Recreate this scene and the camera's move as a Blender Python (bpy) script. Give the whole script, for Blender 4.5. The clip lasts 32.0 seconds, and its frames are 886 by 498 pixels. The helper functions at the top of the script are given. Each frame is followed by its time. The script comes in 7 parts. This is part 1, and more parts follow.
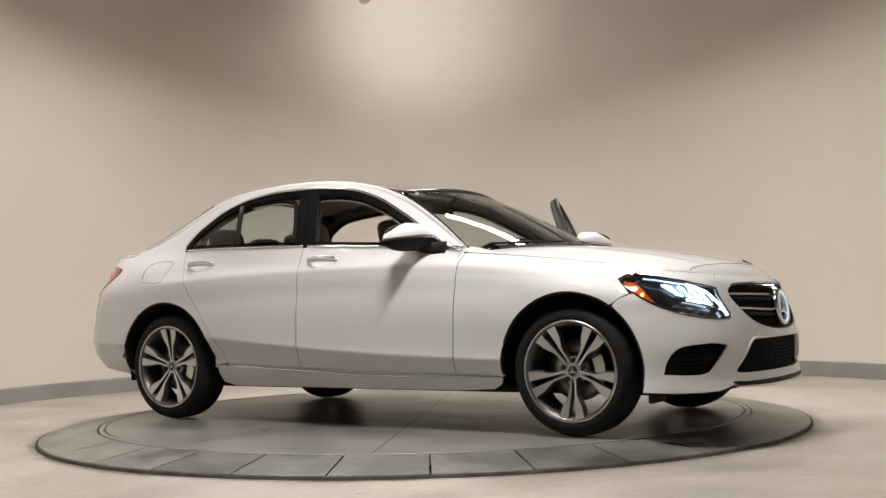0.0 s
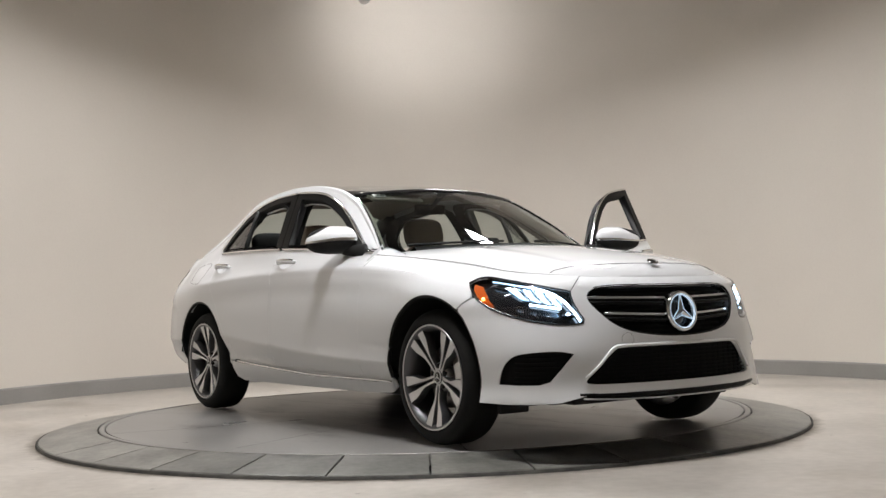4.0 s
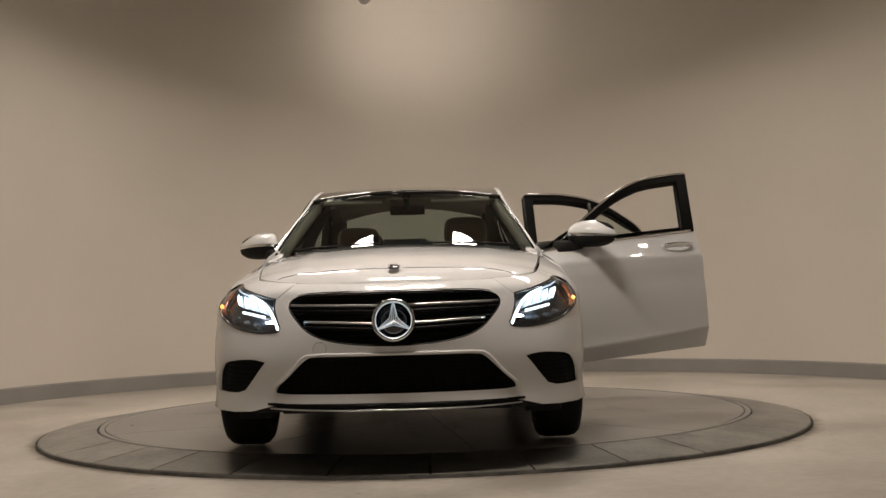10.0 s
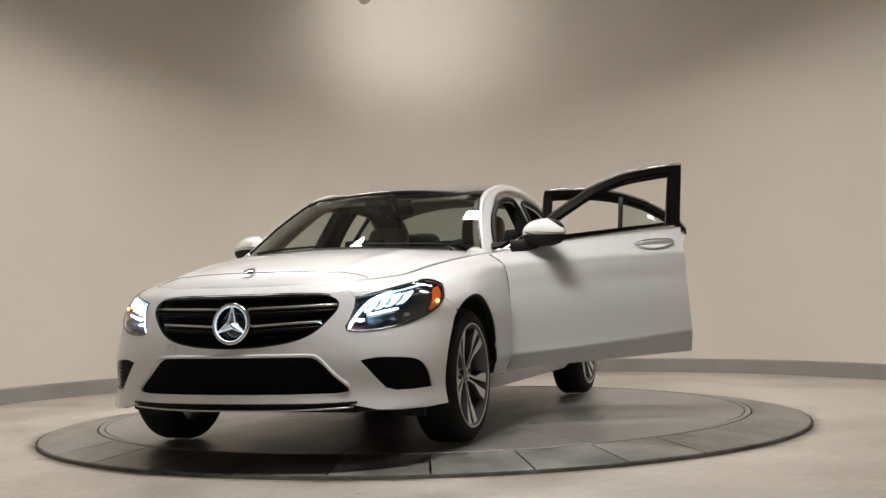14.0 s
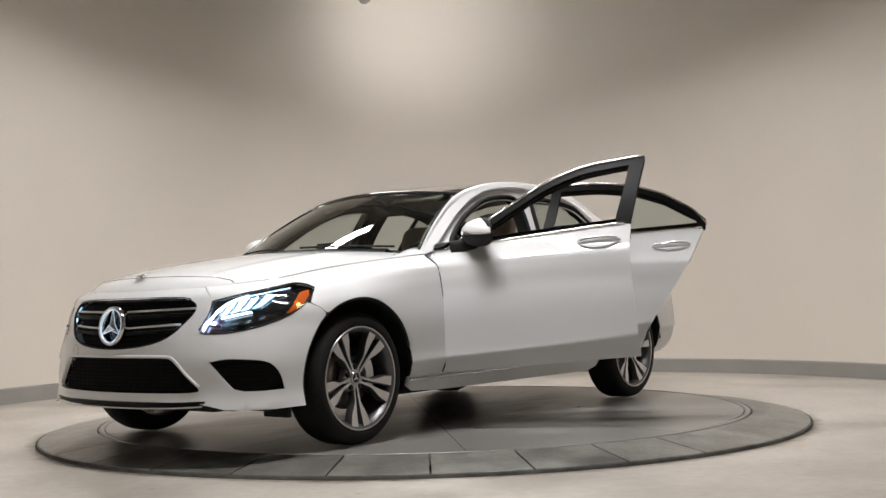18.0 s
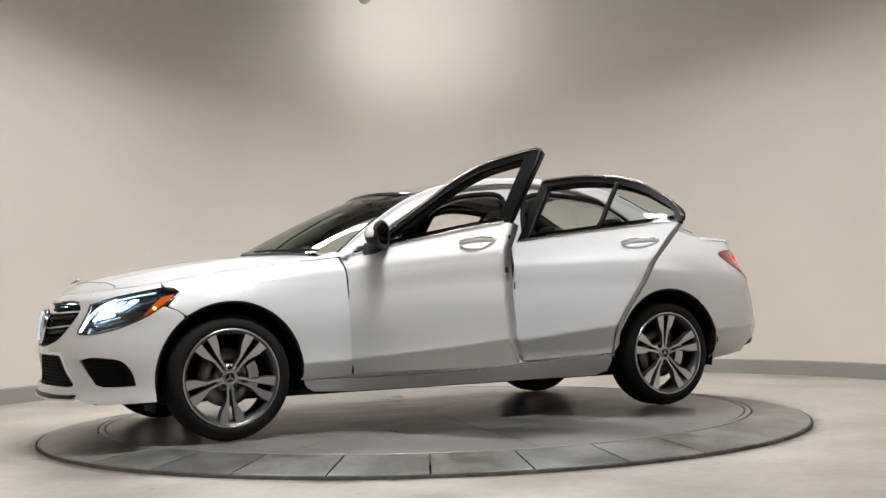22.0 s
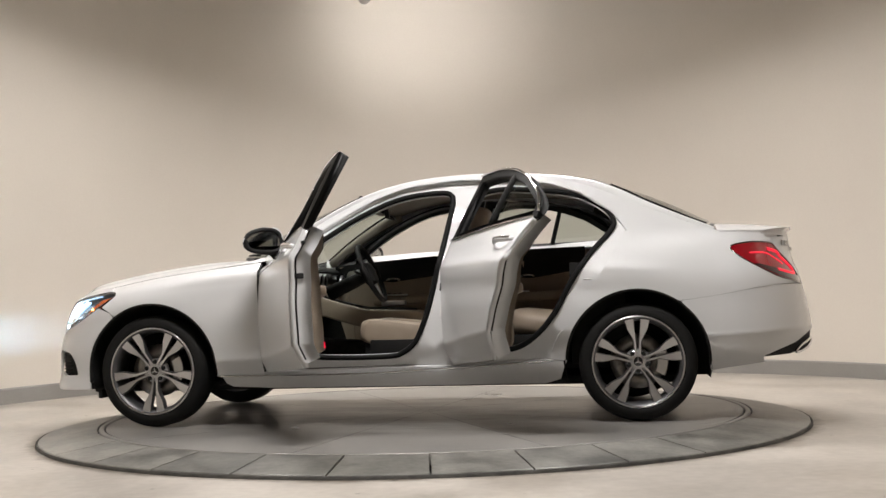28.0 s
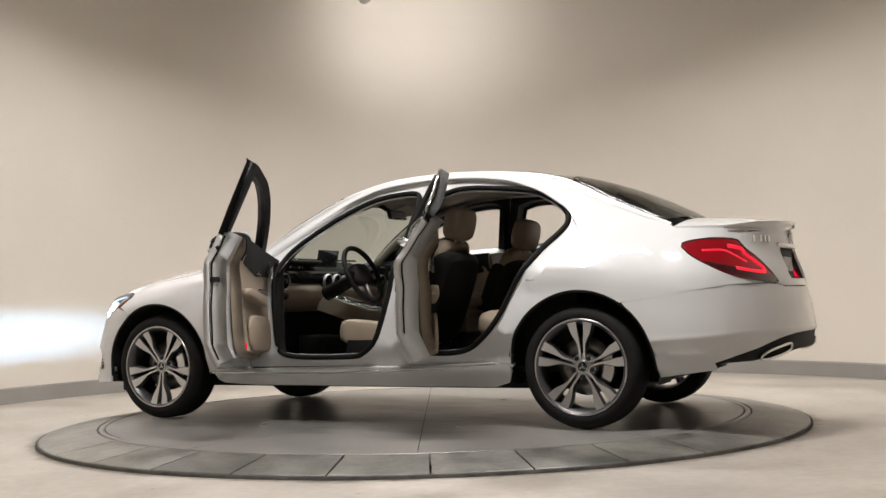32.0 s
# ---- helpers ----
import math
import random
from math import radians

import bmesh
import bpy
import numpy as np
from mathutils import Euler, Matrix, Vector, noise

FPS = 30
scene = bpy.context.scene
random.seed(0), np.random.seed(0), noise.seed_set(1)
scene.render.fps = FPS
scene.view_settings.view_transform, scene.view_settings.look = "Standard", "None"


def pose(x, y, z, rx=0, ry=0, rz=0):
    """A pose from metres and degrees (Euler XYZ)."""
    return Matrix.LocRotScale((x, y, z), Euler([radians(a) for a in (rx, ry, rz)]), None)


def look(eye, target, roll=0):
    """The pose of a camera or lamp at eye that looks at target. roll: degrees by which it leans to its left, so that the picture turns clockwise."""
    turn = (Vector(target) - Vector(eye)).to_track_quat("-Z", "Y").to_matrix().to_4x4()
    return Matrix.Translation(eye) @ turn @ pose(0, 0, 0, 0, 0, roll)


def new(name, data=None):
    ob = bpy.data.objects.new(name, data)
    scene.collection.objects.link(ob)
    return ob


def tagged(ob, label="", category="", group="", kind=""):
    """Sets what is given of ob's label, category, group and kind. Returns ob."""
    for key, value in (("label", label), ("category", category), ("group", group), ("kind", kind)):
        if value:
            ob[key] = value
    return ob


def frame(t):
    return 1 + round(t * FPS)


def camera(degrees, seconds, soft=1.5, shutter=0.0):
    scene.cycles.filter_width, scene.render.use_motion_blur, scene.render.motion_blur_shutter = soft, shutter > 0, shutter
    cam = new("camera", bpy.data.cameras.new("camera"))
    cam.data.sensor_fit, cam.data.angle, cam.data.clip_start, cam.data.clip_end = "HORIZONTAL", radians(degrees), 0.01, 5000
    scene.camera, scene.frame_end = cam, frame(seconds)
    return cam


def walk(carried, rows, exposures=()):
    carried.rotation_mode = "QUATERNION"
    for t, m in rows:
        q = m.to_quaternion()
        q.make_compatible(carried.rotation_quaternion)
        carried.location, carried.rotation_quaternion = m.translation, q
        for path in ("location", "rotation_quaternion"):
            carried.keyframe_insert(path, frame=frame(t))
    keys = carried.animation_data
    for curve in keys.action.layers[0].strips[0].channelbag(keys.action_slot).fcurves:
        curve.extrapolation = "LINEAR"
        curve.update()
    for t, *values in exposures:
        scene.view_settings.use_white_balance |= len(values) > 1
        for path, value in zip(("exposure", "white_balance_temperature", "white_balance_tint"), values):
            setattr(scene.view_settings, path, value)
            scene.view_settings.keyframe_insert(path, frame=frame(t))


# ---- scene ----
from mathutils.bvhtree import BVHTree
from mathutils.geometry import delaunay_2d_cdt

# camera on a tripod before the turntable
cam = camera(42.69, 32.0)
EYE = look((0.0, -7.3208, 0.7029), (0.13635, -0.02955, 1.0341), -1.585)
walk(cam, [(0, EYE), (32.0, EYE)],
     exposures=[(0, -0.1, 6750, 13), (1.0, -0.1, 6500, 12), (5.5, -0.14, 6250, 11), (7.4, -0.16, 6200, 11), (8.0, -0.48, 7000, 13), (8.5, -0.92, 7700, 15), (10.0, -0.86, 7600, 15), (12.0, -0.5, 7200, 15), (13.5, -0.34, 6800, 12), (14.5, -0.28, 6600, 11),
                (17, -0.22, 6450, 11), (20, -0.06, 6350, 11), (23, 0.02, 6350, 11), (27, 0.03, 6550, 12), (32, 0.04, 6650, 12)])

# turn of the turntable and the car on it: seconds, degrees
TURN = [(0.0, -33.6), (0.5, -36.41), (1.0, -39.08), (1.5, -41.68), (2.0, -44.53), (2.5, -47.54), (3.0, -50.55), (3.5, -53.53),
        (4.5, -59.55), (5.5, -65.59), (6.0, -68.54), (6.5, -71.57), (7.0, -74.6), (7.5, -77.59), (8.0, -80.45), (8.5, -83.26),
        (9.0, -86.13), (9.5, -88.93), (10.0, -91.34), (10.5, -93.72), (11.0, -96.09), (11.5, -98.69), (12.0, -101.16),
        (12.5, -103.45), (13.0, -105.46), (13.5, -107.64), (14.0, -110.05), (14.5, -112.4), (15.5, -117.05), (16.5, -121.71),
        (17.0, -124.06), (17.5, -126.37), (18.0, -128.74), (18.5, -131.57), (19.0, -134.95), (19.5, -138.38), (20.0, -141.63),
        (20.5, -144.79), (21.0, -148.02), (21.5, -151.15), (22.0, -154.13), (22.5, -156.99), (23.0, -159.76), (23.5, -162.61),
        (24.0, -165.36), (24.5, -168.09), (25.0, -170.84), (25.5, -173.78), (26.5, -180.0), (27.5, -186.22), (28.0, -189.14),
        (28.5, -191.77), (29.0, -194.21), (29.5, -196.49), (30.0, -198.6), (30.5, -200.65), (31.0, -202.72), (31.5, -204.95),
        (32.0, -207.35)]
AXIS = Vector((-0.0864, 0.0787, 0.0))   # the turntable's axis in the car's space
FLOOR = -0.067

# ---------------------------------------------------------------- world and lamps
world = bpy.data.worlds.new("world")
scene.world = world
world.use_nodes = True
world.node_tree.nodes["Background"].inputs[0].default_value = (0.02, 0.019, 0.018, 1)
world.node_tree.nodes["Background"].inputs[1].default_value = 0.5


def area_lamp(name, at, target, sx, sy, watts, colour=(1, 0.975, 0.95), spread=110):
    d = bpy.data.lights.new(name, "AREA")
    d.shape, d.size, d.size_y, d.energy, d.color, d.spread = "RECTANGLE", sx, sy, watts, colour, radians(spread)
    ob = new(name, d)
    ob.matrix_world = look(at, target)
    return ob


def spot_lamp(name, at, target, watts, angle, blend=1.0, colour=(1, 0.96, 0.925), radius=0.06):
    d = bpy.data.lights.new(name, "SPOT")
    d.energy, d.spot_size, d.spot_blend, d.color, d.shadow_soft_size = watts, radians(angle), blend, colour, radius
    ob = new(name, d)
    ob.matrix_world = look(at, target)
    return ob


CEIL = 4.15
PANELS = [(-0.1, -2.4, 1.4, 0.30), (-1.5, 1.3, 1.4, 0.30), (1.5, 1.3, 1.4, 0.30)]
for px, py, sx, sy in PANELS:
    area_lamp("ceiling_panel_light", (px, py, CEIL - 0.05), (px, py, 0), sx, sy, 118 if py < 0 else 86, spread=136)
HOT = (-0.483, 2.6, 3.448)
AT = (HOT[0] + 0.38, HOT[1] + 0.34, HOT[2] + 0.22)
spot_lamp("wall_spot_light", AT, (0.05, 4.62, 3.70), 50, 96, radius=0.05)
spot_lamp("wall_spot_halo", AT, (0.35, 4.5, 3.2), 46, 174, radius=0.05)
DOWN = [(-3.5, -0.9, 68), (3.7, -0.9, 92)]
for px, py, watts in DOWN:
    spot_lamp("wall_down_light", (px, py, CEIL - 0.06), (px * 0.98, py + 0.9, 0.0), watts, 105)


# ---------------------------------------------------------------- materials
def mat(name, base=(0.5, 0.5, 0.5), rough=0.5, metal=0.0, coat=0.0, spec=0.5):
    m = bpy.data.materials.new(name)
    m.use_nodes = True
    b = m.node_tree.nodes["Principled BSDF"]
    b.inputs["Base Color"].default_value = (*base, 1)
    b.inputs["Roughness"].default_value = rough
    b.inputs["Metallic"].default_value = metal
    b.inputs["Coat Weight"].default_value = coat
    b.inputs["Coat Roughness"].default_value = 0.03
    b.inputs["Specular IOR Level"].default_value = spec
    return m


def wear(m, dark, light, scale, fine=0, bump=0.0, rough=None, detail=6.0, dist=0.002):
    """Two scales of noise between two colours, with relief and uneven gloss."""
    nt = m.node_tree
    b = nt.nodes["Principled BSDF"]
    tc = nt.nodes.new("ShaderNodeTexCoord")
    n1 = nt.nodes.new("ShaderNodeTexNoise")
    n1.inputs["Scale"].default_value, n1.inputs["Detail"].default_value = scale, detail
    n2 = nt.nodes.new("ShaderNodeTexNoise")
    n2.inputs["Scale"].default_value, n2.inputs["Detail"].default_value = fine or scale * 14, 4.0
    nt.links.new(tc.outputs["Object"], n1.inputs["Vector"])
    nt.links.new(tc.outputs["Object"], n2.inputs["Vector"])
    add = nt.nodes.new("ShaderNodeMath")
    add.operation = "MULTIPLY_ADD"
    nt.links.new(n2.outputs["Fac"], add.inputs[0])
    add.inputs[1].default_value = 0.35
    nt.links.new(n1.outputs["Fac"], add.inputs[2])
    ramp = nt.nodes.new("ShaderNodeValToRGB")
    ramp.color_ramp.elements[0].position, ramp.color_ramp.elements[1].position = 0.48, 0.86
    ramp.color_ramp.elements[0].color, ramp.color_ramp.elements[1].color = (*dark, 1), (*light, 1)
    nt.links.new(add.outputs[0], ramp.inputs["Fac"])
    nt.links.new(ramp.outputs["Color"], b.inputs["Base Color"])
    if rough:
        mr = nt.nodes.new("ShaderNodeMapRange")
        mr.inputs["To Min"].default_value, mr.inputs["To Max"].default_value = rough
        nt.links.new(n1.outputs["Fac"], mr.inputs["Value"])
        nt.links.new(mr.outputs["Result"], b.inputs["Roughness"])
    if bump:
        bm_ = nt.nodes.new("ShaderNodeBump")
        bm_.inputs["Strength"].default_value, bm_.inputs["Distance"].default_value = bump, dist
        nt.links.new(n2.outputs["Fac"], bm_.inputs["Height"])
        nt.links.new(bm_.outputs["Normal"], b.inputs["Normal"])
    return m


def glow(name, colour, strength, base=(0.8, 0.8, 0.8)):
    m = mat(name, base, 0.3)
    b = m.node_tree.nodes["Principled BSDF"]
    b.inputs["Emission Color"].default_value = (*colour, 1)
    b.inputs["Emission Strength"].default_value = strength
    return m


def pane(name, tint, ior=1.5, rough=0.0):
    """Thin glass: clear or tinted with a gloss that grows at grazing view."""
    m = bpy.data.materials.new(name)
    m.use_nodes = True
    nt = m.node_tree
    nt.nodes.clear()
    out = nt.nodes.new("ShaderNodeOutputMaterial")
    tr, gl, mix, fr = (nt.nodes.new(k) for k in ("ShaderNodeBsdfTransparent", "ShaderNodeBsdfGlossy", "ShaderNodeMixShader", "ShaderNodeLayerWeight"))
    tr.inputs["Color"].default_value = (*tint, 1)
    gl.inputs["Roughness"].default_value = rough
    fr.inputs["Blend"].default_value = 0.5
    pw, ma = nt.nodes.new("ShaderNodeMath"), nt.nodes.new("ShaderNodeMath")
    pw.operation, ma.operation = "POWER", "MULTIPLY_ADD"
    pw.inputs[1].default_value = 4.5
    ma.inputs[1].default_value, ma.inputs[2].default_value = 0.9, ((ior - 1) / (ior + 1)) ** 2 * 1.9
    nt.links.new(fr.outputs["Facing"], pw.inputs[0])
    nt.links.new(pw.outputs[0], ma.inputs[0])
    nt.links.new(ma.outputs[0], mix.inputs[0])
    nt.links.new(tr.outputs[0], mix.inputs[1])
    nt.links.new(gl.outputs[0], mix.inputs[2])
    nt.links.new(mix.outputs[0], out.inputs["Surface"])
    return m


M_WALL = wear(mat("painted_plaster", rough=0.75), (0.67, 0.62, 0.555), (0.72, 0.67, 0.60), 0.6, 60, 0.12, (0.6, 0.8))
M_BASE = wear(mat("grey_rubber_base", rough=0.5), (0.26, 0.25, 0.235), (0.31, 0.30, 0.285), 2, 80, 0.05)
M_FLOOR = wear(mat("polished_concrete", rough=0.35), (0.33, 0.30, 0.262), (0.52, 0.48, 0.43), 1.3, 18, 0.14, (0.2, 0.5))
M_CEIL = wear(mat("ceiling_paint", rough=0.9), (0.19, 0.185, 0.17), (0.24, 0.23, 0.215), 1.0, 50, 0.1)
M_DISC = wear(mat("turntable_steel", rough=0.35, metal=0.0), (0.15, 0.145, 0.136), (0.235, 0.226, 0.212), 1.8, 40, 0.06, (0.2, 0.42))
M_RING = wear(mat("ring_plate", rough=0.45), (0.075, 0.073, 0.066), (0.25, 0.243, 0.217), 4.5, 34, 0.4, (0.25, 0.45))
_nt = M_RING.node_tree       # each plate worn a little differently
_gp = _nt.nodes.new("ShaderNodeNewGeometry")
for _n in [n for n in _nt.nodes if n.type == "TEX_NOISE"]:
    _nt.links.new(_gp.outputs["Position"], _n.inputs["Vector"])
_oi, _mr, _mx = (_nt.nodes.new(k) for k in ("ShaderNodeObjectInfo", "ShaderNodeMapRange", "ShaderNodeMix"))
_mr.inputs["To Min"].default_value, _mr.inputs["To Max"].default_value = 0.62, 1.2
_mx.data_type, _mx.blend_type = "RGBA", "MULTIPLY"
_mx.inputs["Factor"].default_value = 1.0
_src = _nt.nodes["Principled BSDF"].inputs["Base Color"].links[0].from_socket
_nt.links.new(_oi.outputs["Random"], _mr.inputs["Value"])
_nt.links.new(_src, _mx.inputs[6])
_nt.links.new(_mr.outputs["Result"], _mx.inputs[7])
_nt.links.new(_mx.outputs[2], _nt.nodes["Principled BSDF"].inputs["Base Color"])


def multiply_in(m, fac, colour):
    """Darken a material's colour towards another where a factor is high."""
    nt = m.node_tree
    b = nt.nodes["Principled BSDF"]
    mix = nt.nodes.new("ShaderNodeMix")
    mix.data_type, mix.blend_type = "RGBA", "MULTIPLY"
    nt.links.new(fac, mix.inputs["Factor"])
    nt.links.new(b.inputs["Base Color"].links[0].from_socket, mix.inputs[6])
    mix.inputs[7].default_value = (*colour, 1)
    nt.links.new(mix.outputs[2], b.inputs["Base Color"])


def floor_dirt(m):
    """Grime along the edge of the ring and scattered dark specks."""
    nt = m.node_tree

    def node(kind, op=None, **kw):
        n = nt.nodes.new(kind)
        if op:
            n.operation = op
        for k, v in kw.items():
            n.inputs[k].default_value = v
        return n
    tc = node("ShaderNodeTexCoord")
    far = node("ShaderNodeVectorMath", "LENGTH")
    nt.links.new(tc.outputs["Object"], far.inputs[0])
    grime = node("ShaderNodeTexNoise", Scale=7.0, Detail=8.0, Roughness=0.7)
    nt.links.new(tc.outputs["Object"], grime.inputs["Vector"])
    near = node("ShaderNodeMapRange")
    near.inputs["From Min"].default_value, near.inputs["From Max"].default_value = 2.36, 2.50
    near.inputs["To Min"].default_value, near.inputs["To Max"].default_value = 0.42, -0.25
    nt.links.new(far.outputs["Value"], near.inputs["Value"])
    add = node("ShaderNodeMath", "ADD")
    nt.links.new(grime.outputs["Fac"], add.inputs[0])
    nt.links.new(near.outputs["Result"], add.inputs[1])
    ramp = node("ShaderNodeMapRange")
    ramp.inputs["From Min"].default_value, ramp.inputs["From Max"].default_value = 0.55, 0.95
    nt.links.new(add.outputs[0], ramp.inputs["Value"])
    multiply_in(m, ramp.outputs["Result"], (0.22, 0.19, 0.15))
    dots = node("ShaderNodeTexVoronoi", Scale=3.4)
    nt.links.new(tc.outputs["Object"], dots.inputs["Vector"])
    speck = node("ShaderNodeMapRange")
    speck.inputs["From Min"].default_value, speck.inputs["From Max"].default_value = 0.055, 0.025
    nt.links.new(dots.outputs["Distance"], speck.inputs["Value"])
    multiply_in(m, speck.outputs["Result"], (0.18, 0.16, 0.13))
    film = node("ShaderNodeTexNoise", Scale=0.8, Detail=7.0, Roughness=0.6, Distortion=0.6)
    nt.links.new(tc.outputs["Object"], film.inputs["Vector"])
    soft = node("ShaderNodeMapRange")
    soft.inputs["From Min"].default_value, soft.inputs["From Max"].default_value = 0.52, 0.72
    nt.links.new(film.outputs["Fac"], soft.inputs["Value"])
    multiply_in(m, soft.outputs["Result"], (0.72, 0.69, 0.64))


floor_dirt(M_FLOOR)
M_DIRT = wear(mat("dirty_rubber", rough=0.8), (0.02, 0.018, 0.015), (0.07, 0.065, 0.055), 9, 60, 0.3)
M_GAP = mat("dark_gap", (0.012, 0.012, 0.012), 0.9)
M_WHITE = mat("pearl_white_paint", (0.70, 0.707, 0.713), 0.5, 0.0, 1.0, 0.3)
M_BLACKGLOSS = mat("black_gloss", (0.012, 0.012, 0.013), 0.08, 0.0, 0.6)
M_BLACKSATIN = mat("black_satin", (0.004, 0.004, 0.004), 0.4, 0.0, 0.0, 0.1)
M_BLACK = wear(mat("black_plastic", rough=0.7, spec=0.3), (0.007, 0.007, 0.007), (0.013, 0.013, 0.013), 20, 300, 0.15)
M_SEAL = mat("rubber_seal", (0.006, 0.006, 0.006), 0.7, 0.0, 0.0, 0.2)
M_TYRE = wear(mat("tyre_rubber", rough=0.8, spec=0.25), (0.007, 0.007, 0.007), (0.013, 0.013, 0.012), 12, 160, 0.2, (0.65, 0.9))
M_CHROME = mat("chrome", (0.78, 0.78, 0.78), 0.08, 1.0)
M_SATIN = mat("satin_silver", (0.62, 0.62, 0.62), 0.28, 1.0)
M_RIM = mat("machined_alloy", (0.60, 0.60, 0.605), 0.30, 0.9)
M_RIMDARK = mat("grey_alloy", (0.13, 0.13, 0.135), 0.4, 0.8)
M_DISCBRAKE = wear(mat("brake_iron", rough=0.4, metal=0.9), (0.20, 0.19, 0.18), (0.34, 0.33, 0.31), 20, 90, 0.1)
M_GLASS = pane("clear_glass", (0.66, 0.72, 0.69))
M_TINT = pane("tinted_glass", (0.66, 0.72, 0.69))
M_LENS = pane("lamp_lens", (0.92, 0.94, 0.96), 1.45)
M_ROOF = mat("glass_roof", (0.014, 0.014, 0.015), 0.05, 0.0, 1.0)
M_BEIGE = wear(mat("beige_leather", rough=0.5), (0.29, 0.235, 0.18), (0.35, 0.285, 0.22), 5, 220, 0.25, (0.4, 0.6))
M_DKLEATHER = wear(mat("black_leather", rough=0.65, spec=0.25), (0.007, 0.007, 0.007), (0.013, 0.0125, 0.012), 6, 220, 0.25)
M_CARPET = wear(mat("black_carpet", rough=0.95), (0.008, 0.008, 0.008), (0.02, 0.02, 0.02), 30, 400, 0.5)
M_HEADLINER = mat("headliner", (0.27, 0.245, 0.21), 0.9)
M_LED = glow("led_white", (0.62, 0.82, 1.0), 11)
M_LEDSOFT = glow("led_soft", (0.36, 0.68, 1.0), 2.1)
M_EMBLEM = glow("emblem_light", (0.55, 0.78, 1.0), 0.7)
M_MESH = mat("dark_mesh", (0.004, 0.004, 0.004), 0.8, 0.0, 0.0, 0.2)
M_BEAM = glow("projector_beam", (0.42, 0.72, 1.0), 170000)
M_AMBERLED = glow("amber_led", (1.0, 0.42, 0.05), 7)
M_AMBER = mat("amber_plastic", (0.55, 0.10, 0.012), 0.15, 0.0, 0.8)
M_RED = mat("red_lens", (0.17, 0.002, 0.006), 0.12, 0.0, 1.0)
M_RED.node_tree.nodes["Principled BSDF"].inputs["Emission Color"].default_value = (1.0, 0.012, 0.03, 1)
M_RED.node_tree.nodes["Principled BSDF"].inputs["Emission Strength"].default_value = 0.10
M_REDLED = glow("red_led", (1.0, 0.01, 0.05), 0.8, (0.5, 0.01, 0.02))
M_REDDARK = mat("dark_red_lens", (0.035, 0.004, 0.006), 0.1, 0.0, 1.0)
M_PAPER = mat("paper", (0.75, 0.74, 0.72), 0.7)
M_INK = mat("ink", (0.03, 0.03, 0.035), 0.7)
M_SCREEN = mat("display", (0.02, 0.022, 0.025), 0.12)
M_MIRROR = mat("mirror_glass", (0.75, 0.77, 0.78), 0.02, 1.0)
M_LAMPGLOW = glow("lamp_glow", (1.0, 0.94, 0.86), 9)


# ---------------------------------------------------------------- mesh helpers
def put(name, verts, faces, material, parent=None, label="", smooth=True, normals=None):
    me = bpy.data.meshes.new(name)
    me.from_pydata([tuple(v) for v in verts], [], faces)
    for f in me.polygons:
        f.use_smooth = smooth
    me.materials.append(material)
    if normals is not None:
        me.normals_split_custom_set_from_vertices([tuple(n) for n in normals])
    me.update()
    ob = new(name, me)
    ob.parent = parent
    if label:
        ob["label"] = label
    return ob


def part(name, bm, material, parent=None, label="", smooth=True, sharp=35):
    me = bpy.data.meshes.new(name)
    if smooth:
        for f in bm.faces:
            f.smooth = True
        for e in bm.edges:
            if len(e.link_faces) == 2 and e.calc_face_angle(0) > radians(sharp):
                e.smooth = False
    bm.normal_update()
    bm.to_mesh(me)
    bm.free()
    me.materials.append(material)
    ob = new(name, me)
    ob.parent = parent
    if label:
        ob["label"] = label
    return ob


def box(sx, sy, sz, at=(0, 0, 0), bevel=0.0, seg=2, rot=None, bm=None):
    bm = bm or bmesh.new()
    m = Matrix.Translation(at) @ (rot or Matrix()) @ Matrix.Diagonal((sx, sy, sz, 1))
    vs = bmesh.ops.create_cube(bm, size=1, matrix=m)["verts"]
    if bevel:
        es = list({e for v in vs for e in v.link_edges})
        bmesh.ops.bevel(bm, geom=es, offset=bevel, segments=seg, profile=0.6, affect="EDGES")
    return bm


def lathe(profile, n=48, bm=None, axis="y"):
    """Profile (radius, along) turned round an axis; closed if it ends where it began."""
    bm = bm or bmesh.new()
    rings = []
    for r, h in profile:
        row = []
        for i in range(n):
            a = 2 * math.pi * i / n
            c, s = r * math.cos(a), r * math.sin(a)
            row.append(bm.verts.new({"y": (c, h, s), "z": (c, s, h), "x": (h, c, s)}[axis]))
        rings.append(row)
    for a, b in zip(rings, rings[1:]):
        for i in range(n):
            bm.faces.new((a[i], a[(i + 1) % n], b[(i + 1) % n], b[i]))
    return bm


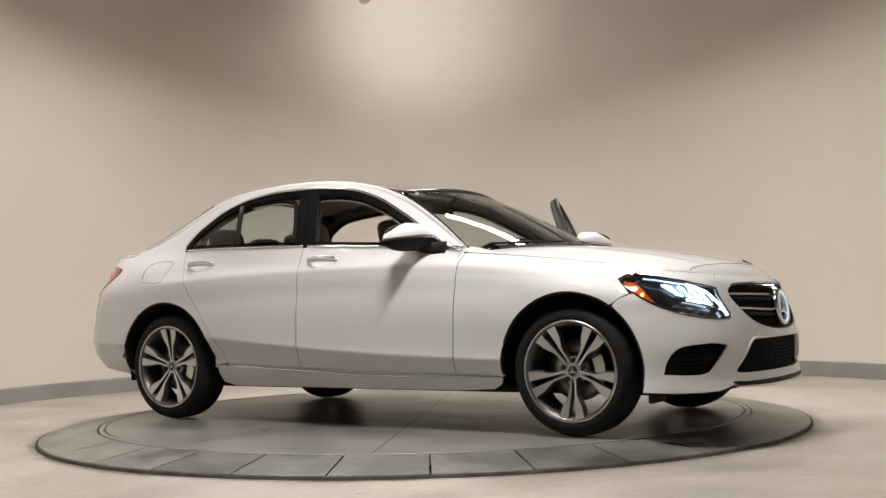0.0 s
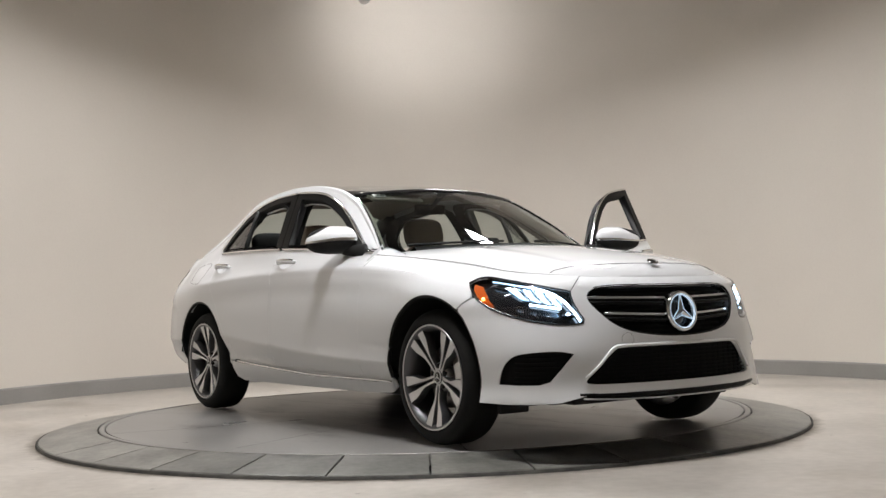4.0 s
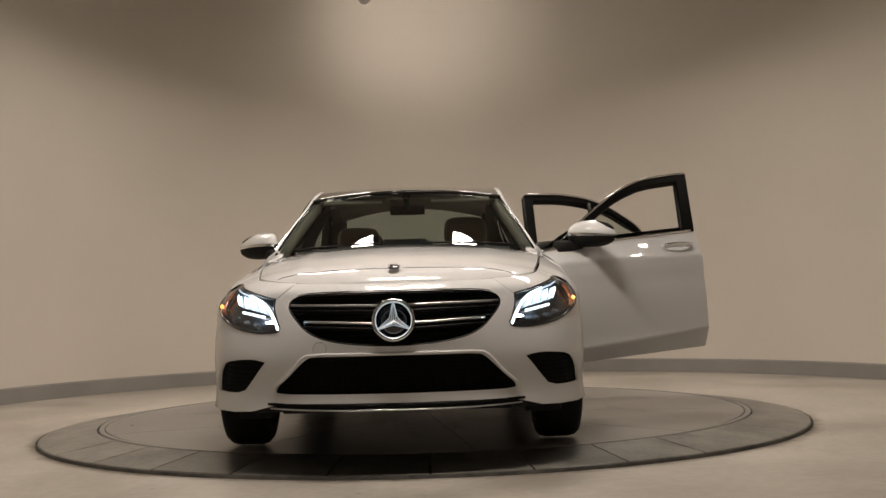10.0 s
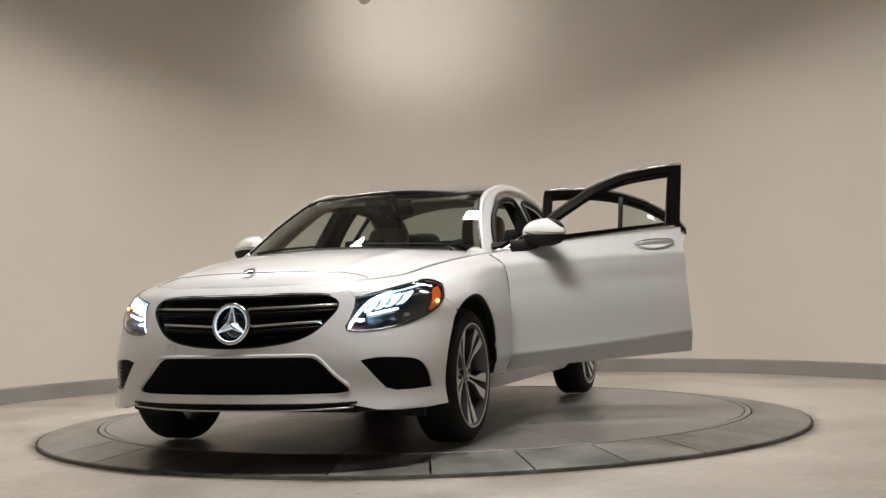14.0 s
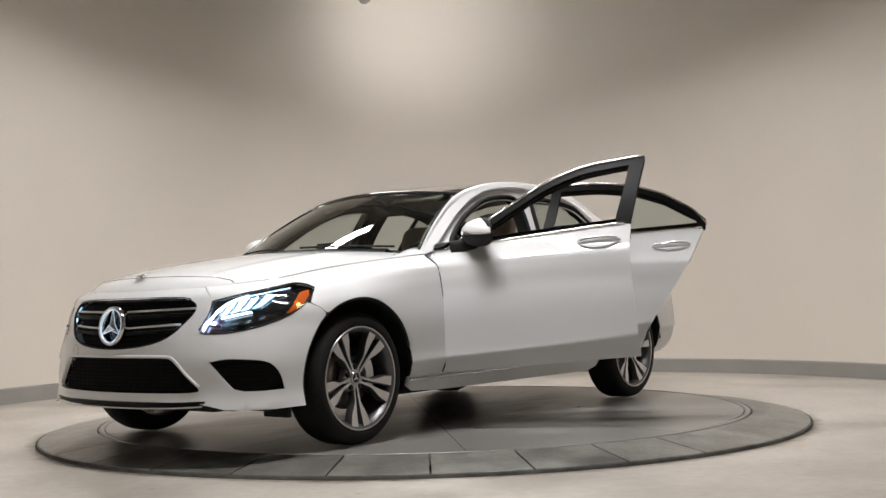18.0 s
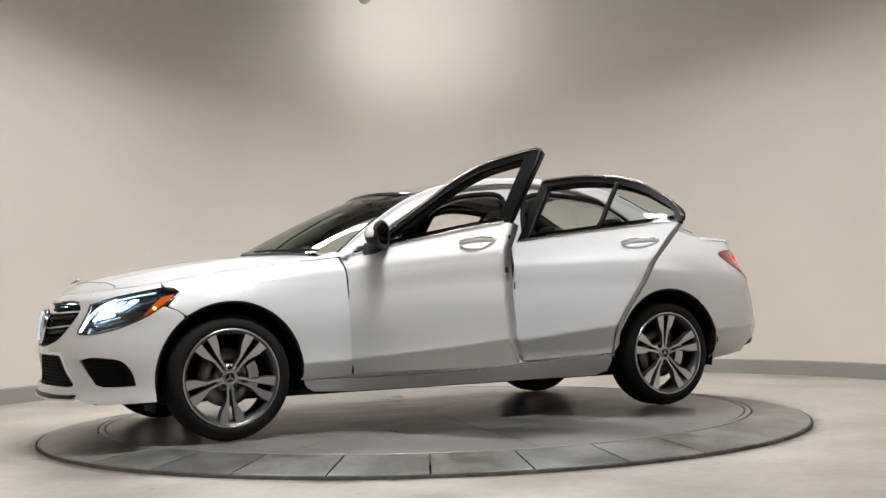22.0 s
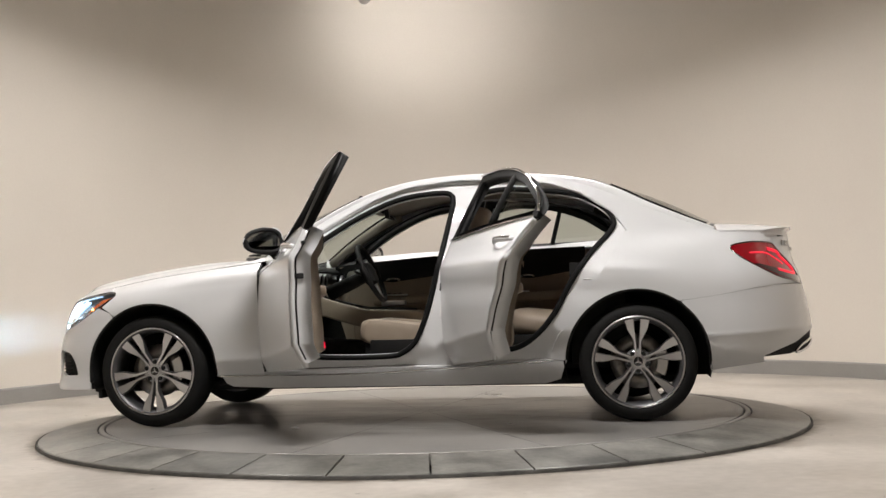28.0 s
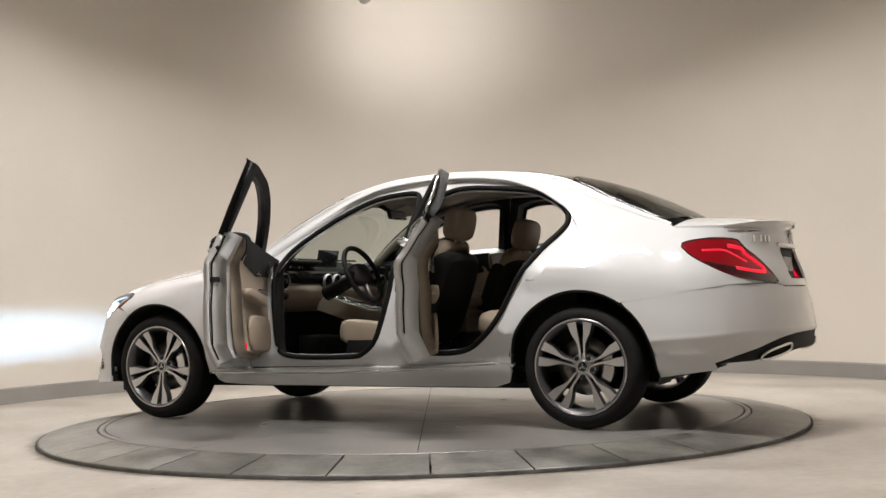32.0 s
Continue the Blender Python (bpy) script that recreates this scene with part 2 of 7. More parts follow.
def tube(points, radius, n=8, bm=None, flat=1.0, closed=False, caps=True):
    """A rod along points; flat squashes it across."""
    bm = bm or bmesh.new()
    P = [Vector(p) for p in points]
    rings = []
    up = Vector((0, 0, 1))
    for i, p in enumerate(P):
        d = (P[(i + 1) % len(P)] - P[i - 1]) if closed or 0 < i < len(P) - 1 else (P[1] - P[0] if i == 0 else P[-1] - P[-2])
        d.normalize()
        u = up if abs(d.dot(up)) < 0.95 else Vector((1, 0, 0))
        a = d.cross(u).normalized()
        b = a.cross(d)
        rad = radius[i] if isinstance(radius, (list, tuple)) else radius
        rings.append([bm.verts.new(p + rad * (math.cos(2 * math.pi * k / n) * a * flat + math.sin(2 * math.pi * k / n) * b)) for k in range(n)])
    pairs = list(zip(rings, rings[1:])) + ([(rings[-1], rings[0])] if closed else [])
    for r0, r1 in pairs:
        for k in range(n):
            bm.faces.new((r0[k], r0[(k + 1) % n], r1[(k + 1) % n], r1[k]))
    if caps and not closed:
        bm.faces.new(rings[0][::-1])
        bm.faces.new(rings[-1])
    return bm


def smoothstep(a, b, x):
    t = min(1, max(0, (x - a) / (b - a)))
    return t * t * (3 - 2 * t)


def curve(knots):
    """A smooth function through knots (x, y), with no overshoot (monotone cubic)."""
    xs, ys = [k[0] for k in knots], [k[1] for k in knots]
    n = len(xs)
    d = [(ys[i + 1] - ys[i]) / (xs[i + 1] - xs[i]) for i in range(n - 1)]
    m = [d[0]] + [0 if d[i - 1] * d[i] <= 0 else 2 * d[i - 1] * d[i] / (d[i - 1] + d[i]) for i in range(1, n - 1)] + [d[-1]]

    def f(x):
        if x <= xs[0]:
            return ys[0] + m[0] * (x - xs[0])
        if x >= xs[-1]:
            return ys[-1] + m[-1] * (x - xs[-1])
        i = 0
        while x > xs[i + 1]:
            i += 1
        h = xs[i + 1] - xs[i]
        t = (x - xs[i]) / h
        return ((1 + 2 * t) * (1 - t) ** 2 * ys[i] + t * (1 - t) ** 2 * h * m[i] + t * t * (3 - 2 * t) * ys[i + 1] + t * t * (t - 1) * h * m[i + 1])
    return f


def spline(points, step=0.025, closed=False):
    """Points of a rounded line (Catmull-Rom) through the given ones, evenly spaced."""
    P = [np.array(p, float) for p in points]
    out = []
    n = len(P)
    for i in range(n if closed else n - 1):
        if closed:
            a, b, c, d = P[i - 1], P[i], P[(i + 1) % n], P[(i + 2) % n]
        else:
            a, b, c, d = P[max(i - 1, 0)], P[i], P[i + 1], P[min(i + 2, n - 1)]
        k = max(1, int(math.ceil(np.linalg.norm(c - b) / step)))
        for j in range(k):
            t = j / k
            out.append(0.5 * (2 * b + (c - a) * t + (2 * a - 5 * b + 4 * c - d) * t * t + (3 * b - a - 3 * c + d) * t ** 3))
    if not closed:
        out.append(P[-1])
    return out


def lines(points, step=0.025):
    out = []
    P = [np.array(p, float) for p in points]
    for a, b in zip(P, P[1:]):
        k = max(1, int(math.ceil(np.linalg.norm(b - a) / step)))
        out += [a + (b - a) * j / k for j in range(k)]
    out.append(P[-1])
    return out


def join(*runs):
    """One closed outline out of several runs, with doubled ends left out."""
    out = []
    for r in runs:
        for p in r:
            if not out or np.linalg.norm(np.array(p) - out[-1]) > 1e-4:
                out.append(np.array(p, float))
    if np.linalg.norm(out[0] - out[-1]) < 1e-4:
        out.pop()
    return out


def inside(p, poly):
    x, y = p
    hit = False
    for i in range(len(poly)):
        (x1, y1), (x2, y2) = poly[i - 1], poly[i]
        if (y1 > y) != (y2 > y) and x < (x2 - x1) * (y - y1) / (y2 - y1) + x1:
            hit = not hit
    return hit


def edge_gap(p, poly):
    q = np.array(poly)
    r = np.roll(q, -1, 0)
    d = r - q
    t = np.clip(((p - q) * d).sum(1) / np.maximum((d * d).sum(1), 1e-12), 0, 1)
    return np.sqrt(((q + d * t[:, None] - p) ** 2).sum(1).min())


def flat_mesh(outline, holes=(), step=0.04, rows=()):
    """Triangles that fill an outline with holes, in the plane."""
    polys = [outline, *holes]
    verts, edges = [], []
    for poly in polys:
        n0 = len(verts)
        verts += [Vector(p) for p in poly]
        edges += [(n0 + i, n0 + (i + 1) % len(poly)) for i in range(len(poly))]
    xs, ys = [p[0] for p in outline], [p[1] for p in outline]
    extra = []
    for f in rows:
        for x in np.arange(min(xs) + 0.011, max(xs), 0.03):
            p = np.array((x, f(x)))
            if inside(p, outline) and not any(inside(p, h) for h in holes) and min(edge_gap(p, q) for q in polys) > 0.006:
                extra.append(p)
                verts.append(Vector(p))
    near = np.array(extra) if extra else None
    x = min(xs) + step * 0.5
    row = 0
    while x < max(xs):
        y = min(ys) + step * (0.5 if row % 2 else 0.25)
        while y < max(ys):
            p = np.array((x, y))
            if inside(p, outline) and not any(inside(p, h) for h in holes) and min(edge_gap(p, q) for q in polys) > step * 0.45 and (near is None or ((near - p) ** 2).sum(1).min() > 0.00035):
                verts.append(Vector((x, y)))
            y += step
        x += step * 0.87
        row += 1
    V, _, F, *_ = delaunay_2d_cdt(verts, edges, [], 0, 1e-6)
    faces = []
    for f in F:
        c = sum((V[i] for i in f), Vector((0, 0))) / len(f)
        if inside(c, outline) and not any(inside(c, h) for h in holes):
            faces.append(tuple(f))
    return [np.array(v) for v in V], faces


def skin(name, surf, outline, holes=(), material=None, parent=None, label="", step=0.045, flange=0.014, mirror=False, both=False, offset=0.0, rows=()):
    """A panel of the body: an outline in the surface's own two coordinates, lifted onto it, with its edges turned in."""
    V, faces = flat_mesh(outline, holes, step, rows)
    used = sorted({i for f in faces for i in f})
    remap = {k: i for i, k in enumerate(used)}
    faces = [tuple(remap[i] for i in f) for f in faces]
    V = [V[k] for k in used]
    pos, nor = [], []
    e = 0.004
    for u, v in V:
        p = np.array(surf(u, v))
        du = np.array(surf(u + e, v)) - np.array(surf(u - e, v))
        dv = np.array(surf(u, v + e)) - np.array(surf(u, v - e))
        n = np.cross(du, dv)
        L = np.linalg.norm(n)
        n = n / L if L > 1e-12 else np.array((0, 1.0, 0))
        pos.append(p + n * offset)
        nor.append(n)
    # outward: away from the middle of the car
    c = np.array((0, 0, 0.6))
    flip = sum(float(np.dot(n, (p - c) * np.array((0.3, 1, 1)))) for p, n in zip(pos, nor)) < 0
    if flip:
        pos = [p - 2 * n * offset for p, n in zip(pos, nor)]
        nor = [-n for n in nor]
    f0 = faces[0]
    if np.dot(np.cross(pos[f0[1]] - pos[f0[0]], pos[f0[2]] - pos[f0[0]]), nor[f0[0]]) < 0:
        faces = [f[::-1] for f in faces]
    if flange:
        count = {}
        for f in faces:
            for a, b in zip(f, f[1:] + f[:1]):
                count[(a, b)] = count.get((a, b), 0) + 1
        rim = [(a, b) for (a, b) in count if (b, a) not in count]
        inner, lip = {}, {}
        for a, b in rim:
            for k in (a, b):
                if k not in inner:
                    inner[k] = len(pos)
                    pos.append(pos[k] - nor[k] * flange)
                    nor.append(nor[k] * 0)
        for a, b in rim:
            faces.append((b, a, inner[a], inner[b]) if flange > 0 else (inner[b], inner[a], a, b))
            d = np.cross(pos[b] - pos[a], nor[a])
            d /= max(np.linalg.norm(d), 1e-9)
            nor[inner[a]] = nor[inner[a]] + d
            nor[inner[b]] = nor[inner[b]] + d
        for k in inner.values():
            L = np.linalg.norm(nor[k])
            nor[k] = nor[k] / L if L > 1e-9 else np.array((0, 0, 1.0))
    if both:
        n0 = len(pos)
        pos = pos + [p * np.array((1, -1, 1)) for p in pos]
        nor = nor + [n * np.array((1, -1, 1)) for n in nor]
        faces = faces + [tuple(n0 + i for i in f[::-1]) for f in faces]
    elif mirror:
        pos = [p * np.array((1, -1, 1)) for p in pos]
        nor = [n * np.array((1, -1, 1)) for n in nor]
        faces = [f[::-1] for f in faces]
    return put(name, pos, faces, material or M_WHITE, parent, label, True, nor)


def coons(name, c0, c1, nu, nv, material, parent, label="", lift=None, flange=0.014, sides=None, extra=None):
    """A sheet between two curves c0(u), c1(u), u from -1 to 1; sides(v) may bend the edges; lift(u, v) adds to it."""
    pos, faces = [], []
    for j in range(nv + 1):
        for i in range(nu + 1):
            u, v = -1 + 2 * i / nu, j / nv
            p = np.array(c0(u)) * (1 - v) + np.array(c1(u)) * v
            if lift:
                p = p + np.array(lift(u, v))
            pos.append(p)
    for j in range(nv):
        for i in range(nu):
            a = j * (nu + 1) + i
            faces.append((a, a + 1, a + nu + 2, a + nu + 1))
    n = np.cross(pos[1] - pos[0], pos[nu + 1] - pos[0])
    if n[2] < 0:
        faces = [f[::-1] for f in faces]
    if flange:
        border = list(range(nu + 1)) + [j * (nu + 1) + nu for j in range(1, nv + 1)] + [nv * (nu + 1) + i for i in range(nu - 1, -1, -1)] + [j * (nu + 1) for j in range(nv - 1, 0, -1)]
        n0 = len(pos)
        pos += [pos[k] + np.array((0, 0, -flange)) for k in border]
        m = len(border)
        for k in range(m):
            q = (border[k], border[(k + 1) % m], n0 + (k + 1) % m, n0 + k)
            faces.append(q if n[2] < 0 else q[::-1])
    me = bpy.data.meshes.new(name)
    me.from_pydata([tuple(p) for p in pos], [], faces)
    for f in me.polygons:
        f.use_smooth = True
    me.set_sharp_from_angle(angle=radians(40))
    me.materials.append(material)
    ob = new(name, me)
    ob.parent = parent
    if label:
        ob["label"] = label
    return ob


# ---------------------------------------------------------------- the room
WALL_C, WALL_R = (0.15, 0.60), 4.05


def plan_line(r):
    """The wall's plan: straight, half round, straight."""
    cx, cy = WALL_C
    pts = [(cx - r, -9.0 + k * 0.8) for k in range(12)]
    pts += [(cx + r * math.cos(a), cy + r * math.sin(a)) for a in (math.pi * (1 - k / 72) for k in range(73))]
    pts += [(cx + r, -0.2 - k * 0.8) for k in range(12)]
    return pts


def build_room():
    def strip(name, r0, r1, z0, z1, material, label, bevel=0.0):
        a, b = plan_line(r0), plan_line(r1)
        verts, faces = [], []
        n = len(a)
        prof = [(a, z0), (a, z1 - bevel), ([(p[0] + (q[0] - p[0]) * 0.5, p[1] + (q[1] - p[1]) * 0.5) for p, q in zip(a, b)], z1), (b, z1), (b, z0)]
        for line, z in prof:
            verts += [(x, y, z) for x, y in line]
        for k in range(5):
            for i in range(n - 1):
                p, q = k * n + i, ((k + 1) % 5) * n + i
                faces.append((p, p + 1, q + 1, q))
        ob = put(name, verts, faces, material, None, "", False)
        for f in ob.data.polygons:
            f.use_smooth = True
        ob.data.set_sharp_from_angle(angle=radians(30))
        return tagged(ob, label, "wall", kind="structure")
    strip("wall_curved", WALL_R, WALL_R + 0.2, FLOOR, CEIL + 0.05, M_WALL, "curved beige painted plaster wall of the photo booth")
    tagged(strip("baseboard", WALL_R - 0.02, WALL_R - 0.003, FLOOR, FLOOR + 0.135, M_BASE, "grey rubber skirting along the curved wall", 0.012), category="baseboard")
    back = part("wall_back", box(2 * WALL_R + 0.4, 0.2, CEIL - FLOOR, (WALL_C[0], -9.1, (CEIL + FLOOR) / 2)), M_WALL, smooth=False)
    tagged(back, "plain beige wall that closes the booth", "wall", kind="structure")
    # floor with a round pit for the turntable
    cx, cy = WALL_C
    n = 96
    verts, faces = [], []
    R = 11.5
    for r, z in ((2.345, FLOOR - 0.12), (2.362, FLOOR), (3.2, FLOOR), (R, FLOOR)):
        verts += [(r * math.cos(2 * math.pi * i / n), r * math.sin(2 * math.pi * i / n), z) for i in range(n)]
    for k in range(3):
        for i in range(n):
            faces.append((k * n + i, (k + 1) * n + i, (k + 1) * n + (i + 1) % n, k * n + (i + 1) % n))
    fl = put("floor", verts, faces, M_FLOOR, None, "", False)
    tagged(fl, "pale polished concrete floor with faint stains", "floor", kind="structure")
    ce = part("ceiling", box(9.2, 15, 0.1, (0.15, -2.2, CEIL + 0.05)), M_CEIL, smooth=False)
    tagged(ce, "plain ceiling above the turntable", "ceiling", kind="structure")
    for k, (px, py, sx, sy) in enumerate(PANELS):
        e = new("ceiling_light")
        e.location = (px, py, CEIL - 0.02)
        tagged(e, "flat white led panel on the ceiling", "light", "ceiling panels")
        bm = bmesh.new()
        w = 0.02
        for sgn in (-1, 1):
            box(sx + 2 * w, w, 0.05, (0, sgn * (sy + w) / 2, 0), 0.004, 1, bm=bm)
            box(w, sy, 0.05, (sgn * (sx + w) / 2, 0, 0), 0.004, 1, bm=bm)
        part("frame", bm, M_SATIN, e)
        part("diffuser", box(sx, sy, 0.012, (0, 0, 0.012)), M_LAMPGLOW, e)
    # can lamp that shows at the top of the back wall
    for at in (HOT,):
        e = new("wall_washer_lamp")
        e.location = at
        e.rotation_euler = (radians(-100), 0, radians(-15))
        tagged(e, "small round spotlight aimed at the wall", "light")
        part("can", lathe([(0.0, 0.14), (0.055, 0.14), (0.06, 0.13), (0.06, 0.02), (0.052, 0.02), (0.05, 0.05), (0.0, 0.05)], 24, axis="z"), M_SATIN, e)
        part("bulb", lathe([(0.0, 0.0), (0.03, 0.004), (0.047, 0.02), (0.045, 0.04), (0.0, 0.045)], 24, axis="z"), M_LAMPGLOW, e)
        part("stem", tube([(0, -0.03, 0.08), (0, -0.8, 0.0)], 0.01, 8), M_SATIN, e)


def stain_and_shade_disc(disc):
    """Dark scuffs and drips over the middle of the disc, which turn with it; deepened inwards as painted shade under
    the car.
    """
    nt = M_DISC.node_tree
    b = nt.nodes["Principled BSDF"]

    def node(kind, **kw):
        n = nt.nodes.new(kind)
        for k, v in kw.items():
            n.inputs[k].default_value = v
        return n
    tc = node("ShaderNodeTexCoord")
    tc.object = disc
    for n in [n for n in nt.nodes if n.type == "TEX_NOISE"]:
        nt.links.new(tc.outputs["Object"], n.inputs["Vector"])
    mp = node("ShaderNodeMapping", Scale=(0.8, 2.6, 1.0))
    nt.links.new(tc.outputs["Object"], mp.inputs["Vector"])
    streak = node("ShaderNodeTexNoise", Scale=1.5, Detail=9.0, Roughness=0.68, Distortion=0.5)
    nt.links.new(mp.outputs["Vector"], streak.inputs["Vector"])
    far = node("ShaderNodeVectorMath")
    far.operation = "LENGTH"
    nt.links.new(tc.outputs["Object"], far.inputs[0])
    # stains strengthen towards the middle, which also paints in shade below the car
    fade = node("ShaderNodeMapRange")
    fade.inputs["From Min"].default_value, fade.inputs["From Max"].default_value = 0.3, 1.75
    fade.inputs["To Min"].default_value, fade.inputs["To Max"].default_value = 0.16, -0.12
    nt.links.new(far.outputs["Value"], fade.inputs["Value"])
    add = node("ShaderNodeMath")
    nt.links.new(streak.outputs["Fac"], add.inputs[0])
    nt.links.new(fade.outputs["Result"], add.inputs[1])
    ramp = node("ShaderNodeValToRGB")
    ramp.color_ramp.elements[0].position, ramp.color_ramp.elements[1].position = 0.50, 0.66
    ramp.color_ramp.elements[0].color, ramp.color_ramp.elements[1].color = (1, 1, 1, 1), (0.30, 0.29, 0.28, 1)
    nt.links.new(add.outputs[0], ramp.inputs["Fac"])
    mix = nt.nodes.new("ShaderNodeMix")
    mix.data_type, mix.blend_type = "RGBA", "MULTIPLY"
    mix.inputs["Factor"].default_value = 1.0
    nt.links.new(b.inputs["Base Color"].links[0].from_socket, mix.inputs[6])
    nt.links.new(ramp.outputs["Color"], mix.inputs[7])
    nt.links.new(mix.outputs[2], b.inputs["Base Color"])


def build_turntable():
    """Sloped ring of plates round a turning steel disc."""
    ring = new("turntable_ring")
    tagged(ring, "sloped ring of worn grey plates round the turntable", "turntable", kind="structure")
    n = 32
    step = 2 * math.pi / n
    r0, r1 = 2.022, 2.355
    gap = 0.005
    z0, z1 = -0.004, FLOOR + 0.02
    prof = [(r0, z0 - 0.03), (r0, z0 - 0.003), (r0 + 0.004, z0), (r1 - 0.012, z1), (r1 - 0.006, z1 - 0.003), (r1, FLOOR - 0.01)]

    def plate_mesh(width):
        k = 8 * width
        verts, faces = [], []
        for r, z in prof:
            for i in range(k + 1):
                a = (i / k - 0.5) * step * width
                g = gap / r if i == 0 else (-gap / r if i == k else 0)
                verts.append((r * math.cos(a + g), r * math.sin(a + g), z))
        for j in range(len(prof) - 1):
            for i in range(k):
                p = j * (k + 1) + i
                faces.append((p, p + k + 1, p + k + 2, p + 1))
        for i in (0, k):
            f = [j * (k + 1) + i for j in range(len(prof))]
            faces.append(tuple(f) if i else tuple(f[::-1]))
        return verts, faces
    # eight short plates to the front, three long ones behind
    shared = {}
    at = radians(-89.7) - 5 * step
    for width in (1,) * 8 + (8,) * 3:
        if width in shared:
            ob = new("plate", shared[width])
            ob.parent = ring
        else:
            ob = put("plate", *plate_mesh(width), M_RING, ring, "", False)
            shared[width] = ob.data
        ob.rotation_euler = (0, 0, at + width * step / 2)
        at += width * step
    part("edge_strip", lathe([(2.353, FLOOR - 0.02), (2.355, FLOOR + 0.016), (2.362, FLOOR + 0.014), (2.366, FLOOR - 0.02)], 160, axis="z"), M_DIRT, ring, "dark dirty edge strip")
    part("pit", lathe([(0.2, -0.10), (2.02, -0.10), (2.03, -0.08), (2.2, -0.085), (2.342, FLOOR - 0.028), (2.36, FLOOR - 0.04)], 96, axis="z"), M_GAP, ring, "dark pit under the plates")
    disc = new("turntable_disc")
    tagged(disc, "turning steel disc with radial seams and tyre marks", "turntable")
    # ten sectors, each a plate
    m = 10
    st = 2 * math.pi / m
    verts, faces = [(0.004, 0, -0.004)], []
    k = 14
    rr = [0.02, 0.5, 1.0, 1.5, 1.93, 1.972]
    for r in rr:
        for i in range(k + 1):
            a = (i / k - 0.5) * st
            g = 0.0018 / r if i == 0 else (-0.0018 / r if i == k else 0)
            verts.append((r * math.cos(a + g), r * math.sin(a + g), -0.004))
    for i in range(k + 1):
        a = (i / k - 0.5) * st
        verts.append((1.974 * math.cos(a), 1.974 * math.sin(a), -0.03))
    for i in range(k):
        faces.append((0, 1 + i, 2 + i))
    for j in range(len(rr)):
        for i in range(k):
            p = 1 + j * (k + 1) + i
            faces.append((p, p + k + 1, p + k + 2, p + 1))
    me = None
    for q in range(m):
        if me is None:
            ob = put("sector_plate", verts, faces, M_DISC, disc, "", False)
            me = ob.data
        else:
            ob = new("sector_plate", me)
            ob.parent = disc
        ob.rotation_euler = (0, 0, radians(44 + 18) + q * st)
    stain_and_shade_disc(disc)
    part("under_plate", lathe([(0.0, -0.012), (1.97, -0.012), (1.97, -0.05)], 96, axis="z"), M_GAP, disc, "dark plate under the seams")
    part("rim", lathe([(1.980, -0.04), (1.981, -0.006), (1.984, -0.002), (2.008, -0.002), (2.012, -0.006), (2.012, -0.06)], 160, axis="z"), M_DISC, disc, "narrow outer rim of the disc")
    return disc


# ---------------------------------------------------------------- the car's skin
XF, XR = 1.70, -1.90      # where the plan begins to close to the nose and the tail
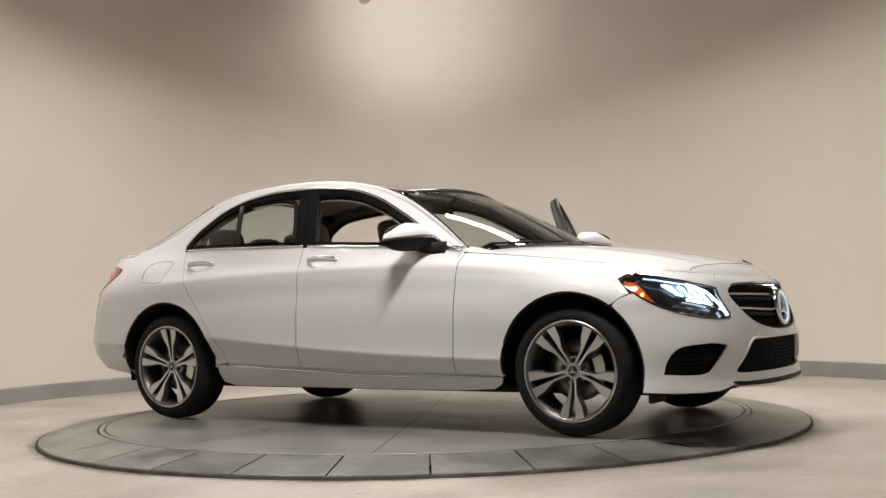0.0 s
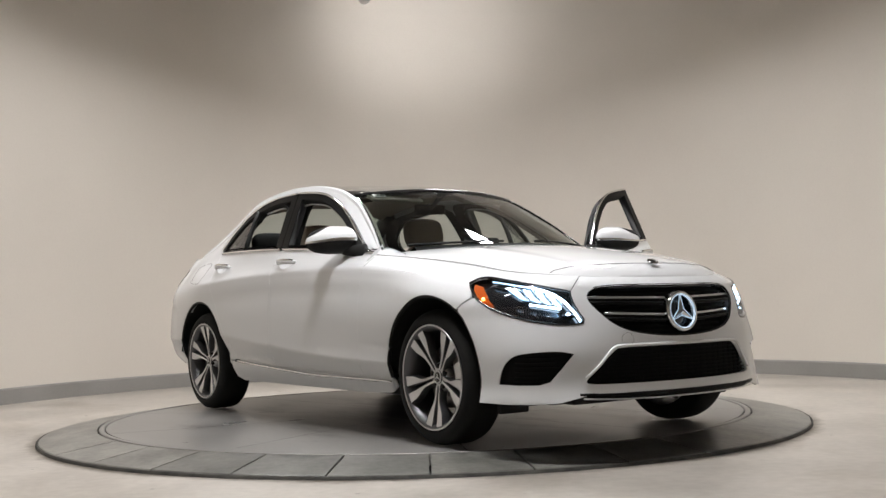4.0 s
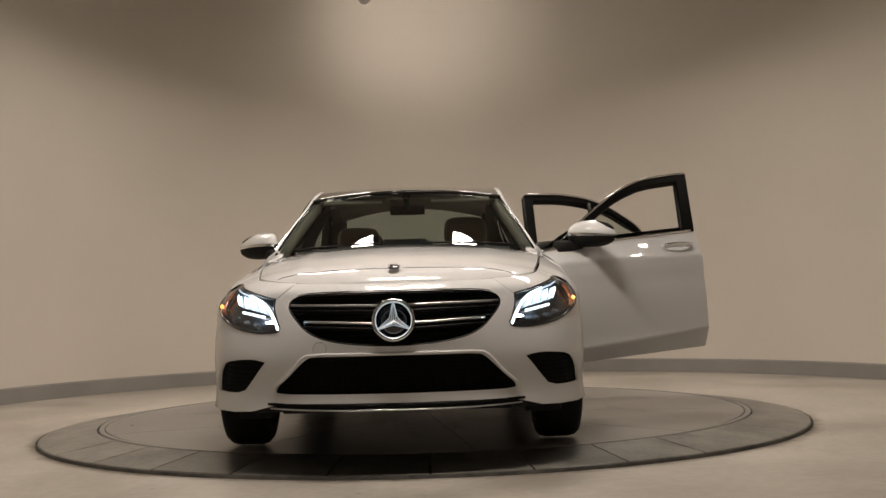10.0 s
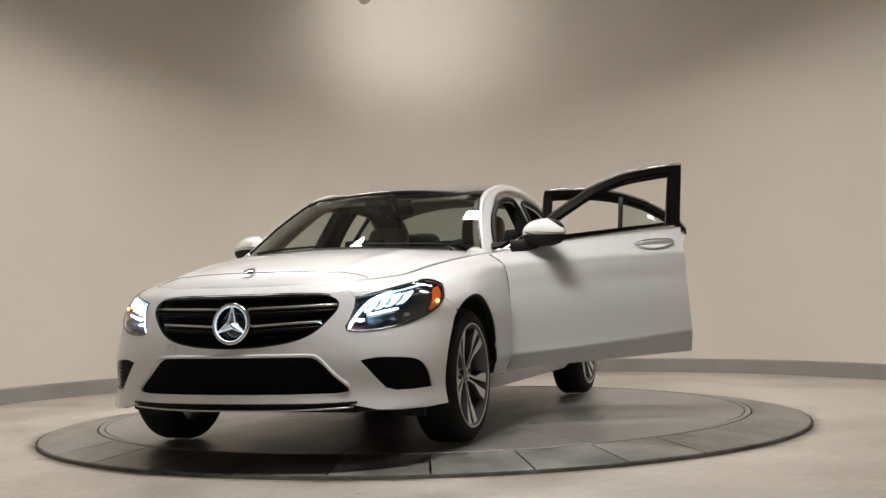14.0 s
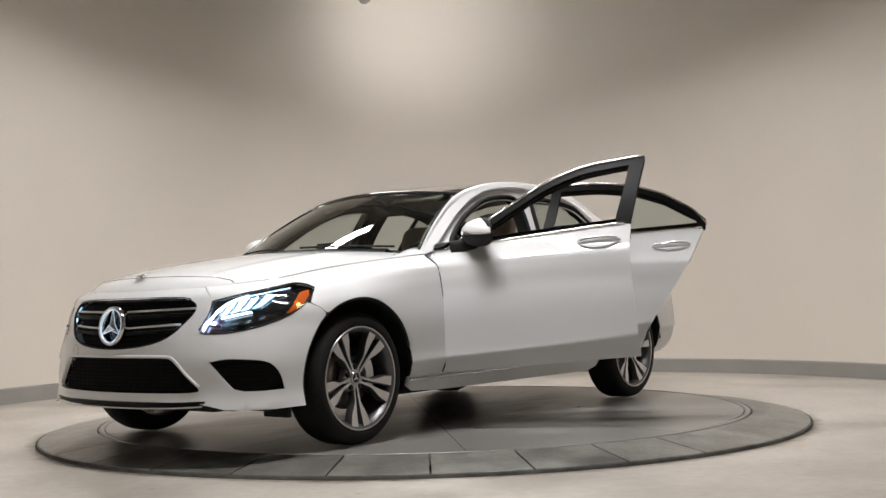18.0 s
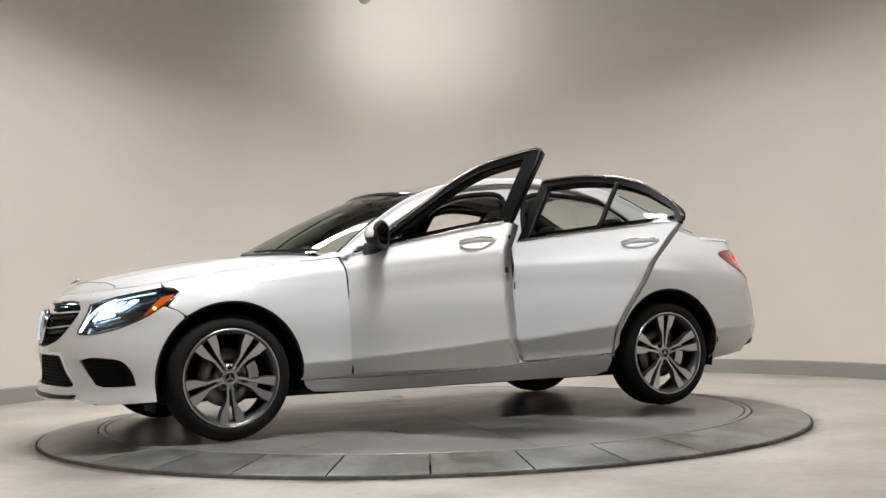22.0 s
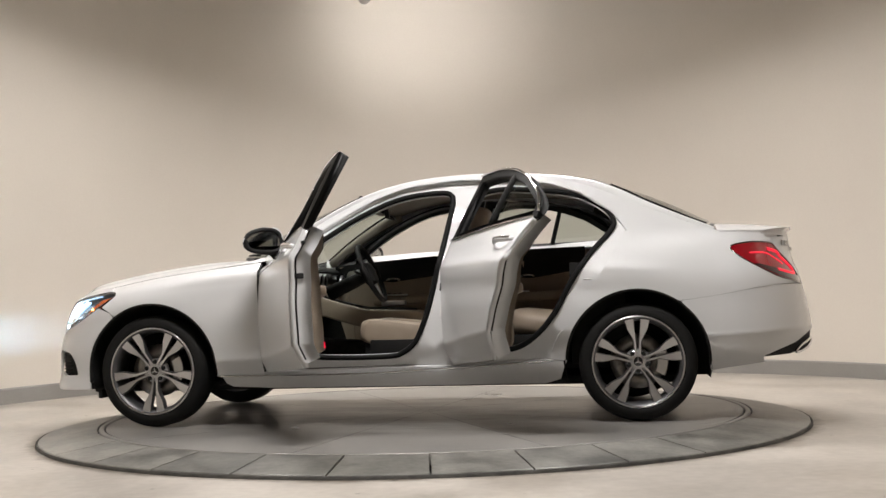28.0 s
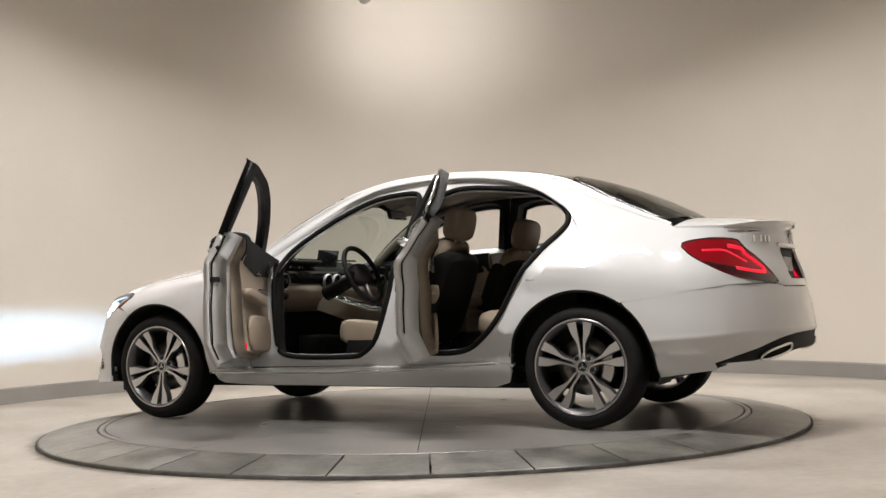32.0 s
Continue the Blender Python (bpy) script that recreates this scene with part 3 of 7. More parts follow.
# rings round the body, from the sill up: height and half width along the car, nose and tail, roundness of the corners
RINGS = [
    dict(z=curve([(-2.4, 0.30), (-1.8, 0.262), (-1.0, 0.205), (1.0, 0.205), (1.8, 0.225), (2.2, 0.222)]), w=curve([(-1.9, 0.77), (-1, 0.83), (1, 0.83), (1.42, 0.85), (1.7, 0.892)]), nose=2.268, tail=-2.40, n=(2.3, 2.4)),
    dict(z=curve([(-2.4, 0.37), (-1.8, 0.33), (-1.0, 0.292), (1.0, 0.285), (1.8, 0.275), (2.2, 0.268)]), w=curve([(-1.9, 0.835), (-1, 0.868), (1, 0.868), (1.7, 0.885)]), nose=2.255, tail=-2.462, n=(2.3, 2.4)),
    dict(z=curve([(-2.4, 0.52), (-1.8, 0.50), (-1.0, 0.47), (1.0, 0.46), (1.8, 0.465), (2.2, 0.478)]), w=curve([(-1.9, 0.875), (-1.4, 0.896), (-1, 0.893), (0, 0.890), (1, 0.892), (1.42, 0.903), (1.7, 0.89)]), nose=2.248, tail=-2.475, n=(2.2, 2.35)),
    dict(z=curve([(-2.4, 0.63), (-1.0, 0.66), (0, 0.665), (1.0, 0.655), (1.8, 0.60), (2.2, 0.60)]), w=curve([(-1.9, 0.875), (-1.4, 0.907), (-1, 0.905), (0, 0.898), (1, 0.905), (1.42, 0.913), (1.7, 0.885)]), nose=2.24, tail=-2.465, n=(1.95, 2.3)),
    dict(z=curve([(-2.4, 0.80), (-1.6, 0.84), (-1.0, 0.865), (0, 0.862), (1.0, 0.815), (1.5, 0.765), (1.8, 0.725), (2.2, 0.715)]), w=curve([(-1.9, 0.85), (-1.4, 0.893), (-1, 0.888), (0, 0.885), (1, 0.885), (1.42, 0.89), (1.7, 0.855)]), nose=2.195, tail=-2.425, n=(1.95, 2.25)),
    dict(z=curve([(-2.4, 0.93), (-1.6, 0.965), (-1.0, 0.945), (0, 0.93), (0.8, 0.895), (1.2, 0.868), (1.5, 0.835), (1.8, 0.785), (2.2, 0.755)]), w=curve([(-1.9, 0.765), (-1.6, 0.812), (-1, 0.845), (0, 0.858), (0.8, 0.852), (1.2, 0.835), (1.5, 0.81), (1.7, 0.785)]), nose=2.168, tail=-2.385, n=(2.1, 2.2)),
    dict(z=curve([(-2.4, 1.035), (-1.9, 1.055), (-1.6, 1.063), (-1.25, 1.062), (-0.8, 1.055), (-0.34, 1.040), (0.3, 1.003), (0.76, 0.962), (1.2, 0.918), (1.5, 0.88), (1.8, 0.83), (2.2, 0.785)]), w=curve([(-2.3, 0.66), (-1.9, 0.685), (-1.6, 0.715), (-1.3, 0.757), (-1.0, 0.79), (-0.6, 0.805), (0.3, 0.80), (0.76, 0.775), (1.2, 0.73), (1.5, 0.70), (1.7, 0.672)]), nose=2.13, tail=-2.372, n=(2.1, 2.3)),
]
RAIL_Z = curve([(-1.92, 1.060), (-1.75, 1.112), (-1.6, 1.172), (-1.5, 1.215), (-1.35, 1.281), (-1.2, 1.344), (-1.05, 1.392), (-0.9, 1.416), (-0.55, 1.437), (-0.2, 1.419), (0.05, 1.366), (0.27, 1.278), (0.5, 1.145), (0.76, 0.980)])
RAIL_Y = curve([(-1.92, 0.675), (-1.6, 0.632), (-1.2, 0.60), (-0.6, 0.598), (0.0, 0.602), (0.27, 0.618), (0.5, 0.675), (0.76, 0.755)])


CREASE = curve([(-1.75, 0.828), (-1.2, 0.862), (-0.88, 0.878), (-0.43, 0.890), (0.0, 0.894), (0.37, 0.893), (0.74, 0.887), (1.1, 0.867), (1.45, 0.835)])
LOWER = curve([(-1.3, 0.545), (-0.95, 0.510), (-0.656, 0.482), (-0.33, 0.454), (0.18, 0.419), (0.75, 0.393), (1.1, 0.385)])


CREASES = [lambda s, d=d: CREASE(s) + d for d in (0.055, 0.034, 0.017, 0.0, -0.012, -0.03, -0.055, -0.085)] + [lambda s, d=d: LOWER(s) + d for d in (0.012, 0.0, -0.012)] + [lambda s, d=d: RINGS[-1]["z"](max(s, XR)) + d for d in (0.07, 0.045, 0.022, 0.0, -0.022)]


def ring_point(r, s):
    """Plan point of a ring at s: x along the side; past XF or XR, s - XF or XR - s runs from 0 to 1 to the middle."""
    if XR <= s <= XF:
        return s, r["w"](s), r["z"](s)
    if s > XF:
        a, L, n, w = min(1, s - XF), r["nose"] - XF, r["n"][0], r["w"](XF)
    else:
        a, L, n, w = min(1, XR - s), XR - r["tail"], r["n"][1], r["w"](XR)
    t = a * math.pi / 2
    dx = L * max(0.0, math.sin(t)) ** (2 / n)
    y = w * max(0.0, math.cos(t)) ** (2 / n)
    x = XF + dx if s > XF else XR - dx
    return x, y, r["z"](x)


def body(s, z):
    """The outer skin: place along the plan and height to a point (left side)."""
    P = [ring_point(r, s) for r in RINGS]
    if -1.9 <= s < 0.755:
        P.append((s, RAIL_Y(s), max(RAIL_Z(s), P[-1][2] + 0.01)))
    zs = [p[2] for p in P]
    if z <= zs[0]:
        return P[0][0], P[0][1] - 0.6 * (zs[0] - z), z
    if z >= zs[-1]:
        i = len(P) - 2
        t = (z - zs[i]) / (zs[i + 1] - zs[i])
        return tuple(P[i][k] + (P[i + 1][k] - P[i][k]) * t for k in (0, 1)) + (z,)
    n = len(P)
    i = 0
    while z > zs[i + 1]:
        i += 1
    h = zs[i + 1] - zs[i]
    t = (z - zs[i]) / h
    out = []
    for k in (0, 1):
        d = [(P[j + 1][k] - P[j][k]) / (zs[j + 1] - zs[j]) for j in range(n - 1)]

        def slope(j):
            if j == 0:
                return d[0]
            if j >= n - 1:
                return d[-1]
            ha, hb = zs[j] - zs[j - 1], zs[j + 1] - zs[j]
            return (d[j - 1] * hb + d[j] * ha) / (ha + hb)
        m0, m1 = slope(i), slope(i + 1)
        flow = smoothstep(-1.2, -1.5, s)      # the belt edge fades into the rear pillar
        if len(P) == 8 and i == 6:            # side glass: nearly straight, a little bulged
            m0, m1 = d[6] * 0.75 * (1 - flow) + m0 * flow, d[6] * 1.3
        if len(P) == 8 and i == 5:
            m1 = d[5] * (1 - flow) + m1 * flow
        out.append((1 + 2 * t) * (1 - t) ** 2 * P[i][k] + t * (1 - t) ** 2 * h * m0 + t * t * (3 - 2 * t) * P[i + 1][k] + t * t * (t - 1) * h * m1)
    y = max(out[1], 0.0)
    # shoulder crease and the lower edge line of the doors
    k = smoothstep(1.45, 0.95, s) * smoothstep(-1.75, -1.3, s)
    if k > 0 and z < 1.03:
        d = z - CREASE(s)
        y += k * (0.013 * math.exp(-(d / 0.040) ** 2) if d > 0 else 0.013 * math.exp(-abs(d) / 0.034)) - k * 0.009 * math.exp(-((d + 0.12) / 0.065) ** 2)
        zl = LOWER(s)
        j = k * smoothstep(1.15, 0.95, s) * smoothstep(-1.25, -0.95, s)
        y += j * (0.010 * math.exp((zl - z) / 0.075) if z > zl else 0.010 - 0.36 * min(zl - z, 0.12))
    x = out[0]
    if s < -1.55 and z < 0.73:
        zc = 0.465 + 0.035 * smoothstep(-1.6, -2.5, s)
        o = smoothstep(-1.55, -1.75, s) * (0.009 * math.exp((zc - z) / 0.06) if z > zc else 0.009 - 0.30 * min(zc - z, 0.05))
        a = max(0.0, XR - s) * math.pi / 2
        x -= o * math.sin(a)
        y += o * math.cos(a) * min(1.0, y / 0.2)
    return x, y, z


def s_of(z, x=None, y=None, rear=False):
    """The place along the plan where the skin at height z has this x or this y."""
    lo, hi = (XF, XF + 1) if not rear else (XR, XR - 1)
    for _ in range(40):
        m = (lo + hi) / 2
        p = body(m, z)
        v = (abs(p[0]) > abs(x)) if x is not None else (p[1] < y)
        if v:
            hi = m
        else:
            lo = m
    return (lo + hi) / 2


def arch(cx, r, z_end0, z_end1, front_to_back=True, n=40, flat=1.0):
    """Wheel arch edge in (x, z), from its rear end to its front end."""
    a0 = math.pi - math.asin((z_end0 - 0.335) / r)
    a1 = math.asin((z_end1 - 0.335) / r)
    return [np.array((cx + r * math.cos(a0 + (a1 - a0) * i / n), 0.335 + r * math.sin(a0 + (a1 - a0) * i / n))) for i in range(n + 1)]


def top_ring(s):
    return np.array((s, ring_point(RINGS[-1], s)[2] - 0.004))


def front_pts(rows):
    """(z, x or None, y or None) to places on the nose."""
    return [np.array((x if x is not None and x <= XF else s_of(z, x, y), z)) for z, x, y in rows]


def rear_pts(rows):
    return [np.array((s_of(z, x, y, True), z)) for z, x, y in rows]


G = 0.0032    # half a panel gap
B_GAP = [(-0.345, 0.335), (-0.335, 0.55), (-0.328, 0.77), (-0.33, 0.92), (-0.342, 1.035)]
A_GAP = [(0.735, 0.318), (0.752, 0.62), (0.765, 0.85), (0.768, 0.945)]
C_GAP = [(-0.925, 0.36), (-0.965, 0.46), (-1.06, 0.60), (-1.165, 0.74), (-1.255, 0.88), (-1.325, 1.0), (-1.36, 1.058)]
R_FRONT = 0.398
R_REAR = 0.405


def shift(pts, dx):
    return [np.array((p[0] + dx, p[1])) for p in pts]
# front lamp outline, from the outer tip along the top, then back along the bottom: place along the plan, height
LAMP_TOP = [np.array(q) for q in ((1.674, 0.784), (1.689, 0.802), (1.744, 0.808), (1.898, 0.790), (2.074, 0.765), (2.252, 0.728))]
LAMP_BOT = [np.array(q) for q in ((2.252, 0.728), (2.263, 0.681), (2.284, 0.621), (2.295, 0.584), (2.204, 0.579), (2.082, 0.598), (1.983, 0.628), (1.904, 0.659), (1.801, 0.709), (1.715, 0.753), (1.674, 0.784))]
DOOR_TOP = curve([(-1.385, 1.078), (-1.36, 1.122), (-1.31, 1.183), (-1.23, 1.240), (-1.11, 1.312), (-0.89, 1.382), (-0.66, 1.409), (-0.43, 1.412), (-0.21, 1.396), (-0.085, 1.378), (0.0, 1.353), (0.127, 1.304), (0.221, 1.254), (0.364, 1.173), (0.505, 1.088), (0.60, 1.030), (0.70, 0.975), (0.755, 0.962)])
IN_Y = curve([(-1.9, 0.65), (-1.6, 0.592), (-1.3, 0.55), (-1.0, 0.545), (-0.5, 0.55), (0, 0.562), (0.2, 0.580), (0.5, 0.657), (0.76, 0.742)])
IN_Z = curve([(-1.9, 1.078), (-1.8, 1.116), (-1.6, 1.208), (-1.5, 1.256), (-1.36, 1.330), (-1.185, 1.396), (-1.0, 1.424), (-0.6, 1.449), (-0.3, 1.440), (0, 1.397), (0.2, 1.335), (0.5, 1.172), (0.76, 0.985)])


def belt(x):
    return RINGS[-1]["z"](x)


def patch(name, c0, c1, side, middle, material, parent, label="", nu=28, nv=24, flange=0.014, extra=None, power=2.0):
    """A sheet between two cross curves, with the run of its sides and of its middle given."""
    def lift(u, v):
        a0, a1, m0, m1 = (np.array(f(k)) for f, k in ((c0, 1), (c1, 1), (c0, 0), (c1, 0)))
        ds = np.array(side(v)) - (a0 * (1 - v) + a1 * v)
        dm = np.array(middle(v)) - (m0 * (1 - v) + m1 * v)
        w = abs(u) ** power
        ds = ds * np.array((1, 1 if u > 0 else -1, 1))
        out = ds * w + dm * (1 - w)
        if extra:
            out = out + np.array((0, 0, extra(u, v)))
        return out
    return coons(name, c0, c1, nu, nv, material, parent, label, lift, flange)


def strip_run(points, name, material, parent, r=0.006, flat=1.0, label="", n=8):
    return part(name, tube(points, r, n, flat=flat), material, parent, label)


def body_line(pts, off=0.004, mirror=False):
    out = []
    for s, z in pts:
        p = np.array(body(s, z))
        p[1] += off
        if mirror:
            p[1] = -p[1]
        out.append(p)
    return out


def on_side(p, depth):
    """A point of the right side, a little under the skin."""
    q = body(p[0], p[1])
    return q[0], -(q[1] - depth), q[2]


def build_body(car):
    for mirror in (False, True):
        # front fender
        s_end = 1.745
        fender = join(shift(lines(A_GAP), G), lines([(0.775, belt(0.775) - 0.004), (0.78, belt(0.78) - 0.004)]),
                      [top_ring(s) for s in np.arange(0.80, XF, 0.04)],
                      [np.array((s, ring_point(RINGS[-1], s)[2] - 0.003)) for s in np.arange(XF + 0.02, s_end, 0.02)],
                      [p for p in spline(LAMP_TOP, 0.015)[::-1] if p[0] < s_end - 0.004], lines([(1.703, 0.752), (1.735, 0.730), (1.752, 0.716)]),
                      lines([(1.69, 0.689), (1.658, 0.664)]), arch(1.42, R_FRONT, 0.30, 0.648)[::-1][1:],
                      lines([(1.03, 0.297), (0.742, 0.312)]))
        brow = join([np.array((s, ring_point(RINGS[-1], s)[2] - 0.003)) for s in np.arange(1.748, 2.255, 0.02)], [p + np.array((0, 0.003)) for p in spline(LAMP_TOP, 0.015)[::-1] if p[0] > 1.748])
        skin("hood_side", body, brow, (), M_WHITE, car, mirror=mirror, flange=0.01, step=0.035)
        skin("fender", body, fender, (), M_WHITE, car, mirror=mirror, rows=CREASES)
        # quarter panel with the rear pillar
        quarter = join(shift(lines(C_GAP), -G), [np.array((x - G, DOOR_TOP(x) + G)) for x in np.arange(-1.385, -0.9, 0.03)],
                       lines([(-0.9, DOOR_TOP(-0.9) + G), (-0.9, RAIL_Z(-0.9))]), [np.array((x, RAIL_Z(x))) for x in np.arange(-0.93, -1.89, -0.03)],
                       [np.array((s, ring_point(RINGS[-1], s)[2] - 0.003)) for s in np.arange(-1.91, s_of(1.04, None, 0.61, True), -0.02)],
                       rear_pts([(1.025, None, 0.612), (0.99, None, 0.604)]),
                       spline(TAIL_OUT, 0.015), rear_pts([(0.744, -2.19, None), (0.720, -2.03, None)]), lines([(-1.88, 0.694), (-1.80, 0.684), (-1.70, 0.671)]),
                       arch(-1.42, R_REAR, 0.667, 0.325), lines([(-1.025, 0.345), (-0.932, 0.355)]))
        skin("quarter_panel", body, quarter, (), M_WHITE, car, mirror=mirror, rows=CREASES, flange=0.037)
        # roof edge over the doors and the front pillar
        edge = join([np.array((x, DOOR_TOP(x) + G)) for x in np.arange(-0.9, 0.752, 0.03)], lines([(0.755, 0.99)]),
                    [np.array((x, RAIL_Z(x))) for x in np.arange(0.74, -0.89, -0.03)], lines([(-0.9, RAIL_Z(-0.9)), (-0.9, DOOR_TOP(-0.9) + G)]))
        skin("roof_edge", body, edge, (), M_WHITE, car, mirror=mirror, flange=0.037)
        # top of rail: from the body side to the glass
        xs = [0.76 - 0.04 * i for i in range(67)]
        verts, faces = [], []
        k = 6
        sg = -1 if mirror else 1
        for x in xs:
            a, b = np.array((x, RAIL_Y(x), RAIL_Z(x))), np.array((x, IN_Y(x), IN_Z(x)))
            for j in range(k + 1):
                t = j / k
                p = a + (b - a) * t
                p[2] += 0.012 * math.sin(math.pi * t) * smoothstep(0, 0.1, abs(x - 0.76)) * smoothstep(0, 0.15, abs(x + 1.92))
                p[1] += 0.006 * math.sin(math.pi * t)
                verts.append((p[0], sg * p[1], p[2]))
            verts.append((b[0], sg * (b[1] - 0.004), b[2] - 0.02))
        for i in range(len(xs) - 1):
            for j in range(k + 1):
                p = i * (k + 2) + j
                q = (p, p + 1, p + k + 3, p + k + 2)
                faces.append(q[::-1] if mirror else q)
        put("roof_rail", verts, faces, M_WHITE, car)
        # dark gaps round the closed doors
        for gap in (A_GAP, B_GAP, C_GAP) if mirror else (A_GAP,):
            run = [np.array(on_side(p, 0.006)) * np.array((1, 1 if mirror else -1, 1)) for p in lines(gap, 0.03)]
            part("door_gap", tube(run, 0.0040 if mirror else 0.0085, 6), M_GAP, car, "dark gap beside a door")
        # sill with its bright strip
        sill = join(lines([(-0.985, 0.240), (-1.004, 0.30), (-1.0, 0.338)]), lines([(-0.9, 0.350), (-0.345, 0.326), (0.735, 0.303), (0.99, 0.293)]), lines([(0.997, 0.283), (0.985, 0.25), (0.945, 0.228)]), lines([(0.7, 0.216), (-0.9, 0.216)]))
        skin("sill", body, sill, (), M_WHITE, car, mirror=mirror, flange=0.03)
        strip_run(body_line([(x, 0.2925 + 0.02 * smoothstep(0.2, -0.4, x) + 0.035 * smoothstep(-0.2, -1.1, x)) for x in np.arange(1.02, -0.98, -0.05)], 0.010, mirror), "sill_strip", M_CHROME, car, 0.005)
        # dark wheel housing
        for cx, r in ((1.42, R_FRONT), (-1.42, R_REAR)):
            verts, faces = [], []
            n = 28
            sgy = -1 if mirror else 1
            for y in (0.872, 0.80, 0.55):
                for i in range(n + 1):
                    a = math.pi * (-0.08 + 1.16 * i / n)
                    verts.append((cx + (r + 0.006) * math.cos(a), sgy * (y if math.sin(a) > 0.07 else min(y, 0.81)), 0.335 + (r + 0.006) * math.sin(a)))
            for j in range(2):
                for i in range(n):
                    p = j * (n + 1) + i
                    faces.append((p, p + 1, p + n + 2, p + n + 1))
            faces.append(tuple(range(2 * (n + 1), 3 * (n + 1))))
            put("wheel_housing", verts, faces, M_BLACK, car, "black plastic wheel housing")
        # lip round the arch
        for cx, r, e0, e1 in ((1.42, R_FRONT, 0.315, 0.27), (-1.42, R_REAR, 0.31, 0.345)):
            line = body_line([(p[0] if XR < p[0] < XF else s_of(p[1], p[0], None, p[0] < 0), p[1]) for p in arch(cx, r - 0.004, e0, e1)], -0.012, mirror)
            strip_run(line, "arch_lip", M_BLACK, car, 0.011, label="black lip inside the wheel arch")
    # bumper at the front, one piece
    c = XF + 1
    GR = front_pts([(0.750, None, 0.2), (0.749, None, 0.33), (0.742, None, 0.42), (0.722, None, 0.466), (0.69, None, 0.479), (0.645, None, 0.455), (0.585, None, 0.40), (0.545, None, 0.325), (0.522, None, 0.22), (0.511, None, 0.10)])
    GR = [np.array((c, 0.750))] + GR + [np.array((c, 0.508))]
    LG = front_pts([(0.470, None, 0.10), (0.470, None, 0.25), (0.468, None, 0.36), (0.455, None, 0.402), (0.39, None, 0.47), (0.335, None, 0.532), (0.317, None, 0.54), (0.307, None, 0.50), (0.304, None, 0.30), (0.303, None, 0.1)])
    LG = [np.array((c, 0.470))] + LG + [np.array((c, 0.303))]
    fog_top = front_pts([(0.447, None, 0.585), (0.459, None, 0.64), (0.460, None, 0.70), (0.448, 1.985, None), (0.42, 1.945, None), (0.375, 1.918, None), (0.315, 1.903, None)])
    fog_bot = front_pts([(0.315, 1.903, None), (0.310, None, 0.79), (0.310, None, 0.725), (0.322, None, 0.685), (0.38, None, 0.638), (0.447, None, 0.585)])
    FOG = join(spline(fog_top, 0.02), lines(fog_bot, 0.02))
    bump = join(front_pts([(0.662, 1.668, None), (0.684, 1.69, None), (0.708, 1.750, None)]), [p + np.array((0, -0.004)) for p in spline(LAMP_BOT[::-1], 0.015) if p[0] > 1.775],
                [np.array((s, ring_point(RINGS[-1], s)[2] - 0.005)) for s in np.arange(2.257, c, 0.025)], lines([(c, ring_point(RINGS[-1], c)[2] - 0.005), (c, 0.752)]),
                spline(GR, 0.02), lines([(c, 0.506), (c, 0.472)]), spline(LG, 0.02),
                lines([(c, 0.301), (c, 0.264)]), front_pts([(0.264, None, 0.15), (0.264, None, 0.35), (0.262, None, 0.48), (0.250, None, 0.58), (0.230, None, 0.66), (0.224, None, 0.74), (0.226, 1.95, None), (0.232, 1.81, None)]),
                [np.array((p[0] if p[0] <= XF else s_of(p[1], p[0]), p[1])) for p in arch(1.42, R_FRONT, 0.30, 0.235)[::-1] if p[0] > 1.690 and p[1] < 0.625][1:], lines([(1.685, 0.632), (1.665, 0.651)]))
    skin("front_bumper", body, bump, (FOG,), M_WHITE, car, both=True, step=0.03)
    skin("grille_back", body, join(spline(GR, 0.02)), (), M_MESH, car, both=True, flange=0, offset=-0.045, step=0.05)
    skin("lower_grille", body, join(spline(LG, 0.02)), (), M_MESH, car, both=True, flange=0, offset=-0.03, step=0.05)
    for mirror in (False, True):
        skin("side_intake", body, FOG, (), M_MESH, car, mirror=mirror, flange=0, offset=-0.025)
    # hood
    def ring6(s):
        p = ring_point(RINGS[-1], s)
        return np.array((p[0], p[1], p[2]))
    s0, s1 = 0.79, s_of(0.806, 1.935)
    mz = curve([(1.06, 1.003), (1.4, 0.966), (1.7, 0.922), (1.95, 0.872), (2.05, 0.844), (2.10, 0.818), (2.13, 0.787)])

    def front_edge(u):
        s = c - (c - s1) * abs(u) ** 0.9
        p = ring6(s)
        return p[0] + 0.001, p[1] * (1 if u >= 0 else -1), p[2] - 0.0045

    def cowl(u):
        return 1.06 - 0.27 * u * u, 0.757 * u, 1.005 - 0.042 * u * u

    def hood_side(v):
        p = ring6(s0 + (s1 - s0) * v)
        return p[0], p[1] - 0.0055, p[2] + 0.001

    def hood_mid(v):
        x = 1.06 + (2.13 - 1.06) * (1 - (1 - v) ** 1.25)
        return x, 0, mz(x)
    hood = patch("hood", cowl, front_edge, hood_side, hood_mid, M_WHITE, car, "", 40, 40,
          extra=lambda u, v: (0.010 * (1 - u ** 4) + 0.007 * smoothstep(0.12, 0.0, abs(abs(u) - 0.62))) * min(1, 6 * v * (1 - v)), power=2.4)
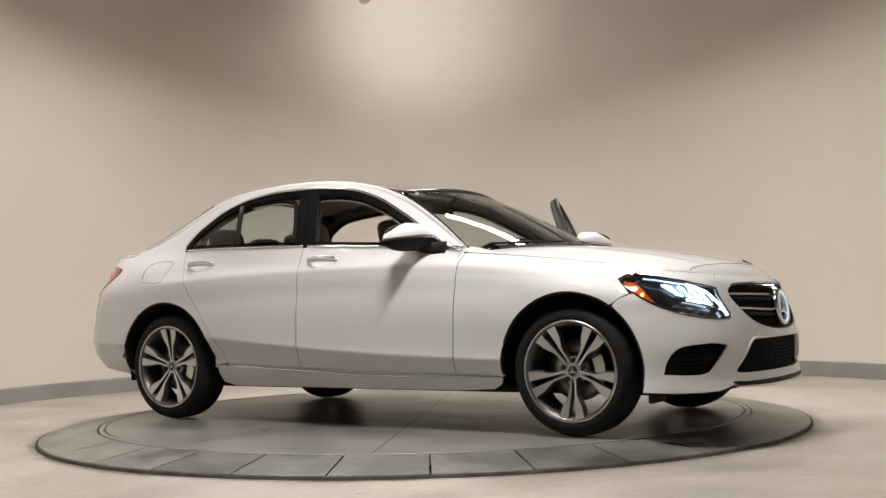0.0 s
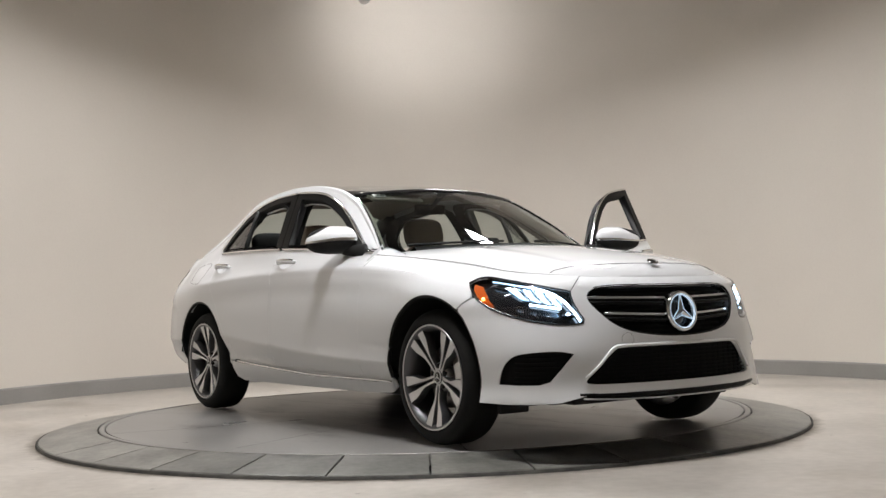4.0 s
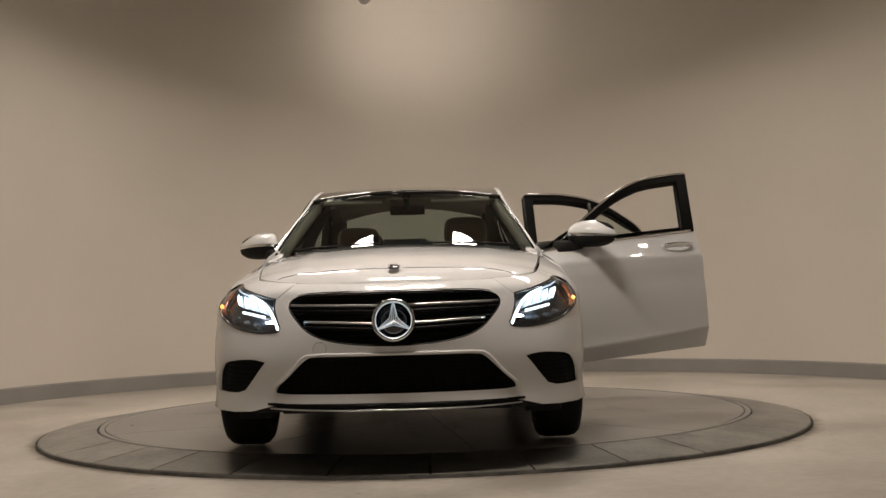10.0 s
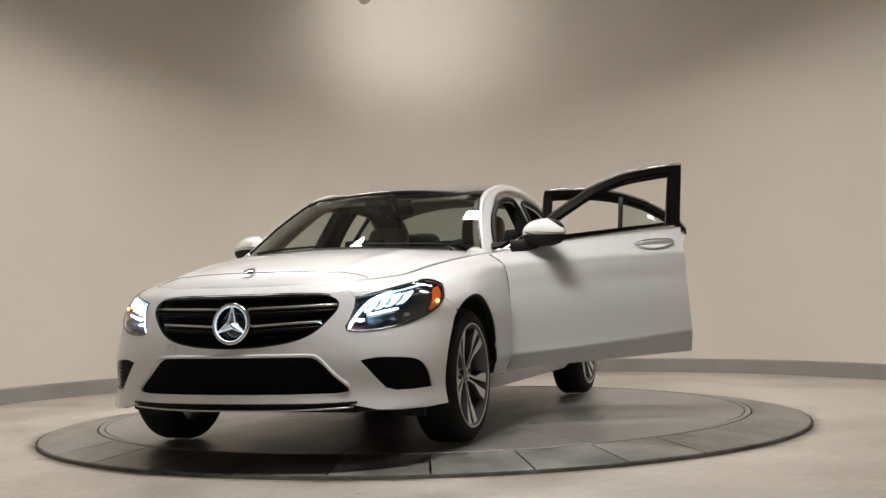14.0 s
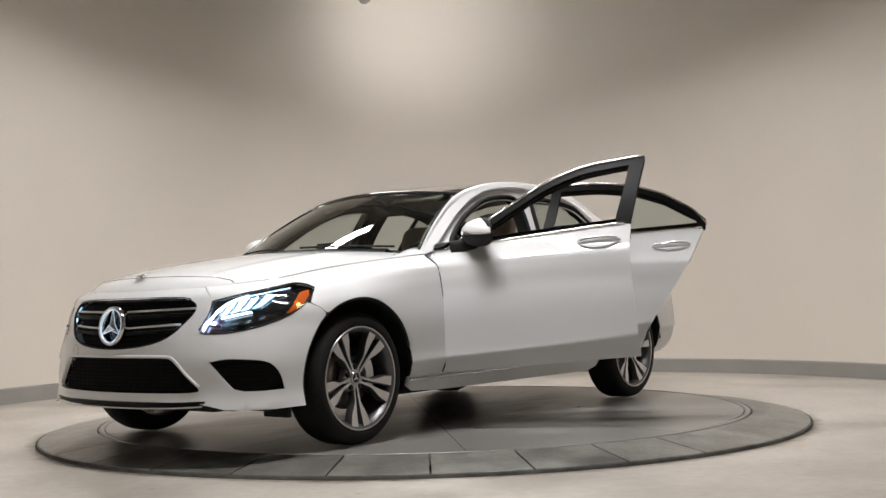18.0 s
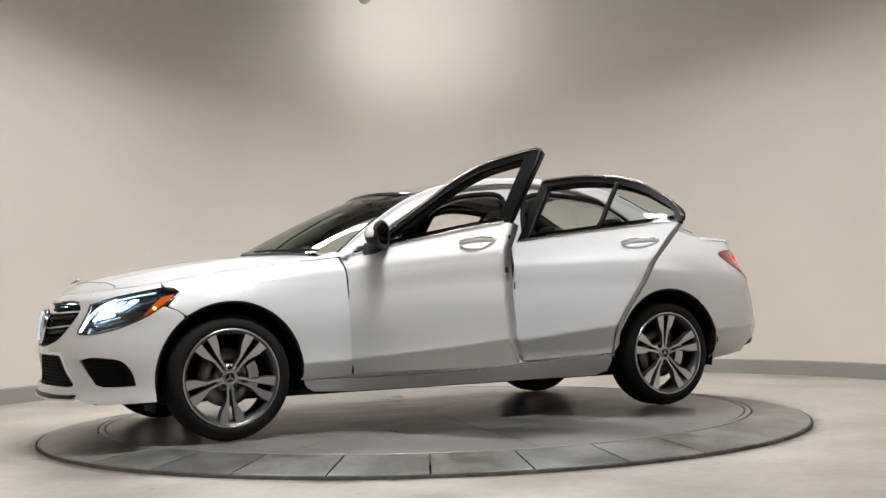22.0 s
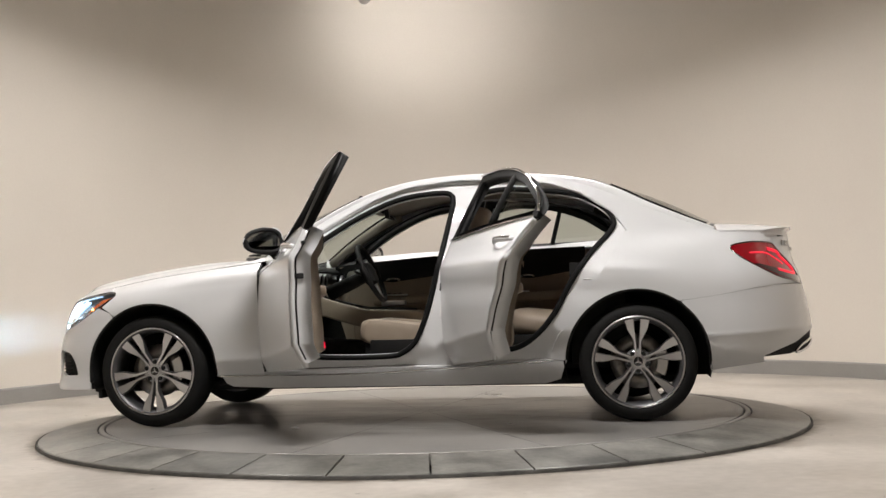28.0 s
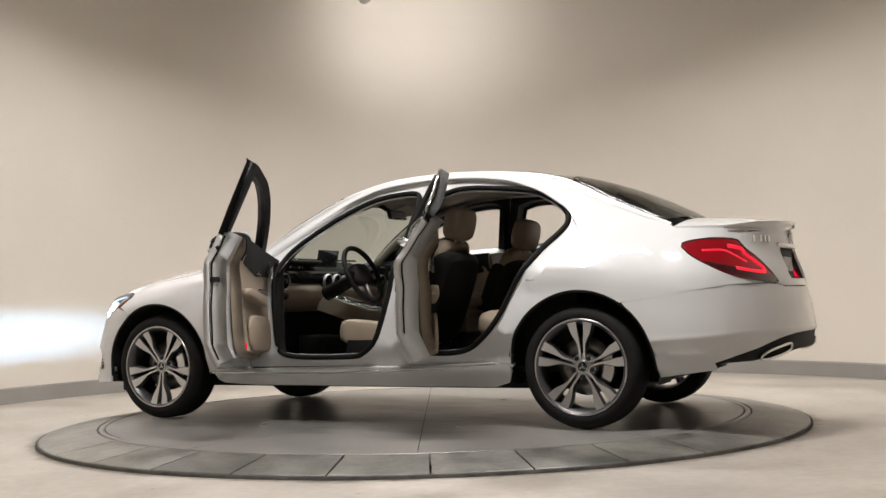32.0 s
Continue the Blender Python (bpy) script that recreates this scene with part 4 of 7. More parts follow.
    # fender top that runs up to the foot of the front pillar
    for sg in (-1, 1):
        def foot(v, sg=sg):
            x = 1.00 - 0.26 * v
            p = ring6(x)
            return np.array((x, sg * (p[1] + 0.001), p[2] + 0.002))

        def brow(v, sg=sg):
            x = 1.00 - 0.26 * v
            p = ring6(x)
            w = 0.085 * math.sin(math.pi * min(1, v * 0.62 + 0.02)) ** 0.6
            return np.array((x, sg * (p[1] - w), p[2] + 0.004 + 0.012 * smoothstep(0, 0.4, v) + 0.022 * smoothstep(0.4, 1, v)))
        verts, faces = [], []
        for i in range(21):
            a, b = foot(i / 20), brow(i / 20)
            for j in range(6):
                t = j / 5
                verts.append(a + (b - a) * t + np.array((0, 0, 0.006 * math.sin(math.pi * t))))
            verts.append(b + np.array((0, 0, -0.02)))
        for i in range(20):
            for j in range(6):
                q = i * 7 + j
                f = (q, q + 7, q + 8, q + 1)
                faces.append(f if sg < 0 else f[::-1])
        put("fender_foot", verts, faces, M_WHITE, car)
        line = [brow(i / 16) + np.array((0, -sg * 0.003, -0.003)) for i in range(17)]
        part("hood_gap", tube(line, 0.0036, 6), M_GAP, car, "dark gap round the hood")
    seam = [ring6(s) for s in np.arange(0.99, s1, 0.04)]
    seam = [np.array((p[0], p[1] - 0.002, p[2] - 0.0065)) for p in seam]
    for sg in (1, -1):
        part("hood_gap", tube([np.array((p[0], sg * p[1], p[2])) for p in seam], 0.0026, 6), M_GAP, car, "dark gap round the hood")
    # front edge of the hood, set back over the nose
    tree = BVHTree.FromPolygons([v.co for v in hood.data.vertices], [tuple(f.vertices) for f in hood.data.polygons])
    edge = []
    for y in [0.60 * (i / 24 - 1) for i in range(49)]:
        x = 2.035 - 0.30 * y * y - 0.02 * abs(y) + 0.06 * smoothstep(0.53, 0.60, abs(y))
        hit = tree.ray_cast(Vector((x, y, 2.0)), Vector((0, 0, -1)))[0]
        if hit:
            edge.append(hit)
    part("hood_gap", tube(edge, 0.0022, 6), M_GAP, car, "dark gap round the hood")
    # glass and roof
    def ws_top(u):
        return 0.30 - 0.10 * u * u, 0.580 * u, 1.374 - 0.037 * u * u

    def ws_base(u):
        return 1.075 - 0.315 * u * u, 0.735 * u, 1.012 - 0.02 * u * u

    def ws_side(v):
        x = 0.2 + 0.56 * v
        return x, IN_Y(x), IN_Z(x)

    def ws_mid(v):
        return 0.30 + 0.775 * v, 0, 1.374 - 0.362 * v + 0.016 * math.sin(math.pi * v)
    ob = patch("windshield", ws_top, ws_base, ws_side, ws_mid, M_GLASS, car, "clear windshield", 24, 20, 0)

    def roof_back(u):
        return -1.20 - 0.10 * u * u, 0.55 * u, 1.428 - 0.066 * u * u

    def roof_side(v):
        x = 0.2 - 1.5 * v
        return x, IN_Y(x), IN_Z(x) + 0.002
    rz = curve([(-1.20, 1.428), (-0.9, 1.458), (-0.5, 1.472), (-0.1, 1.447), (0.3, 1.374)])

    def roof_mid(v):
        x = 0.30 - 1.5 * v
        return x, 0, rz(x)
    patch("roof", ws_top, roof_back, roof_side, roof_mid, M_ROOF, car, "black panoramic glass roof", 24, 30, 0.02, power=2.6)
    patch("headliner", lambda u: np.array(ws_top(u)) + np.array((-0.03, 0, -0.035)), lambda u: np.array(roof_back(u)) + np.array((0.02, 0, -0.04)), lambda v: np.array(roof_side(v)) + np.array((0, 0, -0.05)), lambda v: np.array(roof_mid(v)) + np.array((0, 0, -0.04)), M_HEADLINER, car, "beige cloth headliner", 16, 16, 0)

    def rw_base(u):
        return -1.905 + 0.075 * u * u, 0.62 * u, 1.145 - 0.03 * u * u

    def rw_side(v):
        x = -1.3 - 0.53 * v
        return x, IN_Y(x) - 0.003, IN_Z(x)

    def rw_mid(v):
        return -1.2 - 0.705 * v, 0, 1.428 - 0.283 * v + 0.03 * math.sin(math.pi * v)
    ob = patch("rear_window", roof_back, rw_base, rw_side, rw_mid, M_TINT, car, "tinted rear window", 20, 16, 0)
    # trunk lid: top and rear face
    ct = XR - 1
    s_t0, s_t1 = -1.895, s_of(1.04, None, 0.61, True)

    def lid_front(u):
        return -1.915 + 0.03 * u * u, 0.66 * u, 1.138 - 0.07 * u * u

    def lid_back(u):
        s = ct + (s_t1 - ct) * abs(u)
        p = ring6(s)
        return p[0] - 0.012, p[1] * (1 if u >= 0 else -1), p[2] + 0.052 * (1 - 0.8 * u * u)

    def lid_side(v):
        p = ring6(s_t0 + (s_t1 - s_t0) * v)
        return p[0], p[1] - 0.004, p[2] + 0.004 + 0.008 * v

    def lid_mid(v):
        return -1.915 - 0.475 * v, 0, 1.138 - 0.048 * v
    patch("trunk_lid", lid_front, lid_back, lid_side, lid_mid, M_WHITE, car, "", 32, 16, extra=lambda u, v: 0.03 * v * (1 - v) * (1 - u * u))
    face = join(lines([(ct, 0.735), (ct, 0.772)], 0.03), lines(rear_pts([(0.772, None, 0.004), (0.772, None, 0.12), (0.772, None, 0.235), (0.79, None, 0.255), (0.93, None, 0.255), (0.945, None, 0.235), (0.945, None, 0.12), (0.945, None, 0.004)]), 0.03), lines([(ct, 0.945), (ct, 1.030)], 0.03), rear_pts([(1.03, None, 0.12), (1.03, None, 0.25), (1.028, None, 0.38), (1.024, None, 0.48), (1.016, None, 0.56)]),
                rear_pts([(0.975, None, 0.583), (0.93, None, 0.566), (0.88, None, 0.521), (0.80, None, 0.459), (0.745, None, 0.432), (0.735, None, 0.38), (0.735, None, 0.25), (0.735, None, 0.12)]))
    skin("trunk_face", body, face, (), M_WHITE, car, both=True, step=0.04)
    for mirror in (False, True):
        corner = rear_pts([(1.034, None, 0.50), (1.036, None, 0.57), (1.034, None, 0.635), (0.985, None, 0.63), (0.968, None, 0.60), (0.96, None, 0.56), (0.99, None, 0.52)])
        skin("trunk_corner", body, lines(corner + corner[:1], 0.03)[:-1], (), M_WHITE, car, mirror=mirror, flange=0, offset=-0.007)
    # the step between lid and face
    rows_, fcs = [], []
    for i in range(33):
        u = -1 + i / 16
        a = np.array(lid_back(u))
        s = ct + (s_t1 - ct) * abs(u)
        b = np.array(body(s, min(ring6(s)[2] - 0.012, 1.03)))
        b[1] *= 1 if u >= 0 else -1
        mid = (a + b) / 2 + np.array((0.012, 0, 0))
        rows_ += [a, mid, b]
    for i in range(32):
        for j in range(2):
            p = i * 3 + j
            fcs.append((p, p + 3, p + 4, p + 1))
    put("trunk_lip", rows_, fcs, M_WHITE, car)
    # rear bumper
    rb = join(lines([(ct, 0.728), (ct, 0.485)], 0.03), rear_pts([(0.485, None, 0.2), (0.480, None, 0.38), (0.462, None, 0.52), (0.415, None, 0.67), (0.345, None, 0.79), (0.31, -2.12, None), (0.295, -2.0, None)]), lines([(-1.85, 0.275), (-1.824, 0.27)]),
              [p for p in arch(-1.42, R_REAR, 0.28, 0.3) if p[0] < -1.55 and p[1] < 0.662], lines([(-1.664, 0.6655), (-1.70, 0.6700), (-1.80, 0.683), (-1.88, 0.693)]), rear_pts([(0.718, -2.03, None), (0.742, -2.19, None), (0.745, None, 0.55), (0.742, None, 0.45), (0.728, None, 0.38), (0.728, None, 0.2)]))
    skin("rear_bumper", body, rb, (), M_WHITE, car, both=True, step=0.04, rows=[lambda s, d=d: 0.465 + 0.035 * smoothstep(-1.6, -2.5, s) + d for d in (0.10, 0.06, 0.03, 0.012, 0.0, -0.012, -0.05)])
    dif = join(lines([(ct, 0.481), (ct, 0.395)], 0.03), rear_pts([(0.392, None, 0.25), (0.372, None, 0.45), (0.345, None, 0.65), (0.338, None, 0.78), (0.411, None, 0.665), (0.458, None, 0.515), (0.476, None, 0.38), (0.481, None, 0.2)]))
    skin("diffuser", body, dif, (), M_BLACK, car, "black plastic rear diffuser", both=True, offset=-0.006, flange=0.03, step=0.05)
    # floor pan and dark inner body
    bm = box(3.55, 1.36, 0.05, (0.1, 0, 0.225), 0.01)
    box(1.0, 1.30, 0.04, (1.55, 0, 0.235), 0.01, bm=bm)
    part("underbody", bm, M_BLACK, car, "black underbody")
    for x0, x1, h, b in ((0.98, 2.05, 0.74, 0.25), (-1.35, -2.28, 0.80, 0.42)):
        part("inner_structure", box(abs(x1 - x0), 0.98, h - b, ((x0 + x1) / 2, 0, (h + b) / 2), 0.05), M_BLACK, car, "dark inner body structure")


# tail lamp outline: outer edge from the trunk side over the tip and back along the bottom
TAIL_OUT = rear_pts([(0.975, None, 0.592), (0.985, -2.18, None), (0.988, -2.07, None), (0.966, -1.958, None), (0.92, -1.985, None), (0.86, -2.075, None), (0.79, -2.215, None), (0.762, None, 0.58), (0.752, None, 0.48), (0.755, None, 0.44)])
TAIL_IN = rear_pts([(0.755, None, 0.44), (0.80, None, 0.468), (0.88, None, 0.53), (0.935, None, 0.578), (0.975, None, 0.592)])


def build_lamps(car):
    for mirror in (False, True):
        lamp = skin("headlight", body, join(spline(LAMP_TOP, 0.02), spline(LAMP_BOT, 0.02)), (), M_LENS, car, "clear lens headlight with lit white leds", mirror=mirror, flange=0, offset=0.001, step=0.035)
        lamp.visible_shadow = False
        skin("housing", body, join(spline(LAMP_TOP, 0.02), spline(LAMP_BOT, 0.02)), (), M_BLACKGLOSS, lamp, "black lamp housing", mirror=mirror, flange=0, offset=-0.035, step=0.06)
        skin("tail_light", body, join(spline(TAIL_OUT, 0.02), spline(TAIL_IN, 0.02)), (), M_RED, car, "red tail light with lit led bands", mirror=mirror, flange=0.02, offset=-0.001, step=0.04)


def wheel_parts(parent, turn):
    """A wheel at the origin, outer face towards +y."""
    R, W = 0.331, 0.108
    prof = [(0.248, -W), (0.272, -W - 0.004), (0.304, -W + 0.004), (0.323, -W + 0.022), (R, -W + 0.05), (R, W - 0.05), (0.323, W - 0.022), (0.304, W - 0.002), (0.274, W + 0.006), (0.256, W - 0.001), (0.246, W - 0.03)]
    bm = lathe(prof, 64)
    t = part("tyre", bm, M_TYRE, parent, "black tyre")
    t["sub"] = 1
    rim = part("rim", lathe([(0.246, -W), (0.235, -W + 0.02), (0.224, 0.0), (0.231, W - 0.03), (0.243, W - 0.012), (0.257, W - 0.004), (0.258, W + 0.001), (0.250, W + 0.003), (0.241, W - 0.004), (0.231, W - 0.022)], 64), M_RIMDARK, parent, "grey alloy rim barrel")
    part("rim_lip", lathe([(0.2585, W - 0.001), (0.2578, W + 0.004), (0.2535, W + 0.0055), (0.250, W + 0.003)], 64), M_SATIN, parent, "machined rim edge")
    # five pairs of spokes
    face = W - 0.010
    for k in range(5):
        a = turn + 2 * math.pi * k / 5
        for sgn in (-1, 1):
            bm = bmesh.new()
            rows = []
            for i in range(15):
                t = i / 14
                r = 0.040 + (0.2515 - 0.040) * t
                inner = 0.0030 + 0.0125 * smoothstep(0.1, 1.0, t)
                outer = 0.0225 + 0.010 * t + 0.036 * smoothstep(0.30, 0.78, t) + 0.012 * smoothstep(0.75, 1.0, t)
                y = face - 0.028 * (1 - t) ** 2 + 0.007 * t ** 3 - 0.006 * math.sin(math.pi * t)
                pts = []
                for o, yy in ((inner, y - 0.035), (inner + 0.002, y - 0.005), (inner + 0.004, y - 0.001), (outer - 0.006, y + 0.001), (outer - 0.002, y - 0.007), (outer, y - 0.04)):
                    c, s = math.cos(a), math.sin(a)
                    pts.append(bm.verts.new((r * c - sgn * o * s, yy, r * s + sgn * o * c)))
                rows.append(pts)
            for r0, r1 in zip(rows, rows[1:]):
                for i in range(5):
                    bm.faces.new((r0[i], r0[i + 1], r1[i + 1], r1[i]))
            bmesh.ops.recalc_face_normals(bm, faces=bm.faces)
            ob = part("spoke", bm, M_RIM, parent, "machined alloy spoke", sharp=25)
            ob.data.materials.append(M_RIMDARK)
            for f in ob.data.polygons:
                if abs(f.normal.y) < 0.6:
                    f.material_index = 1
    part("hub", lathe([(0.0, face - 0.030), (0.034, face - 0.030), (0.06, face - 0.034), (0.072, face - 0.045), (0.075, face - 0.075)], 40), M_RIM, parent, "machined wheel hub")
    bm = lathe([(0.0, face - 0.024), (0.024, face - 0.024), (0.033, face - 0.027), (0.034, face - 0.034)], 32)
    cap = part("hub_cap", bm, M_BLACKGLOSS, parent, "black hub cap with a silver ring and spokes")
    bm = lathe([(0.026, face - 0.0245), (0.027, face - 0.021), (0.032, face - 0.021), (0.033, face - 0.026)], 32)
    for k in range(3):
        a = math.pi / 2 + 2 * math.pi * k / 3
        p = [(0.027 * math.cos(a), 0.0045 * math.cos(a + 1.05), -0.001)]
        tip = bm.verts.new((0.027 * math.cos(a), face - 0.022, 0.027 * math.sin(a)))
        l_ = bm.verts.new((0.005 * math.cos(a + 1.05), face - 0.022, 0.005 * math.sin(a + 1.05)))
        r_ = bm.verts.new((0.005 * math.cos(a - 1.05), face - 0.022, 0.005 * math.sin(a - 1.05)))
        o_ = bm.verts.new((0, face - 0.0195, 0))
        bm.faces.new((tip, l_, o_))
        bm.faces.new((tip, o_, r_))
    part("cap_emblem", bm, M_SATIN, parent, "silver three-spoked ring")
    for k in range(5):
        a = turn + 2 * math.pi * (k + 0.5) / 5
        bm = lathe([(0.0, 0.012), (0.009, 0.012), (0.0125, 0.010), (0.0125, -0.02)], 12)
        ob = part("wheel_bolt", bm, M_BLACK, parent)
        ob.location = (0.054 * math.cos(a), face - 0.036, 0.054 * math.sin(a))
    part("brake_disc", lathe([(0.07, 0.0), (0.075, 0.012), (0.155, 0.012), (0.156, -0.012), (0.075, -0.012)], 48), M_DISCBRAKE, parent, "iron brake disc")
    bm = bmesh.new()
    rows = []
    for i in range(9):
        a = radians(150 + 60 * i / 8)
        rows.append([bm.verts.new((r * math.cos(a), y, r * math.sin(a))) for r, y in ((0.105, 0.02), (0.11, 0.045), (0.165, 0.045), (0.172, 0.02), (0.172, -0.03), (0.105, -0.03))])
    for r0, r1 in zip(rows, rows[1:]):
        for i in range(6):
            bm.faces.new((r0[i], r1[i], r1[(i + 1) % 6], r0[(i + 1) % 6]))
    bm.faces.new(rows[0])
    bm.faces.new(rows[-1][::-1])
    bmesh.ops.recalc_face_normals(bm, faces=bm.faces)
    part("brake_caliper", bm, M_SATIN, parent, "silver brake caliper")


def build_wheels(car):
    for x, y, nm in ((1.42, 0.772, 0), (-1.42, 0.762, 0), (1.42, -0.772, 1), (-1.42, -0.762, 1)):
        w = new("wheel")
        w["label"] = "dark grey and machined alloy wheel with five double spokes and a black tyre"
        w.parent = car
        wheel_parts(w, math.pi / 2 if x < 0 else -math.pi / 2)
        w.location = (x, y, 0.331)
        w.rotation_euler = (0, 0, math.pi if nm else 0)


BANDS = {}


def build_door(car, front, mirror, angle):
    """A side door; angle: how far it stands open, in degrees."""
    g = G
    if front:
        low = join(shift(lines(A_GAP), -g), lines([(0.755, belt(0.755))]), [np.array((x, belt(x))) for x in np.arange(0.74, -0.33, -0.04)], shift(lines(B_GAP[::-1]), g), lines([(-0.335, 0.333), (0.73, 0.312)]))
        x_r, x_f = -0.338, 0.745
        hole_x0, hole_x1 = -0.352, 0.60
    else:
        low = join(shift(lines(B_GAP), -g), [np.array((x, belt(x))) for x in np.arange(-0.36, -1.31, -0.04)], shift(lines(C_GAP[::-1]), g), lines([(-0.922, 0.357), (-0.352, 0.333)]))
        x_r, x_f = -1.372, -0.346
        hole_x0, hole_x1 = -1.325, -0.492
    hx0, hz = (-0.166, 0.952) if front else (-1.148, 0.962)
    cup = [np.array((hx0 + 0.004 + 0.088 * math.cos(a), hz - 0.004 + 0.031 * math.sin(a))) for a in [2 * math.pi * i / 28 for i in range(28)]]
    door = skin("front_door" if front else "rear_door", body, low, (cup,), M_WHITE, car, ("open white front door" if angle else "closed white front door") if front else ("open white rear door" if angle else "closed white rear door"), mirror=mirror, flange=0.03, rows=CREASES)
    dish = lambda x, z: (x, body(x, z)[1] - 0.018 * max(0, 1 - ((x - hx0 - 0.004) / 0.088) ** 2 - ((z - hz + 0.004) / 0.031) ** 2) ** 0.7, z)
    skin("handle_cup", dish, cup, (), M_WHITE, door, mirror=mirror, flange=0, step=0.012)
    cx, cz = sum(p[0] for p in low) / len(low), sum(p[1] for p in low) / len(low)
    BANDS[(front, mirror)] = [np.array((cx + (p[0] - cx) * 0.992, cz + (p[1] - cz) * 0.992)) for p in low]
    # frame of the window
    lean = 0.10
    t_f, t_r = (x_f, x_r - lean) if front else (x_f - lean, x_r)
    xs = np.arange(t_f, t_r, -0.03)
    top = [np.array((x, max(DOOR_TOP(x) - 0.003, belt(x) + 0.004))) for x in xs] + [np.array((t_r, DOOR_TOP(t_r) - 0.003))]
    bot = [np.array((x, belt(x) + 0.002)) for x in np.arange(x_r, x_f, 0.04)] + [np.array((x_f, belt(x_f) + 0.002))]
    outline = join(top, bot)
    hx = [x for x in np.arange(hole_x1, hole_x0, -0.03)] + [hole_x0]
    htop = [np.array((x, DOOR_TOP(x) - 0.045)) for x in hx if DOOR_TOP(x) - 0.045 > belt(x) + 0.03]
    a, b = htop[-1][0], htop[0][0]
    a, b = (a + lean * 0.9, b) if front else (a, b + lean * 0.8)
    hbot = [np.array((x, belt(x) + 0.016)) for x in np.arange(a, b, 0.04)] + [np.array((b, belt(b) + 0.016))]
    hole = join(htop, hbot)
    fr = skin("window_frame", body, outline, (hole,), M_BLACKSATIN, door, "black window frame", mirror=mirror, flange=0.03, step=0.04)
    back = lambda x, z: (x, body(x, z)[1] - 0.045, z - 0.030 * smoothstep(belt(x), belt(x) + 0.12, z))
    skin("frame_lining", back, outline, (hole,), M_BLACK, door, "black lining of the window frame", mirror=mirror, flange=-0.04, step=0.05)
    if not front:
        bar = [(-0.885 - 0.075 * t, belt(-0.9) + 0.01 + t * (DOOR_TOP(-0.95) - 0.05 - belt(-0.9))) for t in (0, 0.2, 0.4, 0.6, 0.8, 1)]
        pane_line = join([p for p in htop if p[0] < -0.955], [np.array((x, belt(x) + 0.016)) for x in np.arange(a, -0.885, 0.04)], [np.array(q) for q in bar])
        gl = skin("window", body, pane_line, (), M_TINT, door, "green-tinted fixed quarter window", mirror=mirror, flange=0, offset=-0.01, step=0.08)
        gl.visible_shadow = False
        strip_run([np.array(q) + np.array((0, (1 if mirror else -1) * 0.004, 0)) for q in body_line(bar, 0, mirror)], "window_bar", M_BLACK, door, 0.016, 1.0)
    strip_run(body_line([(x, belt(x) + 0.006) for x in np.arange(x_f, x_r - 0.01, -0.05)], 0.003, mirror), "belt_trim", M_CHROME, door, 0.008)
    strip_run(body_line([(x, max(DOOR_TOP(x) - 0.004, belt(x) + 0.01)) for x in np.arange(t_f, t_r - 0.01, -0.03)], 0.006, mirror), "top_trim", M_CHROME, door, 0.007)
    # handle: a bowed grip over its cup, with a bright inlay
    p = np.array(body(hx0, hz))
    sgn = -1 if mirror else 1
    run = lambda out, dz, k0=0.0, k1=1.0: [(hx0 + 0.112 - 0.224 * t, sgn * (p[1] - 0.004 + out * math.sin(math.pi * t) ** 0.5), hz + dz + 0.010 * math.sin(math.pi * t)) for t in [k0 + (k1 - k0) * i / 16 for i in range(17)]]
    part("handle", tube(run(0.038, 0.004), [0.009 + 0.0085 * math.sin(math.pi * i / 16) ** 0.6 for i in range(17)], 12, flat=0.6), M_WHITE, door, "white door handle")
    part("handle_inlay", tube(run(0.041, 0.012, 0.05, 0.95), 0.0075, 8), M_CHROME, door, "chrome handle inlay")
    return door


# ---------------------------------------------------------------- openings, cabin and small parts of the car
OPEN_FRONT = [(0.52, 0.63), (0.505, 0.46), (0.46, 0.405), (0.30, 0.388), (0.0, 0.39), (-0.08, 0.408), (-0.16, 0.47), (-0.22, 0.60), (-0.265, 0.745), (-0.312, 0.95), (-0.352, 1.14), (-0.375, 1.28), (-0.355, 1.334), (-0.25, 1.343), (-0.05, 1.315), (0.14, 1.24), (0.30, 1.152), (0.45, 1.045), (0.52, 0.95), (0.53, 0.80)]
OPEN_REAR = [(-0.432, 0.50), (-0.445, 0.44), (-0.49, 0.412), (-0.63, 0.407), (-0.76, 0.43), (-0.87, 0.505), (-0.97, 0.625), (-1.060, 0.787), (-1.175, 0.95), (-1.290, 1.075), (-1.312, 1.135), (-1.278, 1.200), (-1.18, 1.268), (-1.05, 1.315), (-0.7, 1.350), (-0.55, 1.328), (-0.512, 1.29), (-0.46, 1.135), (-0.437, 0.9), (-0.428, 0.7)]
XZ = Matrix.Rotation(radians(90), 4, "X")


def ring_line(points, surf_off, mirror=False):
    out = []
    for x, z in points:
        p = np.array(body(x, z))
        p[1] -= surf_off
        if mirror:
            p[1] = -p[1]
        out.append(p)
    return out


